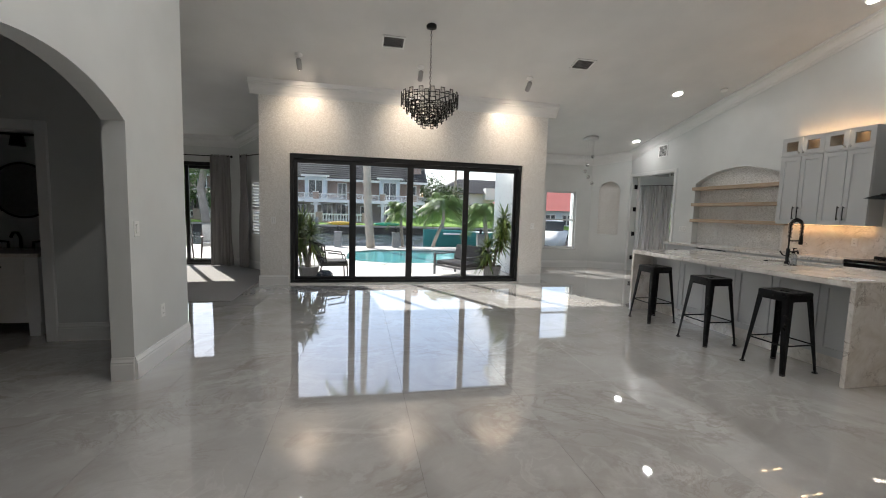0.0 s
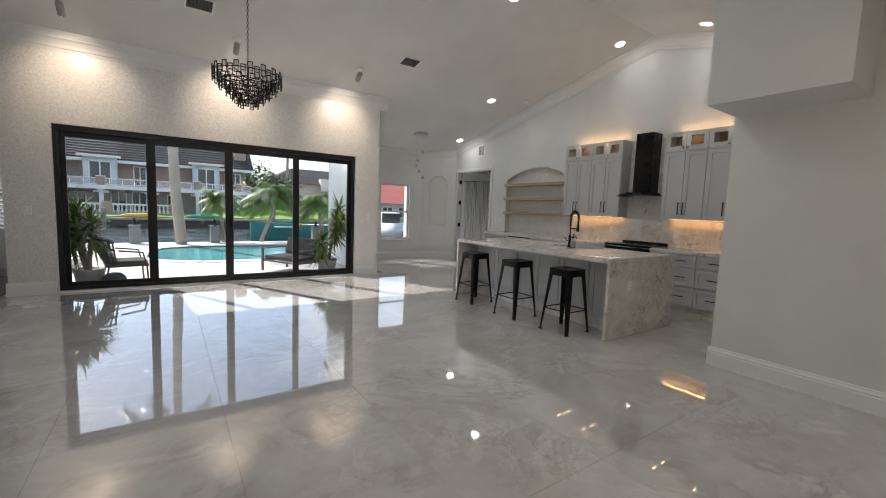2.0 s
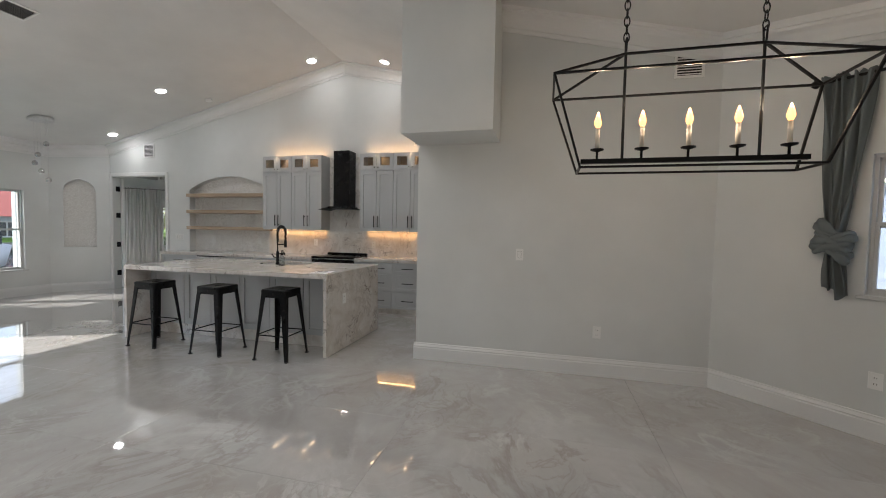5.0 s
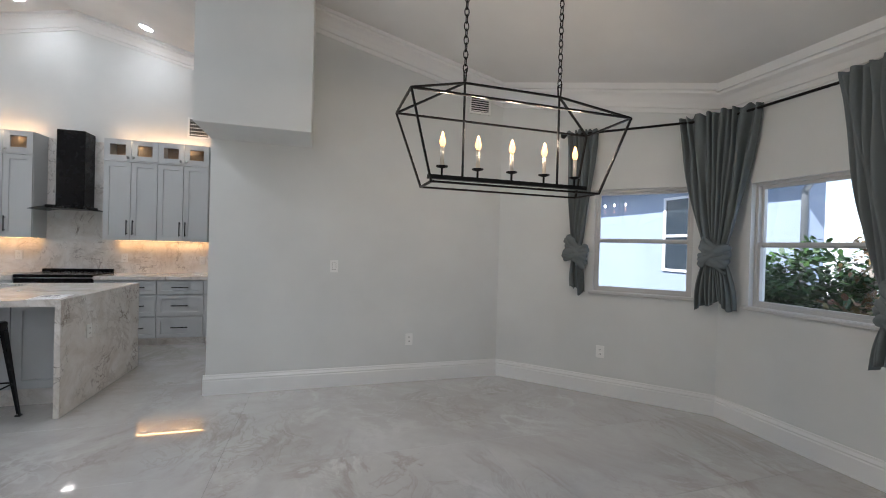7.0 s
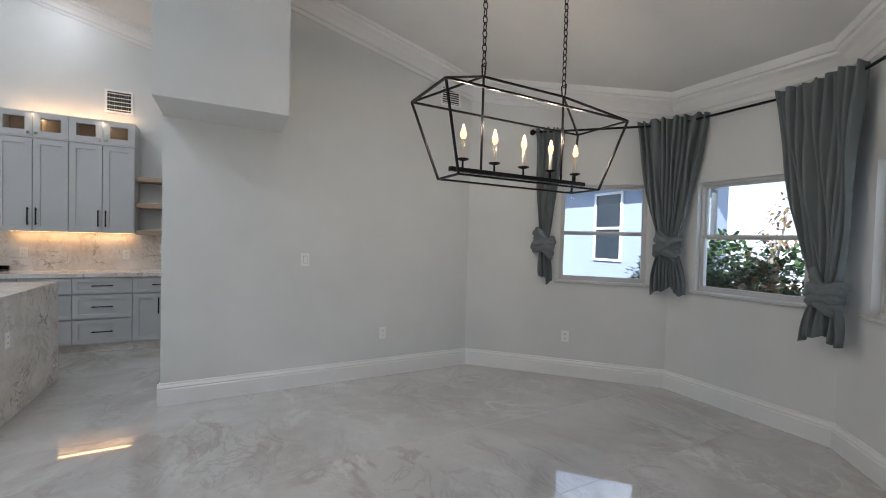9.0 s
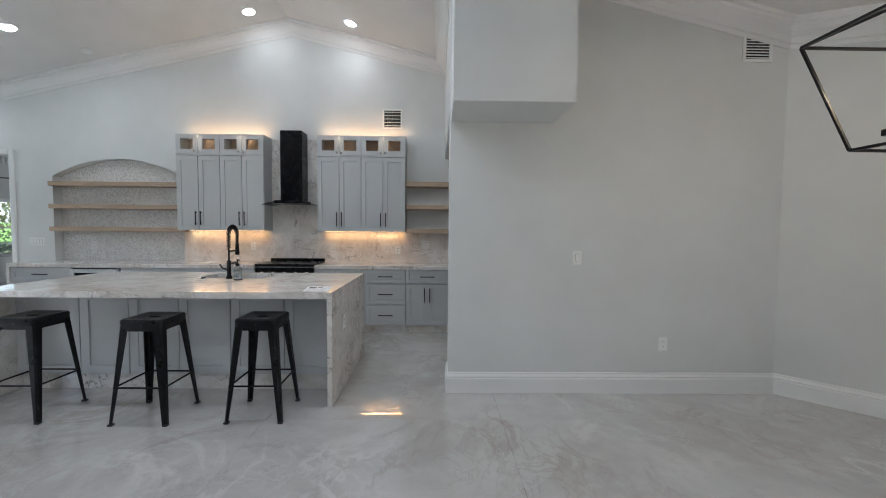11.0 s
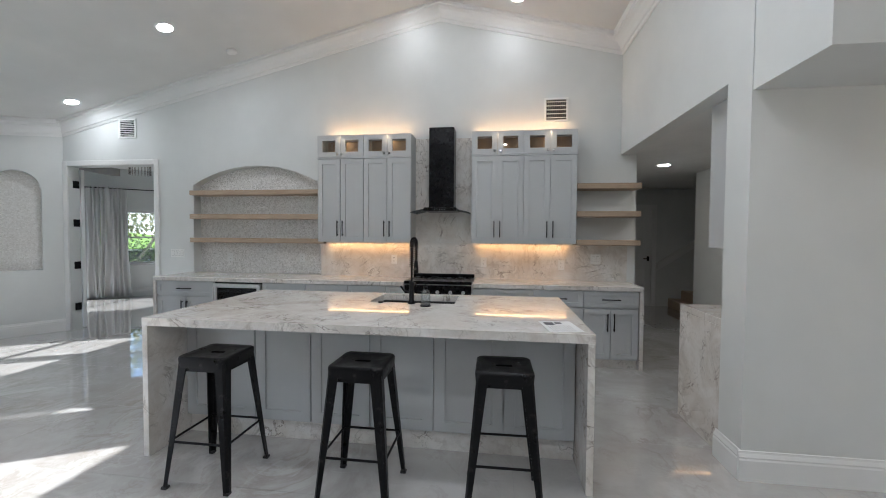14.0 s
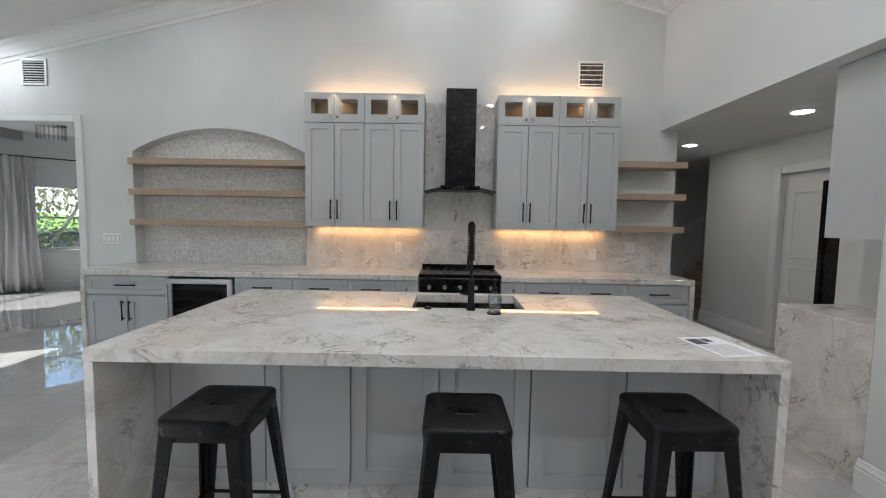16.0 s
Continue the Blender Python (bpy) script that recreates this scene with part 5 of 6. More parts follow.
for z0, z1 in ((0.2, 0.9), (1.05, 1.9)):
    part("panel", boxes([(11.322, 11.329, 1.85, 2.37, z0, z0 + 0.02), (11.322, 11.329, 1.85, 2.37, z1 - 0.02, z1), (11.322, 11.329, 1.85, 1.87, z0, z1), (11.322, 11.329, 2.35, 2.37, z0, z1)]), M_TRIM, ed)
part("lever", tube([(11.32, 1.79, 1.0), (11.28, 1.79, 1.0), (11.28, 1.9, 1.0)], 0.01), M_BLACK, ed)
casing("trim", "x", 11.4, 1.71, 2.51, 2.06, 0.08, -0.02)
for i in range(4):
    stp = structure("step", box(10.2, 11.38, 1.0 - i * 0.26 - 0.27, 1.0 - i * 0.26, 0.0, 0.175 * (i + 1), 0.008), M_OAK, "oak stair step", "stairs")
rail = bmesh.new()
hexa(rail, [(11.34, 1.25, 0.75), (11.39, 1.25, 0.75), (11.39, -0.9, 2.2), (11.34, -0.9, 2.2), (11.34, 1.25, 0.9), (11.39, 1.25, 0.9), (11.39, -0.9, 2.35), (11.34, -0.9, 2.35)])
structure("trim", rail, M_TRIM, "white sloping stair trim", "trim")

pe = thing("peninsula_counter", "quartzite counter with a waterfall end in the hall", "counter")
part("top", box(5.21, 5.85, 2.52, 3.07, 0.87, 0.92, 0.003), M_MARBLE, pe)
part("waterfall_end", box(5.21, 5.85, 3.03, 3.07, 0.0, 0.869, 0.002), M_MARBLE, pe)
part("body", box(5.22, 5.82, 2.52, 3.029, 0.0, 0.869), M_CAB, pe)
structure("wall_counter_back", box(5.2, 6.02, 2.44, 2.515, 0.0, 2.46), M_WALL, "pale wall behind the hall counter", "wall")
uc = thing("hall_cabinet", "tall grey upper cabinet over the hall counter", "cabinet")
part("body", box(5.2, 5.66, 2.55, 2.93, 1.40, 2.465, 0.002), M_CAB, uc)
part("end_panel", box(5.2, 5.68, 2.931, 2.949, 1.39, 2.466, 0.002), M_CAB, uc)
fr = thing("refrigerator", "tall black refrigerator in the hall", "refrigerator")
part("body", box(5.45, 6.28, 1.66, 2.38, 0.02, 1.84, 0.012, 2), M_GLOSSBLACK, fr)
part("door", box(6.285, 6.33, 1.67, 2.39, 0.1, 1.83, 0.01, 2), M_GLOSSBLACK, fr)
part("handle", tube([(6.36, 2.3, 0.7), (6.36, 2.3, 1.5)], 0.012), M_STEEL, fr)

hd2 = thing("door_hall_end", "white panelled door with a black lever at the hall's end", "door", kind="structure")
part("leaf", box(11.36, 11.395, 1.36, 2.12, 0.01, 2.05, 0.003), M_TRIM, hd2)
part("casing", boxes([(11.35, 11.397, 1.26, 1.355, 0.0, 2.15), (11.35, 11.397, 2.125, 2.22, 0.0, 2.15), (11.35, 11.397, 1.355, 2.125, 2.055, 2.15)], 0.005), M_TRIM, hd2)
for z0, z1 in ((0.2, 0.85), (1.0, 1.9)):
    for y0, y1 in ((1.46, 1.71), (1.77, 2.02)):
        part("panel", boxes([(11.352, 11.3595, y0, y1, z0, z0 + 0.02), (11.352, 11.3595, y0, y1, z1 - 0.02, z1), (11.352, 11.3595, y0, y0 + 0.02, z0 + 0.02, z1 - 0.02), (11.352, 11.3595, y1 - 0.02, y1, z0 + 0.02, z1 - 0.02)]), M_TRIM, hd2)
part("lever", boxes([(11.345, 11.359, 1.405, 1.445, 0.96, 1.06), (11.315, 11.345, 1.42, 1.43, 1.0, 1.02), (11.31, 11.322, 1.42, 1.53, 1.0, 1.02)], 0.002), M_BLACK, hd2, "black lever handle")

# ---- bathroom ----
vn = thing("bathroom_vanity", "white bathroom vanity with a pale counter", "vanity")
part("cabinet", box(-3.7, -2.68, 6.32, 6.95, 0.14, 0.82), M_TRIM, vn)
for x in (-2.74, -3.64):
    part("leg", box(x - 0.05, x + 0.05, 6.32, 6.42, 0.0, 0.139), M_TRIM, vn)
part("counter", box(-3.72, -2.66, 6.29, 6.95, 0.821, 0.86, 0.004), M_MARBLE, vn)
part("drawer", box(-3.2, -2.8, 6.305, 6.319, 0.64, 0.80), M_TRIM, vn)
part("door", box(-3.2, -2.8, 6.305, 6.319, 0.2, 0.62), M_TRIM, vn)
part("knob", lathe([(0.012, 0), (0.016, 0.02)], m=pose(-3.0, 6.305, 0.72, 90, 0, 0)), M_BLACK, vn)
bf = thing("bathroom_faucet", "black widespread bathroom faucet", "faucet", (-3.18, 6.85, 0.86))
part("spout", tube([(0, 0, 0), (0, 0, 0.12), (0, -0.04, 0.18), (0, -0.1, 0.18), (0, -0.13, 0.13)], 0.014), M_BLACK, bf, "", True)
for x in (-0.12, 0.12):
    part("handle", tube([(x, 0, 0), (x, 0, 0.07), (x * 1.6, -0.01, 0.08)], 0.012), M_BLACK, bf)
mr = thing("round_mirror", "round mirror with a thin black frame", "mirror", pose(-3.22, 6.995, 1.51, 90, 0, 0))
part("glass", lathe([(0.30, 0.004), (0.30, 0.012)], sides=48), M_MIRROR, mr)
part("frame", tube([(0.307 * math.cos(2 * math.pi * k / 48), 0.307 * math.sin(2 * math.pi * k / 48), 0.012) for k in range(48)], 0.011, 8, True), M_BLACK, mr)
vl = thing("vanity_light", "black vanity light bar with hanging shades, off", "wall light")
part("bar", tube([(-3.6, 6.93, 2.13), (-2.8, 6.93, 2.13)], 0.012), M_BLACK, vl)
for x in (-3.5, -3.2, -2.9):
    part("shade", lathe([(0.07, -0.12), (0.05, 0.0)], (x, 6.92, 2.12)), M_BLACK, vl)

# ---- family room ----
cp = thing("carpet", "grey low-pile carpet on the family room floor", "carpet")
part("carpet_sheet", box(-5.9, -1.29, 7.8, 11.66, 0.001, 0.012, 0.004), M_CARPET, cp)


def armchair(m, wood_m, seat_m, name, label):
    c = thing(name, label, "chair", m)
    for x in (-0.28, 0.28):
        for y, l in ((-0.28, 0.06), (0.26, -0.08)):
            part("leg", tube([(x * 1.1, y - l, 0.0), (x, y, 0.42), (x, y + l * 0.3, 0.58 if y < 0 else 0.75)], [0.014, 0.02, 0.016]), wood_m, c)
        part("armrest", box(x - 0.03, x + 0.03, -0.34, 0.28, 0.575, 0.605, 0.01, 2), wood_m, c)
    part("seat", box(-0.27, 0.27, -0.3, 0.27, 0.34, 0.44, 0.03, 2), seat_m, c)
    bm = bmesh.new()
    add_box(bm, -0.27, 0.27, -0.05, 0.05, 0.0, 0.48, 0.03, 2, m=pose(0, 0.26, 0.43, -14, 0, 0))
    part("backrest", bm, seat_m, c)
    return c


M_DKWOOD = wood("dark_walnut", (0.035, 0.022, 0.015), (0.07, 0.045, 0.03))
M_CUSH = fabric("charcoal_cushion", (0.05, 0.05, 0.055), (0.09, 0.09, 0.095))
M_LTCUSH = fabric("pale_cushion", (0.5, 0.49, 0.47), (0.6, 0.59, 0.57))
armchair(pose(-3.25, 9.75, 0.012, 0, 0, -60), M_DKWOOD, M_CUSH, "armchair", "dark wooden armchair with splayed legs on the carpet")

# ---- outdoors ----
M_PATIO = paint("pale_patio_stone", (0.57, 0.55, 0.515), 0.7, 0.08, 60, 0.3)
M_COPING = paint("pool_coping", (0.62, 0.6, 0.56), 0.6)
M_POOL = paint("pool_plaster", (0.16, 0.48, 0.50), 0.5)
M_STUCCO = paint("white_stucco", (0.72, 0.73, 0.74), 0.8, 0.04, 120, 0.4)
M_CONC = paint("seawall_concrete", (0.3, 0.29, 0.27), 0.9, 0.25, 30, 0.5)
M_PILE = paint("piling_grey", (0.2, 0.21, 0.22), 0.7, 0.15)
M_SLATE = paint("slate_grey_metal", (0.1, 0.1, 0.105), 0.5, 0.08)
M_POT = paint("grey_planter", (0.36, 0.36, 0.37), 0.6, 0.08)
M_TEAL = paint("teal_hull", (0.03, 0.22, 0.22), 0.4, 0.06)
M_REDROOF = paint("red_roof", (0.55, 0.17, 0.14), 0.7, 0.08)
M_BLUEWALL = paint("pale_blue_wall", (0.56, 0.62, 0.68), 0.8)
M_GLASSDK = metal("dark_window", (0.03, 0.04, 0.05), 0.08, 0.0)
M_YELLOW = paint("yellow_kayak", (0.7, 0.45, 0.05), 0.5)
M_GREENK = paint("green_kayak", (0.03, 0.35, 0.2), 0.5)


def water(name, col, rough, scale, strength):
    k = Nodes(name, rough)
    k.base(k.ramp(k.noise(0.4, 4), [(0.3, tuple(c * 0.7 for c in col)), (0.7, col)]))
    v = k.scaled((1, 0.45, 1))
    return k.bump(k.noise(scale, 5, v), strength, 0.3 if strength > 0.5 else 0.05).done()


def rooftile(name, a, b, s):
    k = Nodes(name, 0.8)
    v = k.scaled((1, 1, 6))
    k.base(k.ramp(k.noise(s, 6, v), [(0.3, a), (0.7, b)]))
    return k.bump(k.noise(s * 3, 3, v), 0.5, 0.03).done()


def brickwork(name):
    k = Nodes(name, 0.85)
    t = k.n.new("ShaderNodeTexBrick")
    t.inputs["Scale"].default_value = 4.0
    t.inputs["Color1"].default_value, t.inputs["Color2"].default_value, t.inputs["Mortar"].default_value = (0.27, 0.18, 0.15, 1), (0.36, 0.26, 0.22, 1), (0.42, 0.4, 0.37, 1)
    mp = k.n.new("ShaderNodeMapping")
    mp.inputs["Rotation"].default_value = (radians(90), 0, 0)
    k.l.new(k.co, mp.inputs["Vector"])
    k.l.new(mp.outputs["Vector"], t.inputs["Vector"])
    return k.base(t.outputs["Color"]).done()


def leafy(name, a, b, rough=0.5):
    k = Nodes(name, rough)
    g = k.n.new("ShaderNodeNewGeometry")
    k.base(k.ramp(g.outputs["Random Per Island"], [(0.0, a), (1.0, b)]))
    k.p.inputs["Subsurface Weight"].default_value = 0.0
    return k.done()


M_CANAL = water("canal_water", (0.03, 0.045, 0.05), 0.1, 1.1, 1.0)
M_CANAL.node_tree.nodes["Principled BSDF"].inputs["Specular IOR Level"].default_value = 0.3
M_POOLW = water("pool_water", (0.09, 0.42, 0.44), 0.06, 3.0, 0.25)
M_ROOF = rooftile("dark_shingles", (0.022, 0.023, 0.027), (0.07, 0.071, 0.076), 1.5)
M_BRICK = brickwork("pale_brick")
M_GRASS = leafy("grass", (0.12, 0.24, 0.035), (0.22, 0.36, 0.06), 0.8)
M_LAWN = paint("lawn_soil", (0.19, 0.34, 0.05), 0.9, 0.25, 40, 0.5)
M_PALM = leafy("palm_leaf", (0.07, 0.16, 0.03), (0.2, 0.3, 0.07))
M_YUCCA = leafy("yucca_leaf", (0.035, 0.09, 0.015), (0.2, 0.27, 0.05))
M_DRYLEAF = leafy("dry_leaf", (0.16, 0.1, 0.05), (0.25, 0.17, 0.09), 0.8)
M_BUSH = leafy("bush_leaf", (0.014, 0.05, 0.01), (0.05, 0.11, 0.022), 0.55)
M_CROTON = leafy("red_leaf", (0.13, 0.05, 0.03), (0.17, 0.15, 0.05), 0.5)
M_TREE = leafy("tree_leaf", (0.035, 0.085, 0.02), (0.1, 0.17, 0.045), 0.6)
M_HEDGE = leafy("hedge_leaf", (0.045, 0.085, 0.03), (0.12, 0.17, 0.06), 0.5)
M_HEDGE2 = leafy("sunlit_leaf", (0.2, 0.24, 0.09), (0.42, 0.43, 0.2), 0.5)
M_TRUNK = paint("palm_trunk", (0.34, 0.3, 0.26), 0.9, 0.2, 30, 0.6)
M_WICKER = paint("dark_wicker", (0.06, 0.055, 0.05), 0.6, 0.2, 160, 0.6)

bm = bmesh.new()
NX, NY = 260, 150
rows = []
for j in range(NY + 1):
    y = 17.7 + 26.2 * (j / NY)
    rows.append([])
    for i in range(NX + 1):
        x = -28 + 56 * i / NX
        w = Vector((x * 1.1, y * 2.0, 0))
        rows[-1].append(bm.verts.new((x, y, -1.06 + 0.11 * noise.noise(w * 0.55) + 0.05 * noise.noise(w * 1.4))))
for a, b in zip(rows, rows[1:]):
    for i in range(NX):
        bm.faces.new((a[i], a[i + 1], b[i + 1], b[i]))
structure("water", bm, M_CANAL, "rippled dark canal water", "canal", True)
structure("water", box(-900, 900, 17.6, 2000, -1.8, -1.3), M_CANAL, "dark canal water", "canal")
structure("ground", box(-900, 900, -900, -1.62, -0.4, -0.1), M_PATIO, "pale paved ground beside the house", "ground")

# patio with a pool hole
pool_pts = [(0.15, 13.3), (0.55, 12.75), (1.3, 12.35), (4.6, 12.35), (9.0, 12.35), (9.0, 16.1), (1.2, 16.1), (0.45, 15.6), (0.15, 14.9)]
bm = bmesh.new()
outer = [bm.verts.new((x, y, -0.03)) for x, y in ((-30, 9.36), (30, 9.36), (30, 17.6), (-30, 17.6))]
inner = [bm.verts.new((x, y, -0.03)) for x, y in pool_pts]
es = [bm.edges.new((a, b)) for loop in (outer, inner) for a, b in zip(loop, loop[1:] + loop[:1])]
bmesh.ops.triangle_fill(bm, use_beauty=True, use_dissolve=False, edges=es)
r = bmesh.ops.extrude_face_region(bm, geom=bm.faces[:])
bmesh.ops.translate(bm, vec=(0, 0, -1.5), verts=[v for v in r["geom"] if isinstance(v, bmesh.types.BMVert)])
structure("pavement", bm, M_PATIO, "pale stone patio around the pool", "patio")
pl = thing("swimming_pool", "turquoise swimming pool with a pale raised coping", "pool")
bm = bmesh.new()
lo = [bm.verts.new((x, y, -1.3)) for x, y in pool_pts]
bm.faces.new(lo)
hi = [bm.verts.new((x, y, -0.05)) for x, y in pool_pts]
for i in range(len(lo)):
    bm.faces.new((lo[i], lo[(i + 1) % len(lo)], hi[(i + 1) % len(lo)], hi[i]))
part("shell", bm, M_POOL, pl, "turquoise plaster")
bm = bmesh.new()
bm.faces.new([bm.verts.new((x, y, -0.055)) for x, y in pool_pts])
pw = part("water", bm, M_POOLW, pl, "clear blue water")
pw.visible_shadow = False
for i in range(len(pool_pts)):
    a, b = Vector(pool_pts[i]), Vector(pool_pts[(i + 1) % len(pool_pts)])
    bm = bmesh.new()
    strip(bm, (*b, -0.03), (*a, -0.03), [(-0.03, 0.001), (-0.03, 0.018), (0.27, 0.018), (0.29, 0.01), (0.29, 0.001)])
    part("coping", bm, M_COPING, pl)


def piling(x, y):
    p = thing("dock_piling", "grey dock piling with a small black lantern", "piling", (x, y, 0), "dock pilings")
    part("post", box(-0.14, 0.14, -0.14, 0.14, -0.03, 0.52, 0.015), M_PILE, p)
    part("cap", box(-0.16, 0.16, -0.16, 0.16, 0.521, 0.55, 0.01), M_PILE, p)
    part("lantern", lathe([(0.05, 0.551), (0.05, 0.57), (0.025, 0.58), (0.05, 0.6), (0.055, 0.7), (0.02, 0.76), (0.01, 0.79)], sides=10), M_BLACK, p, "small black lantern", True)


for x in (-3.9, -0.24, 1.95, 5.4):
    piling(x, 17.3)


def add_leaf(bm, base, d, length, width, droop, up=Vector((0, 0, 1))):
    """A narrow pointed blade from base along d, bending down by droop."""
    d = d.normalized()
    side = d.cross(up)
    side = side.normalized() if side.length > 1e-4 else Vector((1, 0, 0))
    prev = None
    for i, w in enumerate((0.55, 1.0, 0.75, 0.0)):
        f = i / 3
        p = base + d * length * f - Vector((0, 0, droop * length * f * f))
        if w:
            cur = [bm.verts.new(p - side * width * w / 2), bm.verts.new(p + side * width * w / 2)]
            if prev:
                bm.faces.new((prev[0], prev[1], cur[1], cur[0]))
        else:
            bm.faces.new((prev[0], prev[1], bm.verts.new(p)))
        prev = cur


def palm(name, pts, radius, fronds, length, label, seed, droop=0.55, leaf=0.3):
    rnd = random.Random(seed)
    t = thing(name, label, "palm tree", tuple(pts[0]))
    o = Vector(pts[0])
    loc = [Vector(p) - o for p in pts]
    fine = []
    for a, b in zip(loc, loc[1:]):
        fine += [a.lerp(b, i / 8) for i in range(8)]
    fine.append(loc[-1])
    bm = bmesh.new()
    add_tube(bm, fine, [radius * (1.25 - 0.4 * i / len(fine)) * (1.07 if i % 2 else 0.96) for i in range(len(fine))], 10)
    part("trunk", bm, M_TRUNK, t, "ringed grey trunk", True)
    bm, br = bmesh.new(), bmesh.new()
    top = loc[-1]
    for k in range(fronds):
        az = 2 * math.pi * k / fronds * 2.618 + rnd.uniform(-0.2, 0.2)
        el = rnd.uniform(-0.35, 1.25)
        d = Vector((math.cos(az) * math.cos(el), math.sin(az) * math.cos(el), math.sin(el)))
        ln2 = length * rnd.uniform(0.8, 1.1)
        spine = [top + d * ln2 * f - Vector((0, 0, droop * ln2 * f * f)) for f in [i / 9 for i in range(10)]]
        add_tube(br, spine, [0.018 * (1 - 0.8 * i / 9) * radius * 10 for i in range(10)], 4)
        for i in range(1, 44):
            f = i / 44
            j = min(8, int(f * 9))
            p = spine[j].lerp(spine[j + 1], f * 9 - j)
            tang = (spine[j + 1] - spine[j]).normalized()
            side = tang.cross(Vector((0, 0, 1))).normalized()
            for s in (-1, 1):
                dd = (side * s + tang * 0.75 + Vector((0, 0, rnd.uniform(-0.6, 0.1)))).normalized()
                add_leaf(bm, p, dd, length * leaf * (0.5 + math.sin(math.pi * min(1, f * 1.05 + 0.08)) * 0.6), 0.018 * length, rnd.uniform(0.3, 0.7))
    part("frond_stems", br, M_PALM, t)
    part("crown", bm, M_PALM, t, "feathery green fronds")


palm("palm_tree", [(3.45, 17.45, -0.03), (3.62, 17.4, 0.5), (3.85, 17.35, 1.05), (3.83, 17.35, 1.7)], 0.06, 44, 1.15, "young palm with arching feathery fronds by the seawall", 11)
palm("palm_tree", [(2.25, 17.45, -0.03), (2.18, 17.45, 0.6), (2.12, 17.4, 1.45)], 0.055, 30, 0.85, "slim young palm behind the pool", 12)
palm("palm_tree", [(5.65, 17.3, -0.03), (5.6, 17.3, 0.8), (5.55, 17.3, 1.5)], 0.08, 46, 1.05, "bushy young palm behind the pool", 13, 0.7)
palm("palm_tree", [(0.98, 16.9, -0.03), (0.85, 16.9, 1.6), (0.78, 16.9, 3.8), (0.75, 16.9, 7.0)], 0.13, 30, 1.6, "tall grey-trunked palm rising past the door head", 14)
palm("palm_tree", [(-13.8, 44, -0.3), (-14.2, 44, 3), (-13.6, 44, 6.2)], 0.3, 26, 3.2, "tall palm on the far bank", 15)
palm("palm_tree", [(9.5, 62, -0.3), (9.8, 62, 6), (9.6, 62, 9.6)], 0.22, 22, 2.6, "tall thin palm behind the lawn", 16)
palm("palm_tree", [(15.5, 64, -0.3), (15.3, 64, 6), (15.4, 64, 10.4)], 0.18, 20, 2.2, "tall thin palm behind the lawn", 17)


def yucca(at, stems, label, seed):
    rnd = random.Random(seed)
    t = thing("potted_yucca", label, "potted plant", at)
    p = part("planter", lathe([(0.15, 0.0), (0.2, 0.27), (0.205, 0.28), (0.185, 0.28), (0.18, 0.25), (0.01, 0.25)], sides=28), M_POT, t, "round grey planter", True)
    bs = bmesh.new()
    bm, bd = bmesh.new(), bmesh.new()
    for dx, dy, h, size in stems:
        pts = [Vector((dx * 0.12, dy * 0.12, 0.24)), Vector((dx * 0.5, dy * 0.5, 0.24 + (h - 0.24) * 0.55)), Vector((dx, dy, h))]
        add_tube(bs, pts, [0.035, 0.028, 0.024], 8)
        for tier in range(3):
            c = pts[2] - Vector((0, 0, tier * size * 0.33))
            for k in range(62):
                az, el = rnd.uniform(0, 6.28), rnd.uniform(-0.25, 1.4) - 0.25 * tier
                d = Vector((math.cos(az) * math.cos(el), math.sin(az) * math.cos(el), math.sin(el)))
                add_leaf(bm, c, d, size * rnd.uniform(0.9, 1.45), 0.032, rnd.uniform(0.1, 0.5))
        for k in range(14):
            az = rnd.uniform(0, 6.28)
            add_leaf(bd, pts[2] - Vector((0, 0, size * 0.75)), Vector((math.cos(az) * 0.5, math.sin(az) * 0.5, -0.7)), size * 0.7, 0.025, 0.2)
    part("stems", bs, M_TRUNK, t, "bare woody stems", True)
    part("leaves", bm, M_YUCCA, t, "sword-shaped green leaves")
    part("dry_leaves", bd, M_DRYLEAF, t, "dry hanging leaves")


yucca((-0.44, 9.85, -0.03), [(-0.14, 0.05, 1.1, 0.40), (0.06, -0.05, 0.98, 0.34), (-0.22, 0.1, 0.85, 0.32)], "tall yucca in a grey planter on the patio", 21)
yucca((3.44, 9.95, -0.03), [(0.28, 0.1, 1.35, 0.36), (0.17, -0.05, 0.98, 0.33), (-0.12, 0.0, 0.66, 0.34), (0.24, 0.05, 1.15, 0.3)], "leaning yucca in a grey planter on the patio", 22)

# patio furniture
wc = thing("wicker_chair", "dark wicker patio chair with a curved back", "chair", pose(0.02, 10.0, -0.03, 0, 0, 100))
bm = bmesh.new()
for k in range(13):
    a = radians(-75 + 150 * k / 12)
    add_tube(bm, [(0.27 * math.sin(a), 0.1 + 0.2 * math.cos(a) * 0.9, 0.34), (0.3 * math.sin(a), 0.12 + 0.3 * math.cos(a), 0.66 + 0.1 * math.cos(a))], 0.012, 5)
for f in (0.0, 0.33, 0.66, 1.0):
    add_tube(bm, [((0.27 + 0.03 * f) * math.sin(radians(-75 + 150 * k / 12)), 0.1 + (0.18 + 0.12 * f) * math.cos(radians(-75 + 150 * k / 12)), 0.34 + f * (0.32 + 0.1 * math.cos(radians(-75 + 150 * k / 12)))) for k in range(13)], 0.018, 6)
part("back", bm, M_WICKER, wc, "woven curved back")
part("seat", box(-0.27, 0.27, -0.28, 0.28, 0.29, 0.34, 0.02, 2), M_WICKER, wc)
part("cushion", box(-0.25, 0.25, -0.27, 0.2, 0.341, 0.39, 0.02, 2), M_CUSH, wc, "dark grey cushion")
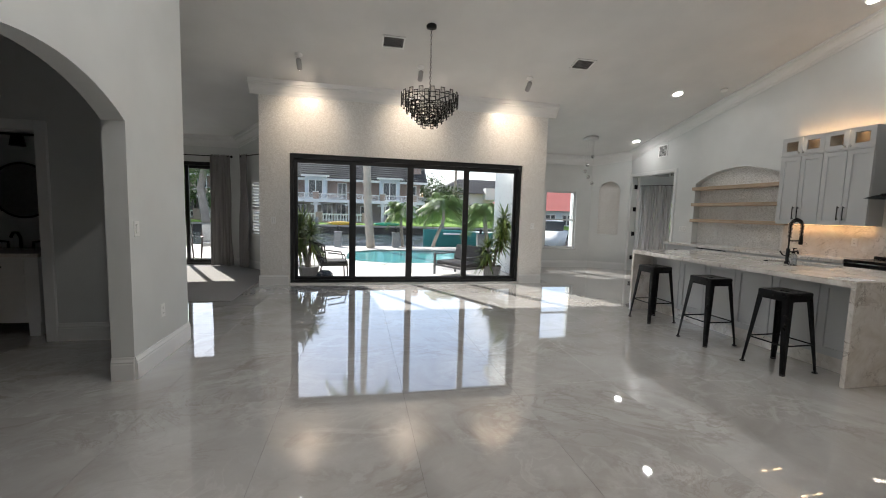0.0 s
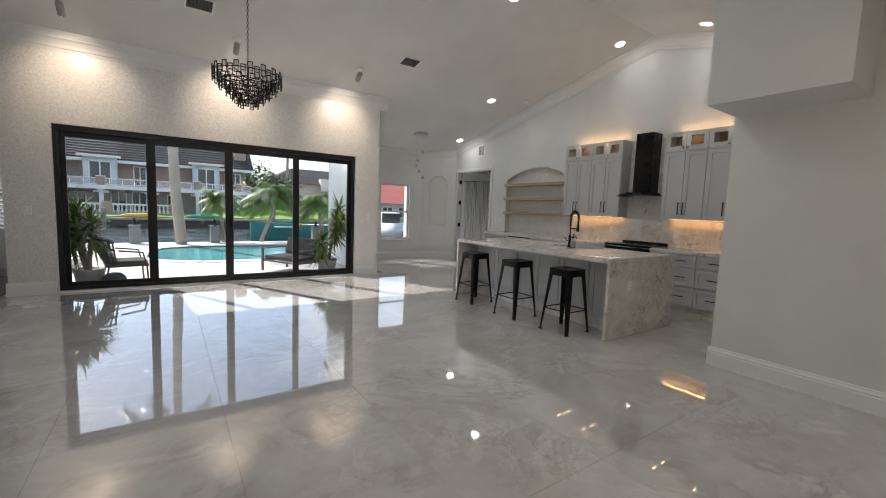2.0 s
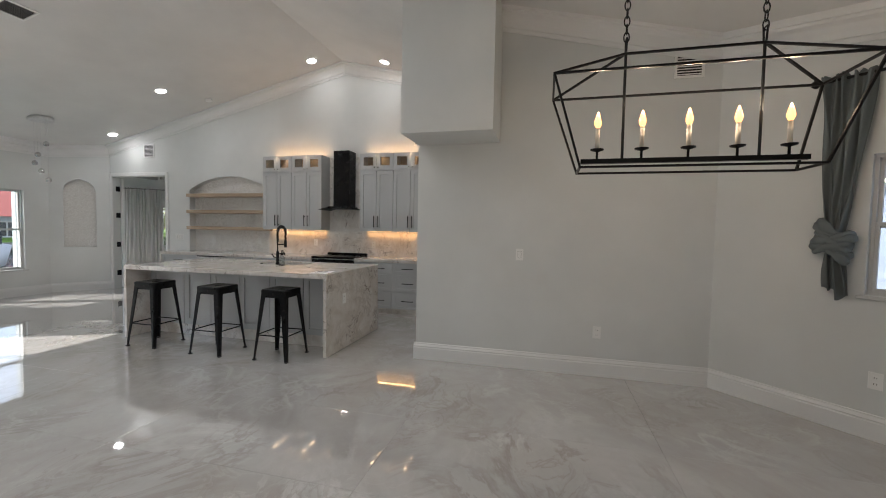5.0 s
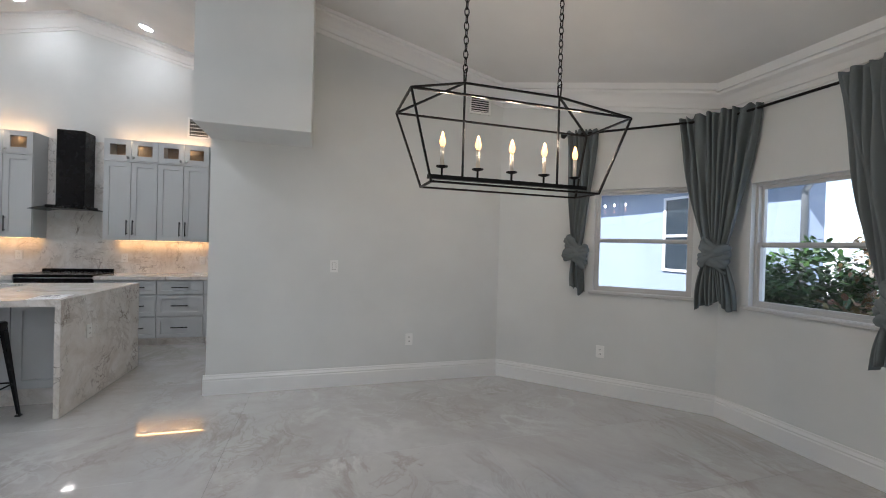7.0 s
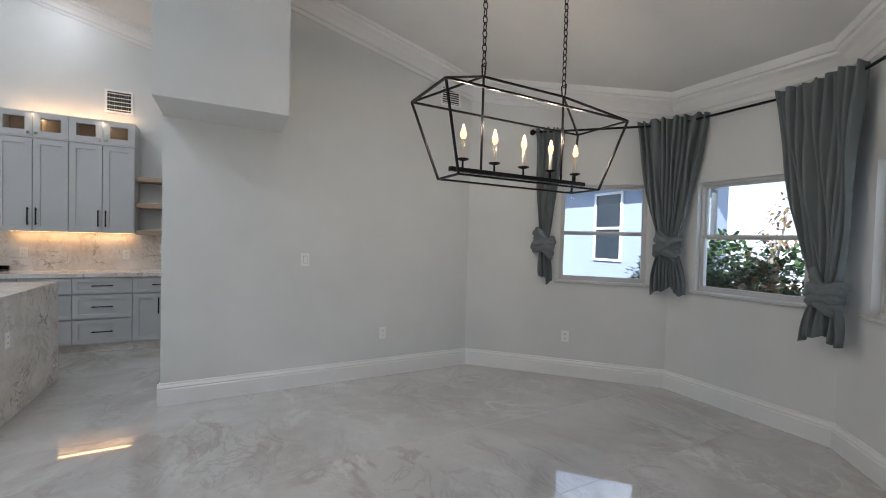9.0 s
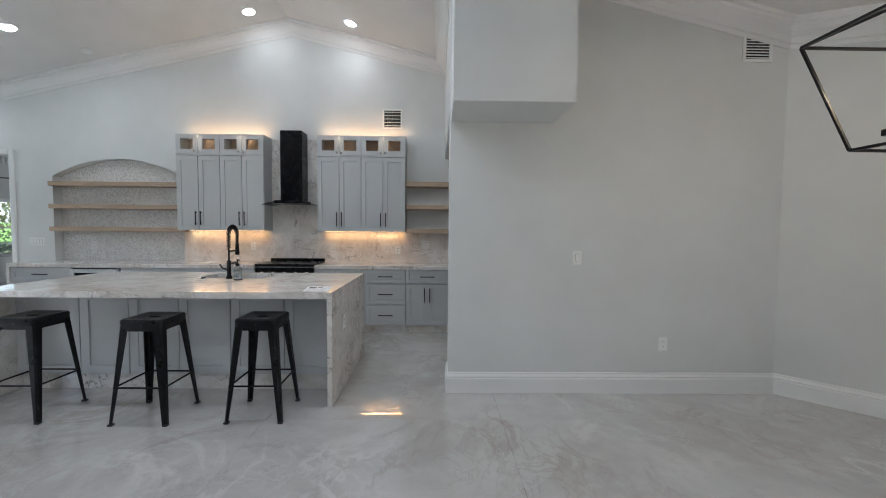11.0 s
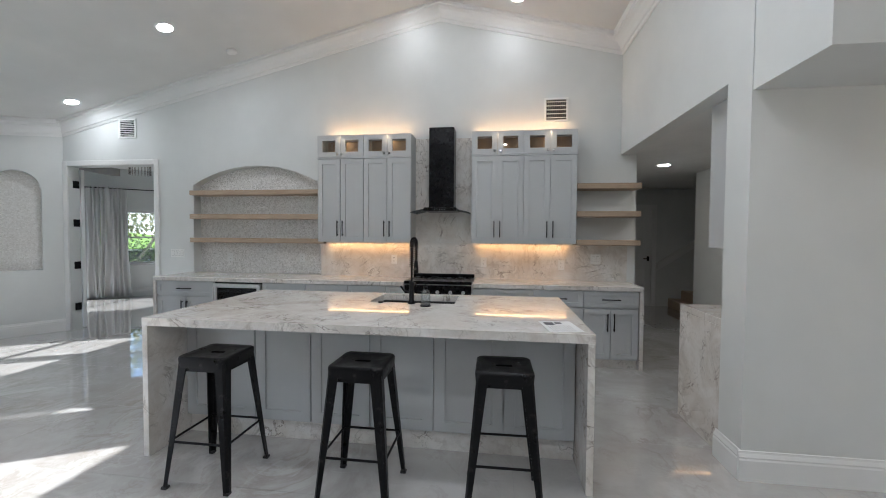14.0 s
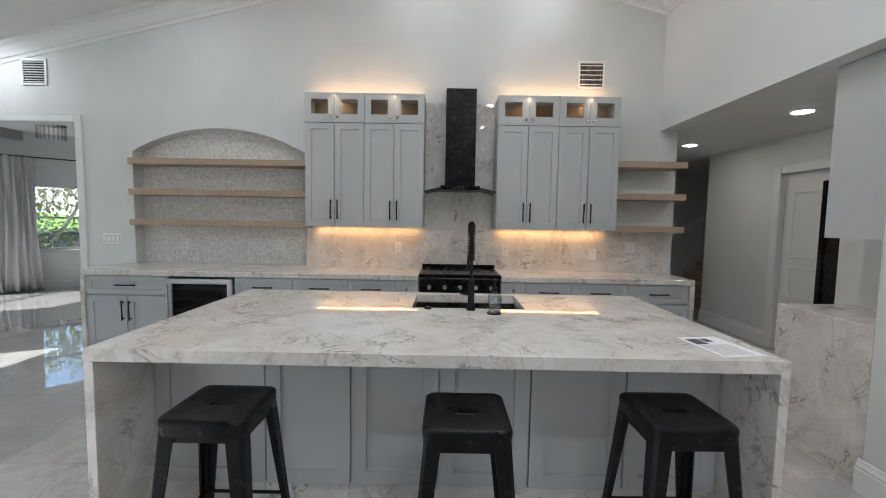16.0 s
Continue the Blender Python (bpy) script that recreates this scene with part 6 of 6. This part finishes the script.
for x in (-0.25, 0.25):
    part("leg", tube([(x, -0.27, 0), (x, -0.25, 0.32), (x, -0.2, 0.52), (x, 0.12, 0.56)], 0.014), M_WICKER, wc)
    part("leg", tube([(x, 0.3, 0), (x, 0.24, 0.32)], 0.014), M_WICKER, wc)
bk = thing("storage_bag", "crumpled dark blue bag under the patio chair", "bag", (-0.12, 9.75, -0.03))
part("bag", lathe([(0.14, 0), (0.17, 0.06), (0.15, 0.15), (0.09, 0.2)], sides=10), paint("blue_bag", (0.03, 0.05, 0.09), 0.6, 0.3), bk)
ls = thing("patio_loveseat", "grey slatted metal patio loveseat with dark cushions", "loveseat", pose(2.78, 10.3, -0.03, 0, 0, -62))
part("frame", boxes([(-0.5, 0.5, -0.32, 0.32, 0.2, 0.25)], 0.006), M_SLATE, ls)
part("cushion", box(-0.47, 0.47, -0.3, 0.26, 0.251, 0.33, 0.025, 2), M_CUSH, ls)
for x in (-0.5, 0.5):
    for y in (-0.32, 0.32):
        part("leg", box(x - 0.02, x + 0.02, y - 0.02, y + 0.02, 0.0, 0.46), M_SLATE, ls)
    part("armrest", box(x - 0.025, x + 0.025, -0.34, 0.34, 0.461, 0.485), M_SLATE, ls)
for i in range(5):
    bm = bmesh.new()
    add_box(bm, -0.48, 0.48, -0.012, 0.012, 0, 0.045, m=pose(0, 0.32 + i * 0.02, 0.27 + i * 0.07, -14, 0, 0))
    part("slat", bm, M_CUSH, ls)
bm = bmesh.new()
add_box(bm, -0.44, 0.44, -0.05, 0.05, 0, 0.36, 0.03, 2, m=pose(0, 0.25, 0.33, -14, 0, 0))
part("back_cushion", bm, M_CUSH, ls, "dark back cushion")
for x, y, r in ((-3.3, 13.4, 20), (-4.1, 13.3, 200)):
    armchair(pose(x, y, -0.03, 0, 0, r), M_DKWOOD, M_LTCUSH, "patio_chair", "wooden patio chair with pale cushions")
fg = thing("fiddle_leaf_fig", "broad-leaved fig in a pot beside the garden door", "potted plant", (-3.62, 10.9, 0.012))
part("pot", lathe([(0.13, 0), (0.17, 0.3), (0.15, 0.3), (0.14, 0.26)]), M_POT, fg, "", True)
part("stem", tube([(0, 0, 0.2), (0.03, 0, 0.9), (0.0, 0.02, 1.7)], 0.018), M_TRUNK, fg)
bm = bmesh.new()
rnd = random.Random(5)
for k in range(34):
    az, z = rnd.uniform(0, 6.28), rnd.uniform(1.0, 1.8)
    add_leaf(bm, Vector((0, 0, z)), Vector((math.cos(az), math.sin(az), rnd.uniform(-0.2, 0.8))), 0.34, 0.2, 0.3)
part("leaves", bm, M_YUCCA, fg, "broad glossy leaves")

# boat by the seawall
bt = thing("boat", "teal boat hull with a pale rim moored in the canal", "boat", pose(8.6, 27, -1.1, 0, 0, 10))
bm = bmesh.new()
secs = []
for i in range(11):
    f = i / 10
    w = 1.3 * (1 - max(0, (0.35 - f) / 0.35) ** 2 * 0.92)
    secs.append([bm.verts.new((-4.2 + 8 * f, s * w * k, z)) for s, k, z in ((-1, 1.0, 1.15 + 0.25 * (1 - f)), (-1, 0.8, 0.2), (0, 0, -0.1), (1, 0.8, 0.2), (1, 1.0, 1.15 + 0.25 * (1 - f)))])
for a, b in zip(secs, secs[1:]):
    for k in range(4):
        bm.faces.new((a[k], a[k + 1], b[k + 1], b[k]))
bm.faces.new(secs[-1])
bm.faces.new(secs[0])
part("hull", bm, M_TEAL, bt, "teal hull", True)
part("deck", box(-3.2, 3.8, -1.15, 1.15, 1.12, 1.22, 0.03), M_STUCCO, bt)

# far bank
structure("ground", box(-300, 300, 44.5, 400, -1.5, -0.15), M_LAWN, "green lawn on the far bank", "lawn")
# Seawall face, much darker than the concrete cap above it.
structure("pavement", box(-300, 300, 44.0, 44.6, -1.5, -0.42), paint("dark_seawall", (0.06, 0.055, 0.05), 0.7, 0.3, 8, 0.5), "dark seawall of the far bank", "seawall")
structure("pavement", box(-300, 300, 43.7, 44.66, -0.42, -0.25), M_CONC, "concrete cap on the far seawall", "seawall")
bm = bmesh.new()
hexa(bm, [(3.6, 44.7, -0.4), (60, 44.7, -0.4), (60, 66, -0.4), (8.6, 66, -0.4), (3.6, 44.7, -0.14), (60, 44.7, -0.14), (60, 66, 1.9), (8.6, 66, 1.9)])
structure("ground", bm, M_LAWN, "bright lawn rising from the seawall", "lawn")
rnd = random.Random(9)
bm = bmesh.new()
for k in range(5200):
    p = Vector((rnd.uniform(5.5, 24), rnd.uniform(44.8, 62), 0))
    p.z = -0.14 + (p.y - 44.7) / 21.3 * 2.04
    add_leaf(bm, p, Vector((rnd.uniform(-0.5, 0.5), rnd.uniform(-0.5, 0.5), 1)), rnd.uniform(0.05, 0.12), 0.08, 0.1)
tagged(part("grass", bm, M_GRASS), "bright mown grass on the far bank", "grass", "", "stuff")
for x, y, m, lab in ((3.4, 44.0, M_GREENK, "green kayak on the seawall"), (-1.2, 44.0, M_YELLOW, "yellow kayak on the seawall")):
    k = thing("kayak", lab, "kayak", (x, y + 0.25, -0.25))
    part("hull", lathe([(0.01, -1.5), (0.13, -1.0), (0.2, 0), (0.13, 1.0), (0.01, 1.5)], m=Matrix.Translation((0, 0, 0.19)) @ pose(0, 0, 0, 0, 90, 0), sides=12), m, k, "", True)
for x in (5.6, 9.2, -3.6):
    k = thing("mooring_post", "weathered wooden mooring post", "mooring post", (x, 43.6, -1.1), "mooring posts")
    part("post", lathe([(0.16, -0.3), (0.16, 1.6), (0.12, 1.65)], sides=10), M_PILE, k, "", True)


def window_unit(parent, x, y, z, w, h, panes=2):
    wn2 = part("window", boxes([(x - w / 2, x - w / 2 + 0.1, y - 0.08, y, z, z + h), (x + w / 2 - 0.1, x + w / 2, y - 0.08, y, z, z + h), (x - w / 2, x + w / 2, y - 0.08, y, z, z + 0.1), (x - w / 2, x + w / 2, y - 0.08, y, z + h - 0.1, z + h)] + [(x - w / 2 + w * (i + 1) / panes - 0.05, x - w / 2 + w * (i + 1) / panes + 0.05, y - 0.07, y, z, z + h) for i in range(panes - 1)]), M_STUCCO, parent)
    part("pane", box(x - w / 2 + 0.05, x + w / 2 - 0.05, y - 0.03, y - 0.01, z + 0.05, z + h - 0.05), M_GLASSDK, wn2, "dark glass")


# the large house across the canal
hs = thing("canal_house", "two-storey brick and white house with balcony and porch", "house")
HY = 54.0
# Dark brown stucco: the deep porch's shade is put into the wall colour.
M_PORCH = paint("porch_shade_stucco", (0.3, 0.27, 0.25), 0.85, 0.2, 3, 0.2)
M_RAIL = glass("hazy_rail_glass", (0.8, 0.83, 0.86), 0.1, 0.1)
part("wall", boxes([(-26, 8.2, HY, HY + 8, -0.35, 2.2)]), M_PORCH, hs, "porch wall with the porch's shade painted in brown")
part("upper_wall", box(-26, 8.2, HY, HY + 8, 2.5, 5.0), M_BRICK, hs, "pale brick upper wall")
part("balcony_floor", box(-26.3, 8.5, HY - 2.6, HY, 2.2, 2.5), M_STUCCO, hs, "white balcony edge")
part("gutter", box(-26.3, 8.5, HY - 2.68, HY - 2.61, 2.12, 2.26), M_STUCCO, hs)
part("porch_floor", box(-26.3, 8.5, HY - 2.8, HY, -0.35, -0.1), M_CONC, hs)
part("terrace", box(-26.3, 1.2, HY - 5.59, HY - 2.81, -0.35, -0.02), M_CONC, hs)
part("terrace_wall", box(-26.3, 1.2, HY - 6.02, HY - 5.6, -0.6, 0.0), M_BRICK, hs)
for i in range(9):
    x = -24.0 + i * 3.9
    part("column", box(x - 0.16, x + 0.16, HY - 2.5, HY - 2.2, -0.1, 1.98), M_STUCCO, hs)
    part("capital", box(x - 0.26, x + 0.26, HY - 2.6, HY - 2.1, 1.981, 2.199), M_STUCCO, hs)
    part("bracket", boxes([(x - 0.6, x - 0.17, HY - 2.4, HY - 2.3, 1.8, 1.98), (x + 0.17, x + 0.6, HY - 2.4, HY - 2.3, 1.8, 1.98)]), M_STUCCO, hs)
    part("pier", box(x - 0.3, x + 0.3, HY - 2.55, HY - 2.15, 2.501, 3.3), M_BRICK, hs)
    part("pier_cap", box(x - 0.36, x + 0.36, HY - 2.6, HY - 2.1, 3.301, 3.38), M_STUCCO, hs)
    part("rail_panel", box(x + 0.31, x + 3.59, HY - 2.37, HY - 2.34, 2.62, 3.1), M_RAIL, hs, "hazy glass rail")
    if i % 2:
        window_unit(hs, x + 1.1, HY, -0.05, 1.3, 2.1, 2)
        window_unit(hs, x + 2.8, HY, -0.05, 1.3, 2.1, 2)
    else:
        window_unit(hs, x + 1.9, HY, 0.35, 1.3, 1.5, 2)
part("balcony_rail", boxes([(-26, 8.4, HY - 2.4, HY - 2.32, 3.11, 3.2), (-26, 8.4, HY - 2.4, HY - 2.32, 2.55, 2.61)]), M_STUCCO, hs)
for i in range(36):
    x = -25.7 + i * 0.95
    part("rail_post", box(x - 0.025, x + 0.025, HY - 2.42, HY - 2.38, 2.5, 3.11), M_STUCCO, hs)
bm = bmesh.new()
for i in range(88):
    add_lathe(bm, [(0.05, 0.0), (0.1, 0.16), (0.09, 0.25), (0.045, 0.45), (0.07, 0.7)], (-26 + i * 0.31, HY - 5.82, 0.0), 6)
tagged(part("terrace_balusters", bm, M_STUCCO, hs), "", "", "", "stuff")
part("terrace_rail", box(-26.3, 1.3, HY - 6.0, HY - 5.65, 0.7, 0.85), M_STUCCO, hs)
for x in (-26, -16, -9.4, -3.8, 1.2):
    part("terrace_pier", box(x - 0.35, x + 0.35, HY - 6.1, HY - 5.55, -0.35, 1.0), M_BRICK, hs)


def shingle_slope(name, x0, x1, ya, za, yb, zb, courses):
    """A roof slope in overlapping courses, rising from (ya, za) to (yb, zb)."""
    bm = bmesh.new()
    for i in range(courses):
        f, g = i / courses, (i + 1.08) / courses
        y0, y1, z0, z1 = ya + (yb - ya) * f, ya + (yb - ya) * g, za + (zb - za) * f, za + (zb - za) * g
        hexa(bm, [(x0, y0, z0), (x1, y0, z0), (x1, y1, z1 - 0.05), (x0, y1, z1 - 0.05), (x0, y0, z0 + 0.11), (x1, y0, z0 + 0.11), (x1, y1, z1), (x0, y1, z1)])
    return part(name, bm, M_ROOF, hs, "dark shingle courses")


shingle_slope("roof", -27, 9, HY - 1.2, 4.85, HY + 4.5, 9.2, 16)
part("eave", box(-27, 9, HY - 1.4, HY - 1.21, 4.72, 5.0), M_STUCCO, hs)
for x in (-20.5, -12.5, -4.6, 4.2):
    part("dormer", box(x - 1.25, x + 1.25, HY - 1.6, HY - 0.1, 2.501, 5.2), M_BLUEWALL, hs, "white dormer bay")
    shingle_slope("dormer_roof", x - 1.6, x + 1.6, HY - 2.0, 5.2, HY + 1.6, 7.8, 9)
    part("dormer_eave", box(x - 1.62, x + 1.62, HY - 2.1, HY - 2.01, 5.12, 5.34), M_STUCCO, hs)
    window_unit(hs, x, HY - 1.6, 2.6, 1.7, 2.2, 2)
    window_unit(hs, x + 3.0, HY, 2.6, 1.1, 2.0, 2)
part("skylight", boxes([(-9.6, -7.4, HY - 0.4, HY + 1.0, 5.9, 6.05)]), M_GLASSDK, hs)
part("chimney", box(7.2, 8.4, HY + 0.5, HY + 1.8, 4.5, 10.0), M_BRICK, hs)
# smaller house and red-roofed house
h2 = thing("far_house", "grey-roofed house beyond the lawn", "house")
part("wall", box(13.5, 28, 66, 74, -0.35, 4.6), M_STUCCO, h2)
bm = bmesh.new()
hexa(bm, [(12.5, 65, 4.5), (29, 65, 4.5), (29, 75, 4.5), (12.5, 75, 4.5), (17, 69, 7.0), (25, 69, 7.0), (25, 71, 7.0), (17, 71, 7.0)])
part("roof", bm, M_ROOF, h2)
part("gable", box(20.5, 23, 64.6, 66, 3.5, 5.4), M_STUCCO, h2)
for x in (15.5, 19, 24.5):
    window_unit(h2, x, 66, 1.2, 1.6, 1.6, 2)
h3 = thing("red_roof_house", "pale blue house with a pink-red tiled roof", "house")
part("wall", box(19, 36, 47, 56, -0.35, 2.0), M_BLUEWALL, h3)
bm = bmesh.new()
hexa(bm, [(18.4, 46.0, 1.9), (37, 46.0, 1.9), (37, 57, 1.9), (18.4, 57, 1.9), (19.5, 51, 5.2), (36, 51, 5.2), (36, 52, 5.2), (19.5, 52, 5.2)])
part("roof", bm, M_REDROOF, h3, "pink-red tiled roof")
for x in (21, 23.2, 25.4, 27.6):
    window_unit(h3, x, 47, 0.1, 1.4, 1.4, 2)
b2 = thing("motor_boat", "white motor boat moored across the canal", "boat", pose(16.5, 33, -1.1, 0, 0, 70))
bm = bmesh.new()
secs = []
for i in range(9):
    f = i / 8
    w = 1.2 * (1 - max(0, (0.4 - f) / 0.4) ** 2 * 0.95)
    secs.append([bm.verts.new((-3.5 + 7 * f, s * w * k, z)) for s, k, z in ((-1, 1.0, 1.2), (-1, 0.75, 0.1), (1, 0.75, 0.1), (1, 1.0, 1.2))])
for a, b in zip(secs, secs[1:]):
    for k in range(4):
        bm.faces.new((a[k], a[(k + 1) % 4], b[(k + 1) % 4], b[k]))
bm.faces.new(secs[0])
bm.faces.new(secs[-1])
part("hull", bm, M_STUCCO, b2, "", True)
part("cabin", box(-0.8, 1.6, -0.8, 0.8, 1.2, 2.1, 0.15, 2), M_STUCCO, b2)
part("windscreen", box(-1.1, -0.85, -0.75, 0.75, 1.25, 2.0), M_GLASSDK, b2)


def leaf_mass(name, centres, n, size, material, label, seed, cat="bush", trunk=True, ground=-0.35):
    rnd = random.Random(seed)
    t = thing(name, label, cat, (centres[0][0], centres[0][1], ground))
    o = Vector((centres[0][0], centres[0][1], ground))
    bm = bmesh.new()
    for k in range(n):
        cx, cy, cz, r = rnd.choice(centres)
        d = Vector((rnd.gauss(0, 1), rnd.gauss(0, 1), rnd.gauss(0, 1))).normalized()
        rr = r * (0.55 + 0.5 * rnd.random()) * (1 + 0.2 * noise.noise(d * 3 + Vector((seed, 0, 0))))
        p = Vector((cx, cy, cz)) + d * rr - o
        add_leaf(bm, p, (d + Vector((rnd.uniform(-0.8, 0.8), rnd.uniform(-0.8, 0.8), rnd.uniform(-0.9, 0.5)))), size * rnd.uniform(0.7, 1.3), size * 0.62, 0.25)
    part("leaves", bm, material, t)
    if trunk:
        bt2 = bmesh.new()
        for cx, cy, cz, r in centres:
            add_tube(bt2, [(0, 0, 0), Vector((cx, cy, cz)) * 0.5 - Vector((o.x, o.y, o.z)) * 0.5 + Vector((0.1, 0, 0)), Vector((cx, cy, cz)) - o], [0.06 * r + 0.02, 0.04 * r + 0.015, 0.01], 6)
        part("branches", bt2, M_TRUNK, t)
    return t


rnd = random.Random(31)
for i, (x, y, h) in enumerate(((9.8, 58, 5.6), (11.2, 60, 6.0), (13.2, 62, 5.0), (-13, 47.5, 3.4), (-18, 48, 4.2), (-10.5, 48.5, 3.0), (-23, 50, 5.0), (-30, 52, 5.5), (26, 60, 4.0), (31, 62, 5.0), (-38, 54, 6.0))):
    leaf_mass("broadleaf_tree", [(x + rnd.uniform(-1.5, 1.5), y + rnd.uniform(-1, 1), h * rnd.uniform(0.45, 0.8), h * 0.36) for _ in range(5)], 1900, 0.34, M_TREE, "dark green broadleaf tree on the far bank", 40 + i, "tree")
for i, x in enumerate((6.4, 8.3, 13.6, -0.6, -7.0)):
    leaf_mass("shrub", [(x + rnd.uniform(-0.6, 0.6), 57 + rnd.uniform(-1, 1), 0.35, 0.7) for _ in range(3)], 260, 0.25, M_TREE, "green shrub by the far lawn", 60 + i, "shrub")
leaf_mass("sea_grape_bush", [(4.9, -3.6, 0.9, 0.55), (4.2, -3.7, 1.0, 0.6), (3.5, -3.6, 0.85, 0.55), (5.3, -3.9, 0.8, 0.5), (4.5, -3.5, 0.4, 0.6), (3.4, -3.4, 0.3, 0.6), (3.9, -3.5, 0.6, 0.6)], 11000, 0.1, M_BUSH, "dense dark green bush outside the bay window", 71, ground=-0.1)
leaf_mass("croton_bush", [(3.2, -3.0, 0.75, 0.3), (3.5, -2.95, 0.7, 0.3)], 420, 0.1, M_CROTON, "red-leaved bush outside the bay window", 72, ground=-0.1)
leaf_mass("vine", [(3.5, -3.4, 1.6, 0.22), (3.4, -3.4, 1.9, 0.2), (3.55, -3.4, 1.35, 0.25)], 240, 0.06, M_CROTON, "reddish climbing shrub outside the bay window", 73, ground=-0.1)
leaf_mass("hedge", [(13.2 + 0.5 * i, 15.4 - 0.5 * i, 0.7, 0.7) for i in range(-2, 5)], 7000, 0.08, M_HEDGE, "clipped green hedge outside the bedroom", 74, ground=-0.1)
leaf_mass("garden_tree", [(13.8, 16.6, 2.2, 0.9), (14.8, 15.6, 2.4, 1.0), (15.4, 14.6, 2.0, 0.9), (13.2, 17.4, 1.7, 0.8)], 6500, 0.1, M_HEDGE2, "light green garden tree outside the bedroom", 75, "tree", ground=-0.1)
# Turf colour far darker than the lawn's, to carry the hedge's shade.
structure("ground", box(9.0, 900, 12.5, 17.58, -0.4, -0.1), paint("shaded_turf", (0.07, 0.1, 0.04), 0.9, 0.3, 40, 0.5), "garden ground beside the bedroom", "ground")

# neighbour's wall by the bay
nbh = thing("neighbour_house", "white stucco neighbouring house with a dark window", "house")
# White wall given a dark blue-grey colour that holds its shade.
part("wall", box(4.87, 14, -4.95, -4.5, -0.1, 2.9), paint("shade_blue_stucco", (0.27, 0.32, 0.41), 0.8, 0.04, 120, 0.4), nbh)
nw = part("window", boxes([(6.6, 7.32, -4.499, -4.46, 1.05, 1.1), (6.6, 7.32, -4.499, -4.46, 2.45, 2.5), (6.6, 6.65, -4.499, -4.46, 1.1, 2.45), (7.27, 7.32, -4.499, -4.46, 1.1, 2.45), (6.65, 7.27, -4.499, -4.46, 1.72, 1.77)]), M_STUCCO, nbh)
part("pane", box(6.65, 7.27, -4.498, -4.485, 1.1, 2.45), M_GLASSDK, nw, "dark reflective glass")
part("roof", boxes([(4.3, 14.4, -5.3, -4.0, 2.85, 3.0)]), M_ROOF, nbh)
part("fascia", box(4.3, 14.4, -4.0, -3.96, 2.74, 3.0), M_STUCCO, nbh)
part("downspout", tube([(4.5, -4.05, 2.8), (4.5, -4.2, 2.6), (4.83, -4.46, 2.35), (4.83, -4.46, 0.1)], 0.045), M_PILE, nbh, "grey gutter downspout", True)

gw = thing("garden_wall", "tall pale blue-grey stucco wall beside the bay", "wall", kind="structure")
part("wall", box(-4.0, 2.85, -3.7, -3.5, -0.1, 2.7), M_BLUEWALL, gw)
part("coping", box(-4.05, 2.9, -3.76, -3.44, 2.701, 2.78, 0.01), M_STUCCO, gw)

# ---- floor slabs ----
slab_w, slab_l = 0.88, 1.76


def slab_mesh(w, l):
    bm = bmesh.new()
    add_box(bm, 0.0006, w - 0.0006, 0.0006, l - 0.0006, -0.0119, 0.0, 0.0004)
    return mesh_of(bm, "floor_slab", M_FLOOR)


full, short = slab_mesh(slab_w, slab_l), slab_mesh(slab_w, 9.17 - 7.98)
narrow = slab_mesh(0.64, slab_l)
for i in range(-7, 15):
    for j in range(-3, 7):
        x, y = 0.01 + slab_w * i, 2.70 + slab_l * j
        if x + slab_w < -5.9 or x > 11.6 or y > 14.2 or y + slab_l < -1.4:
            continue
        outside = x > -1.0 and x + slab_w < 4.9
        if (outside and y > 9.0) or (x < 7.0 and y > 11.6):
            continue
        o = new("floor_slab", short if outside and y + slab_l > 9.2 else full)
        o.parent = floor
        o.location = (x, y, 0)
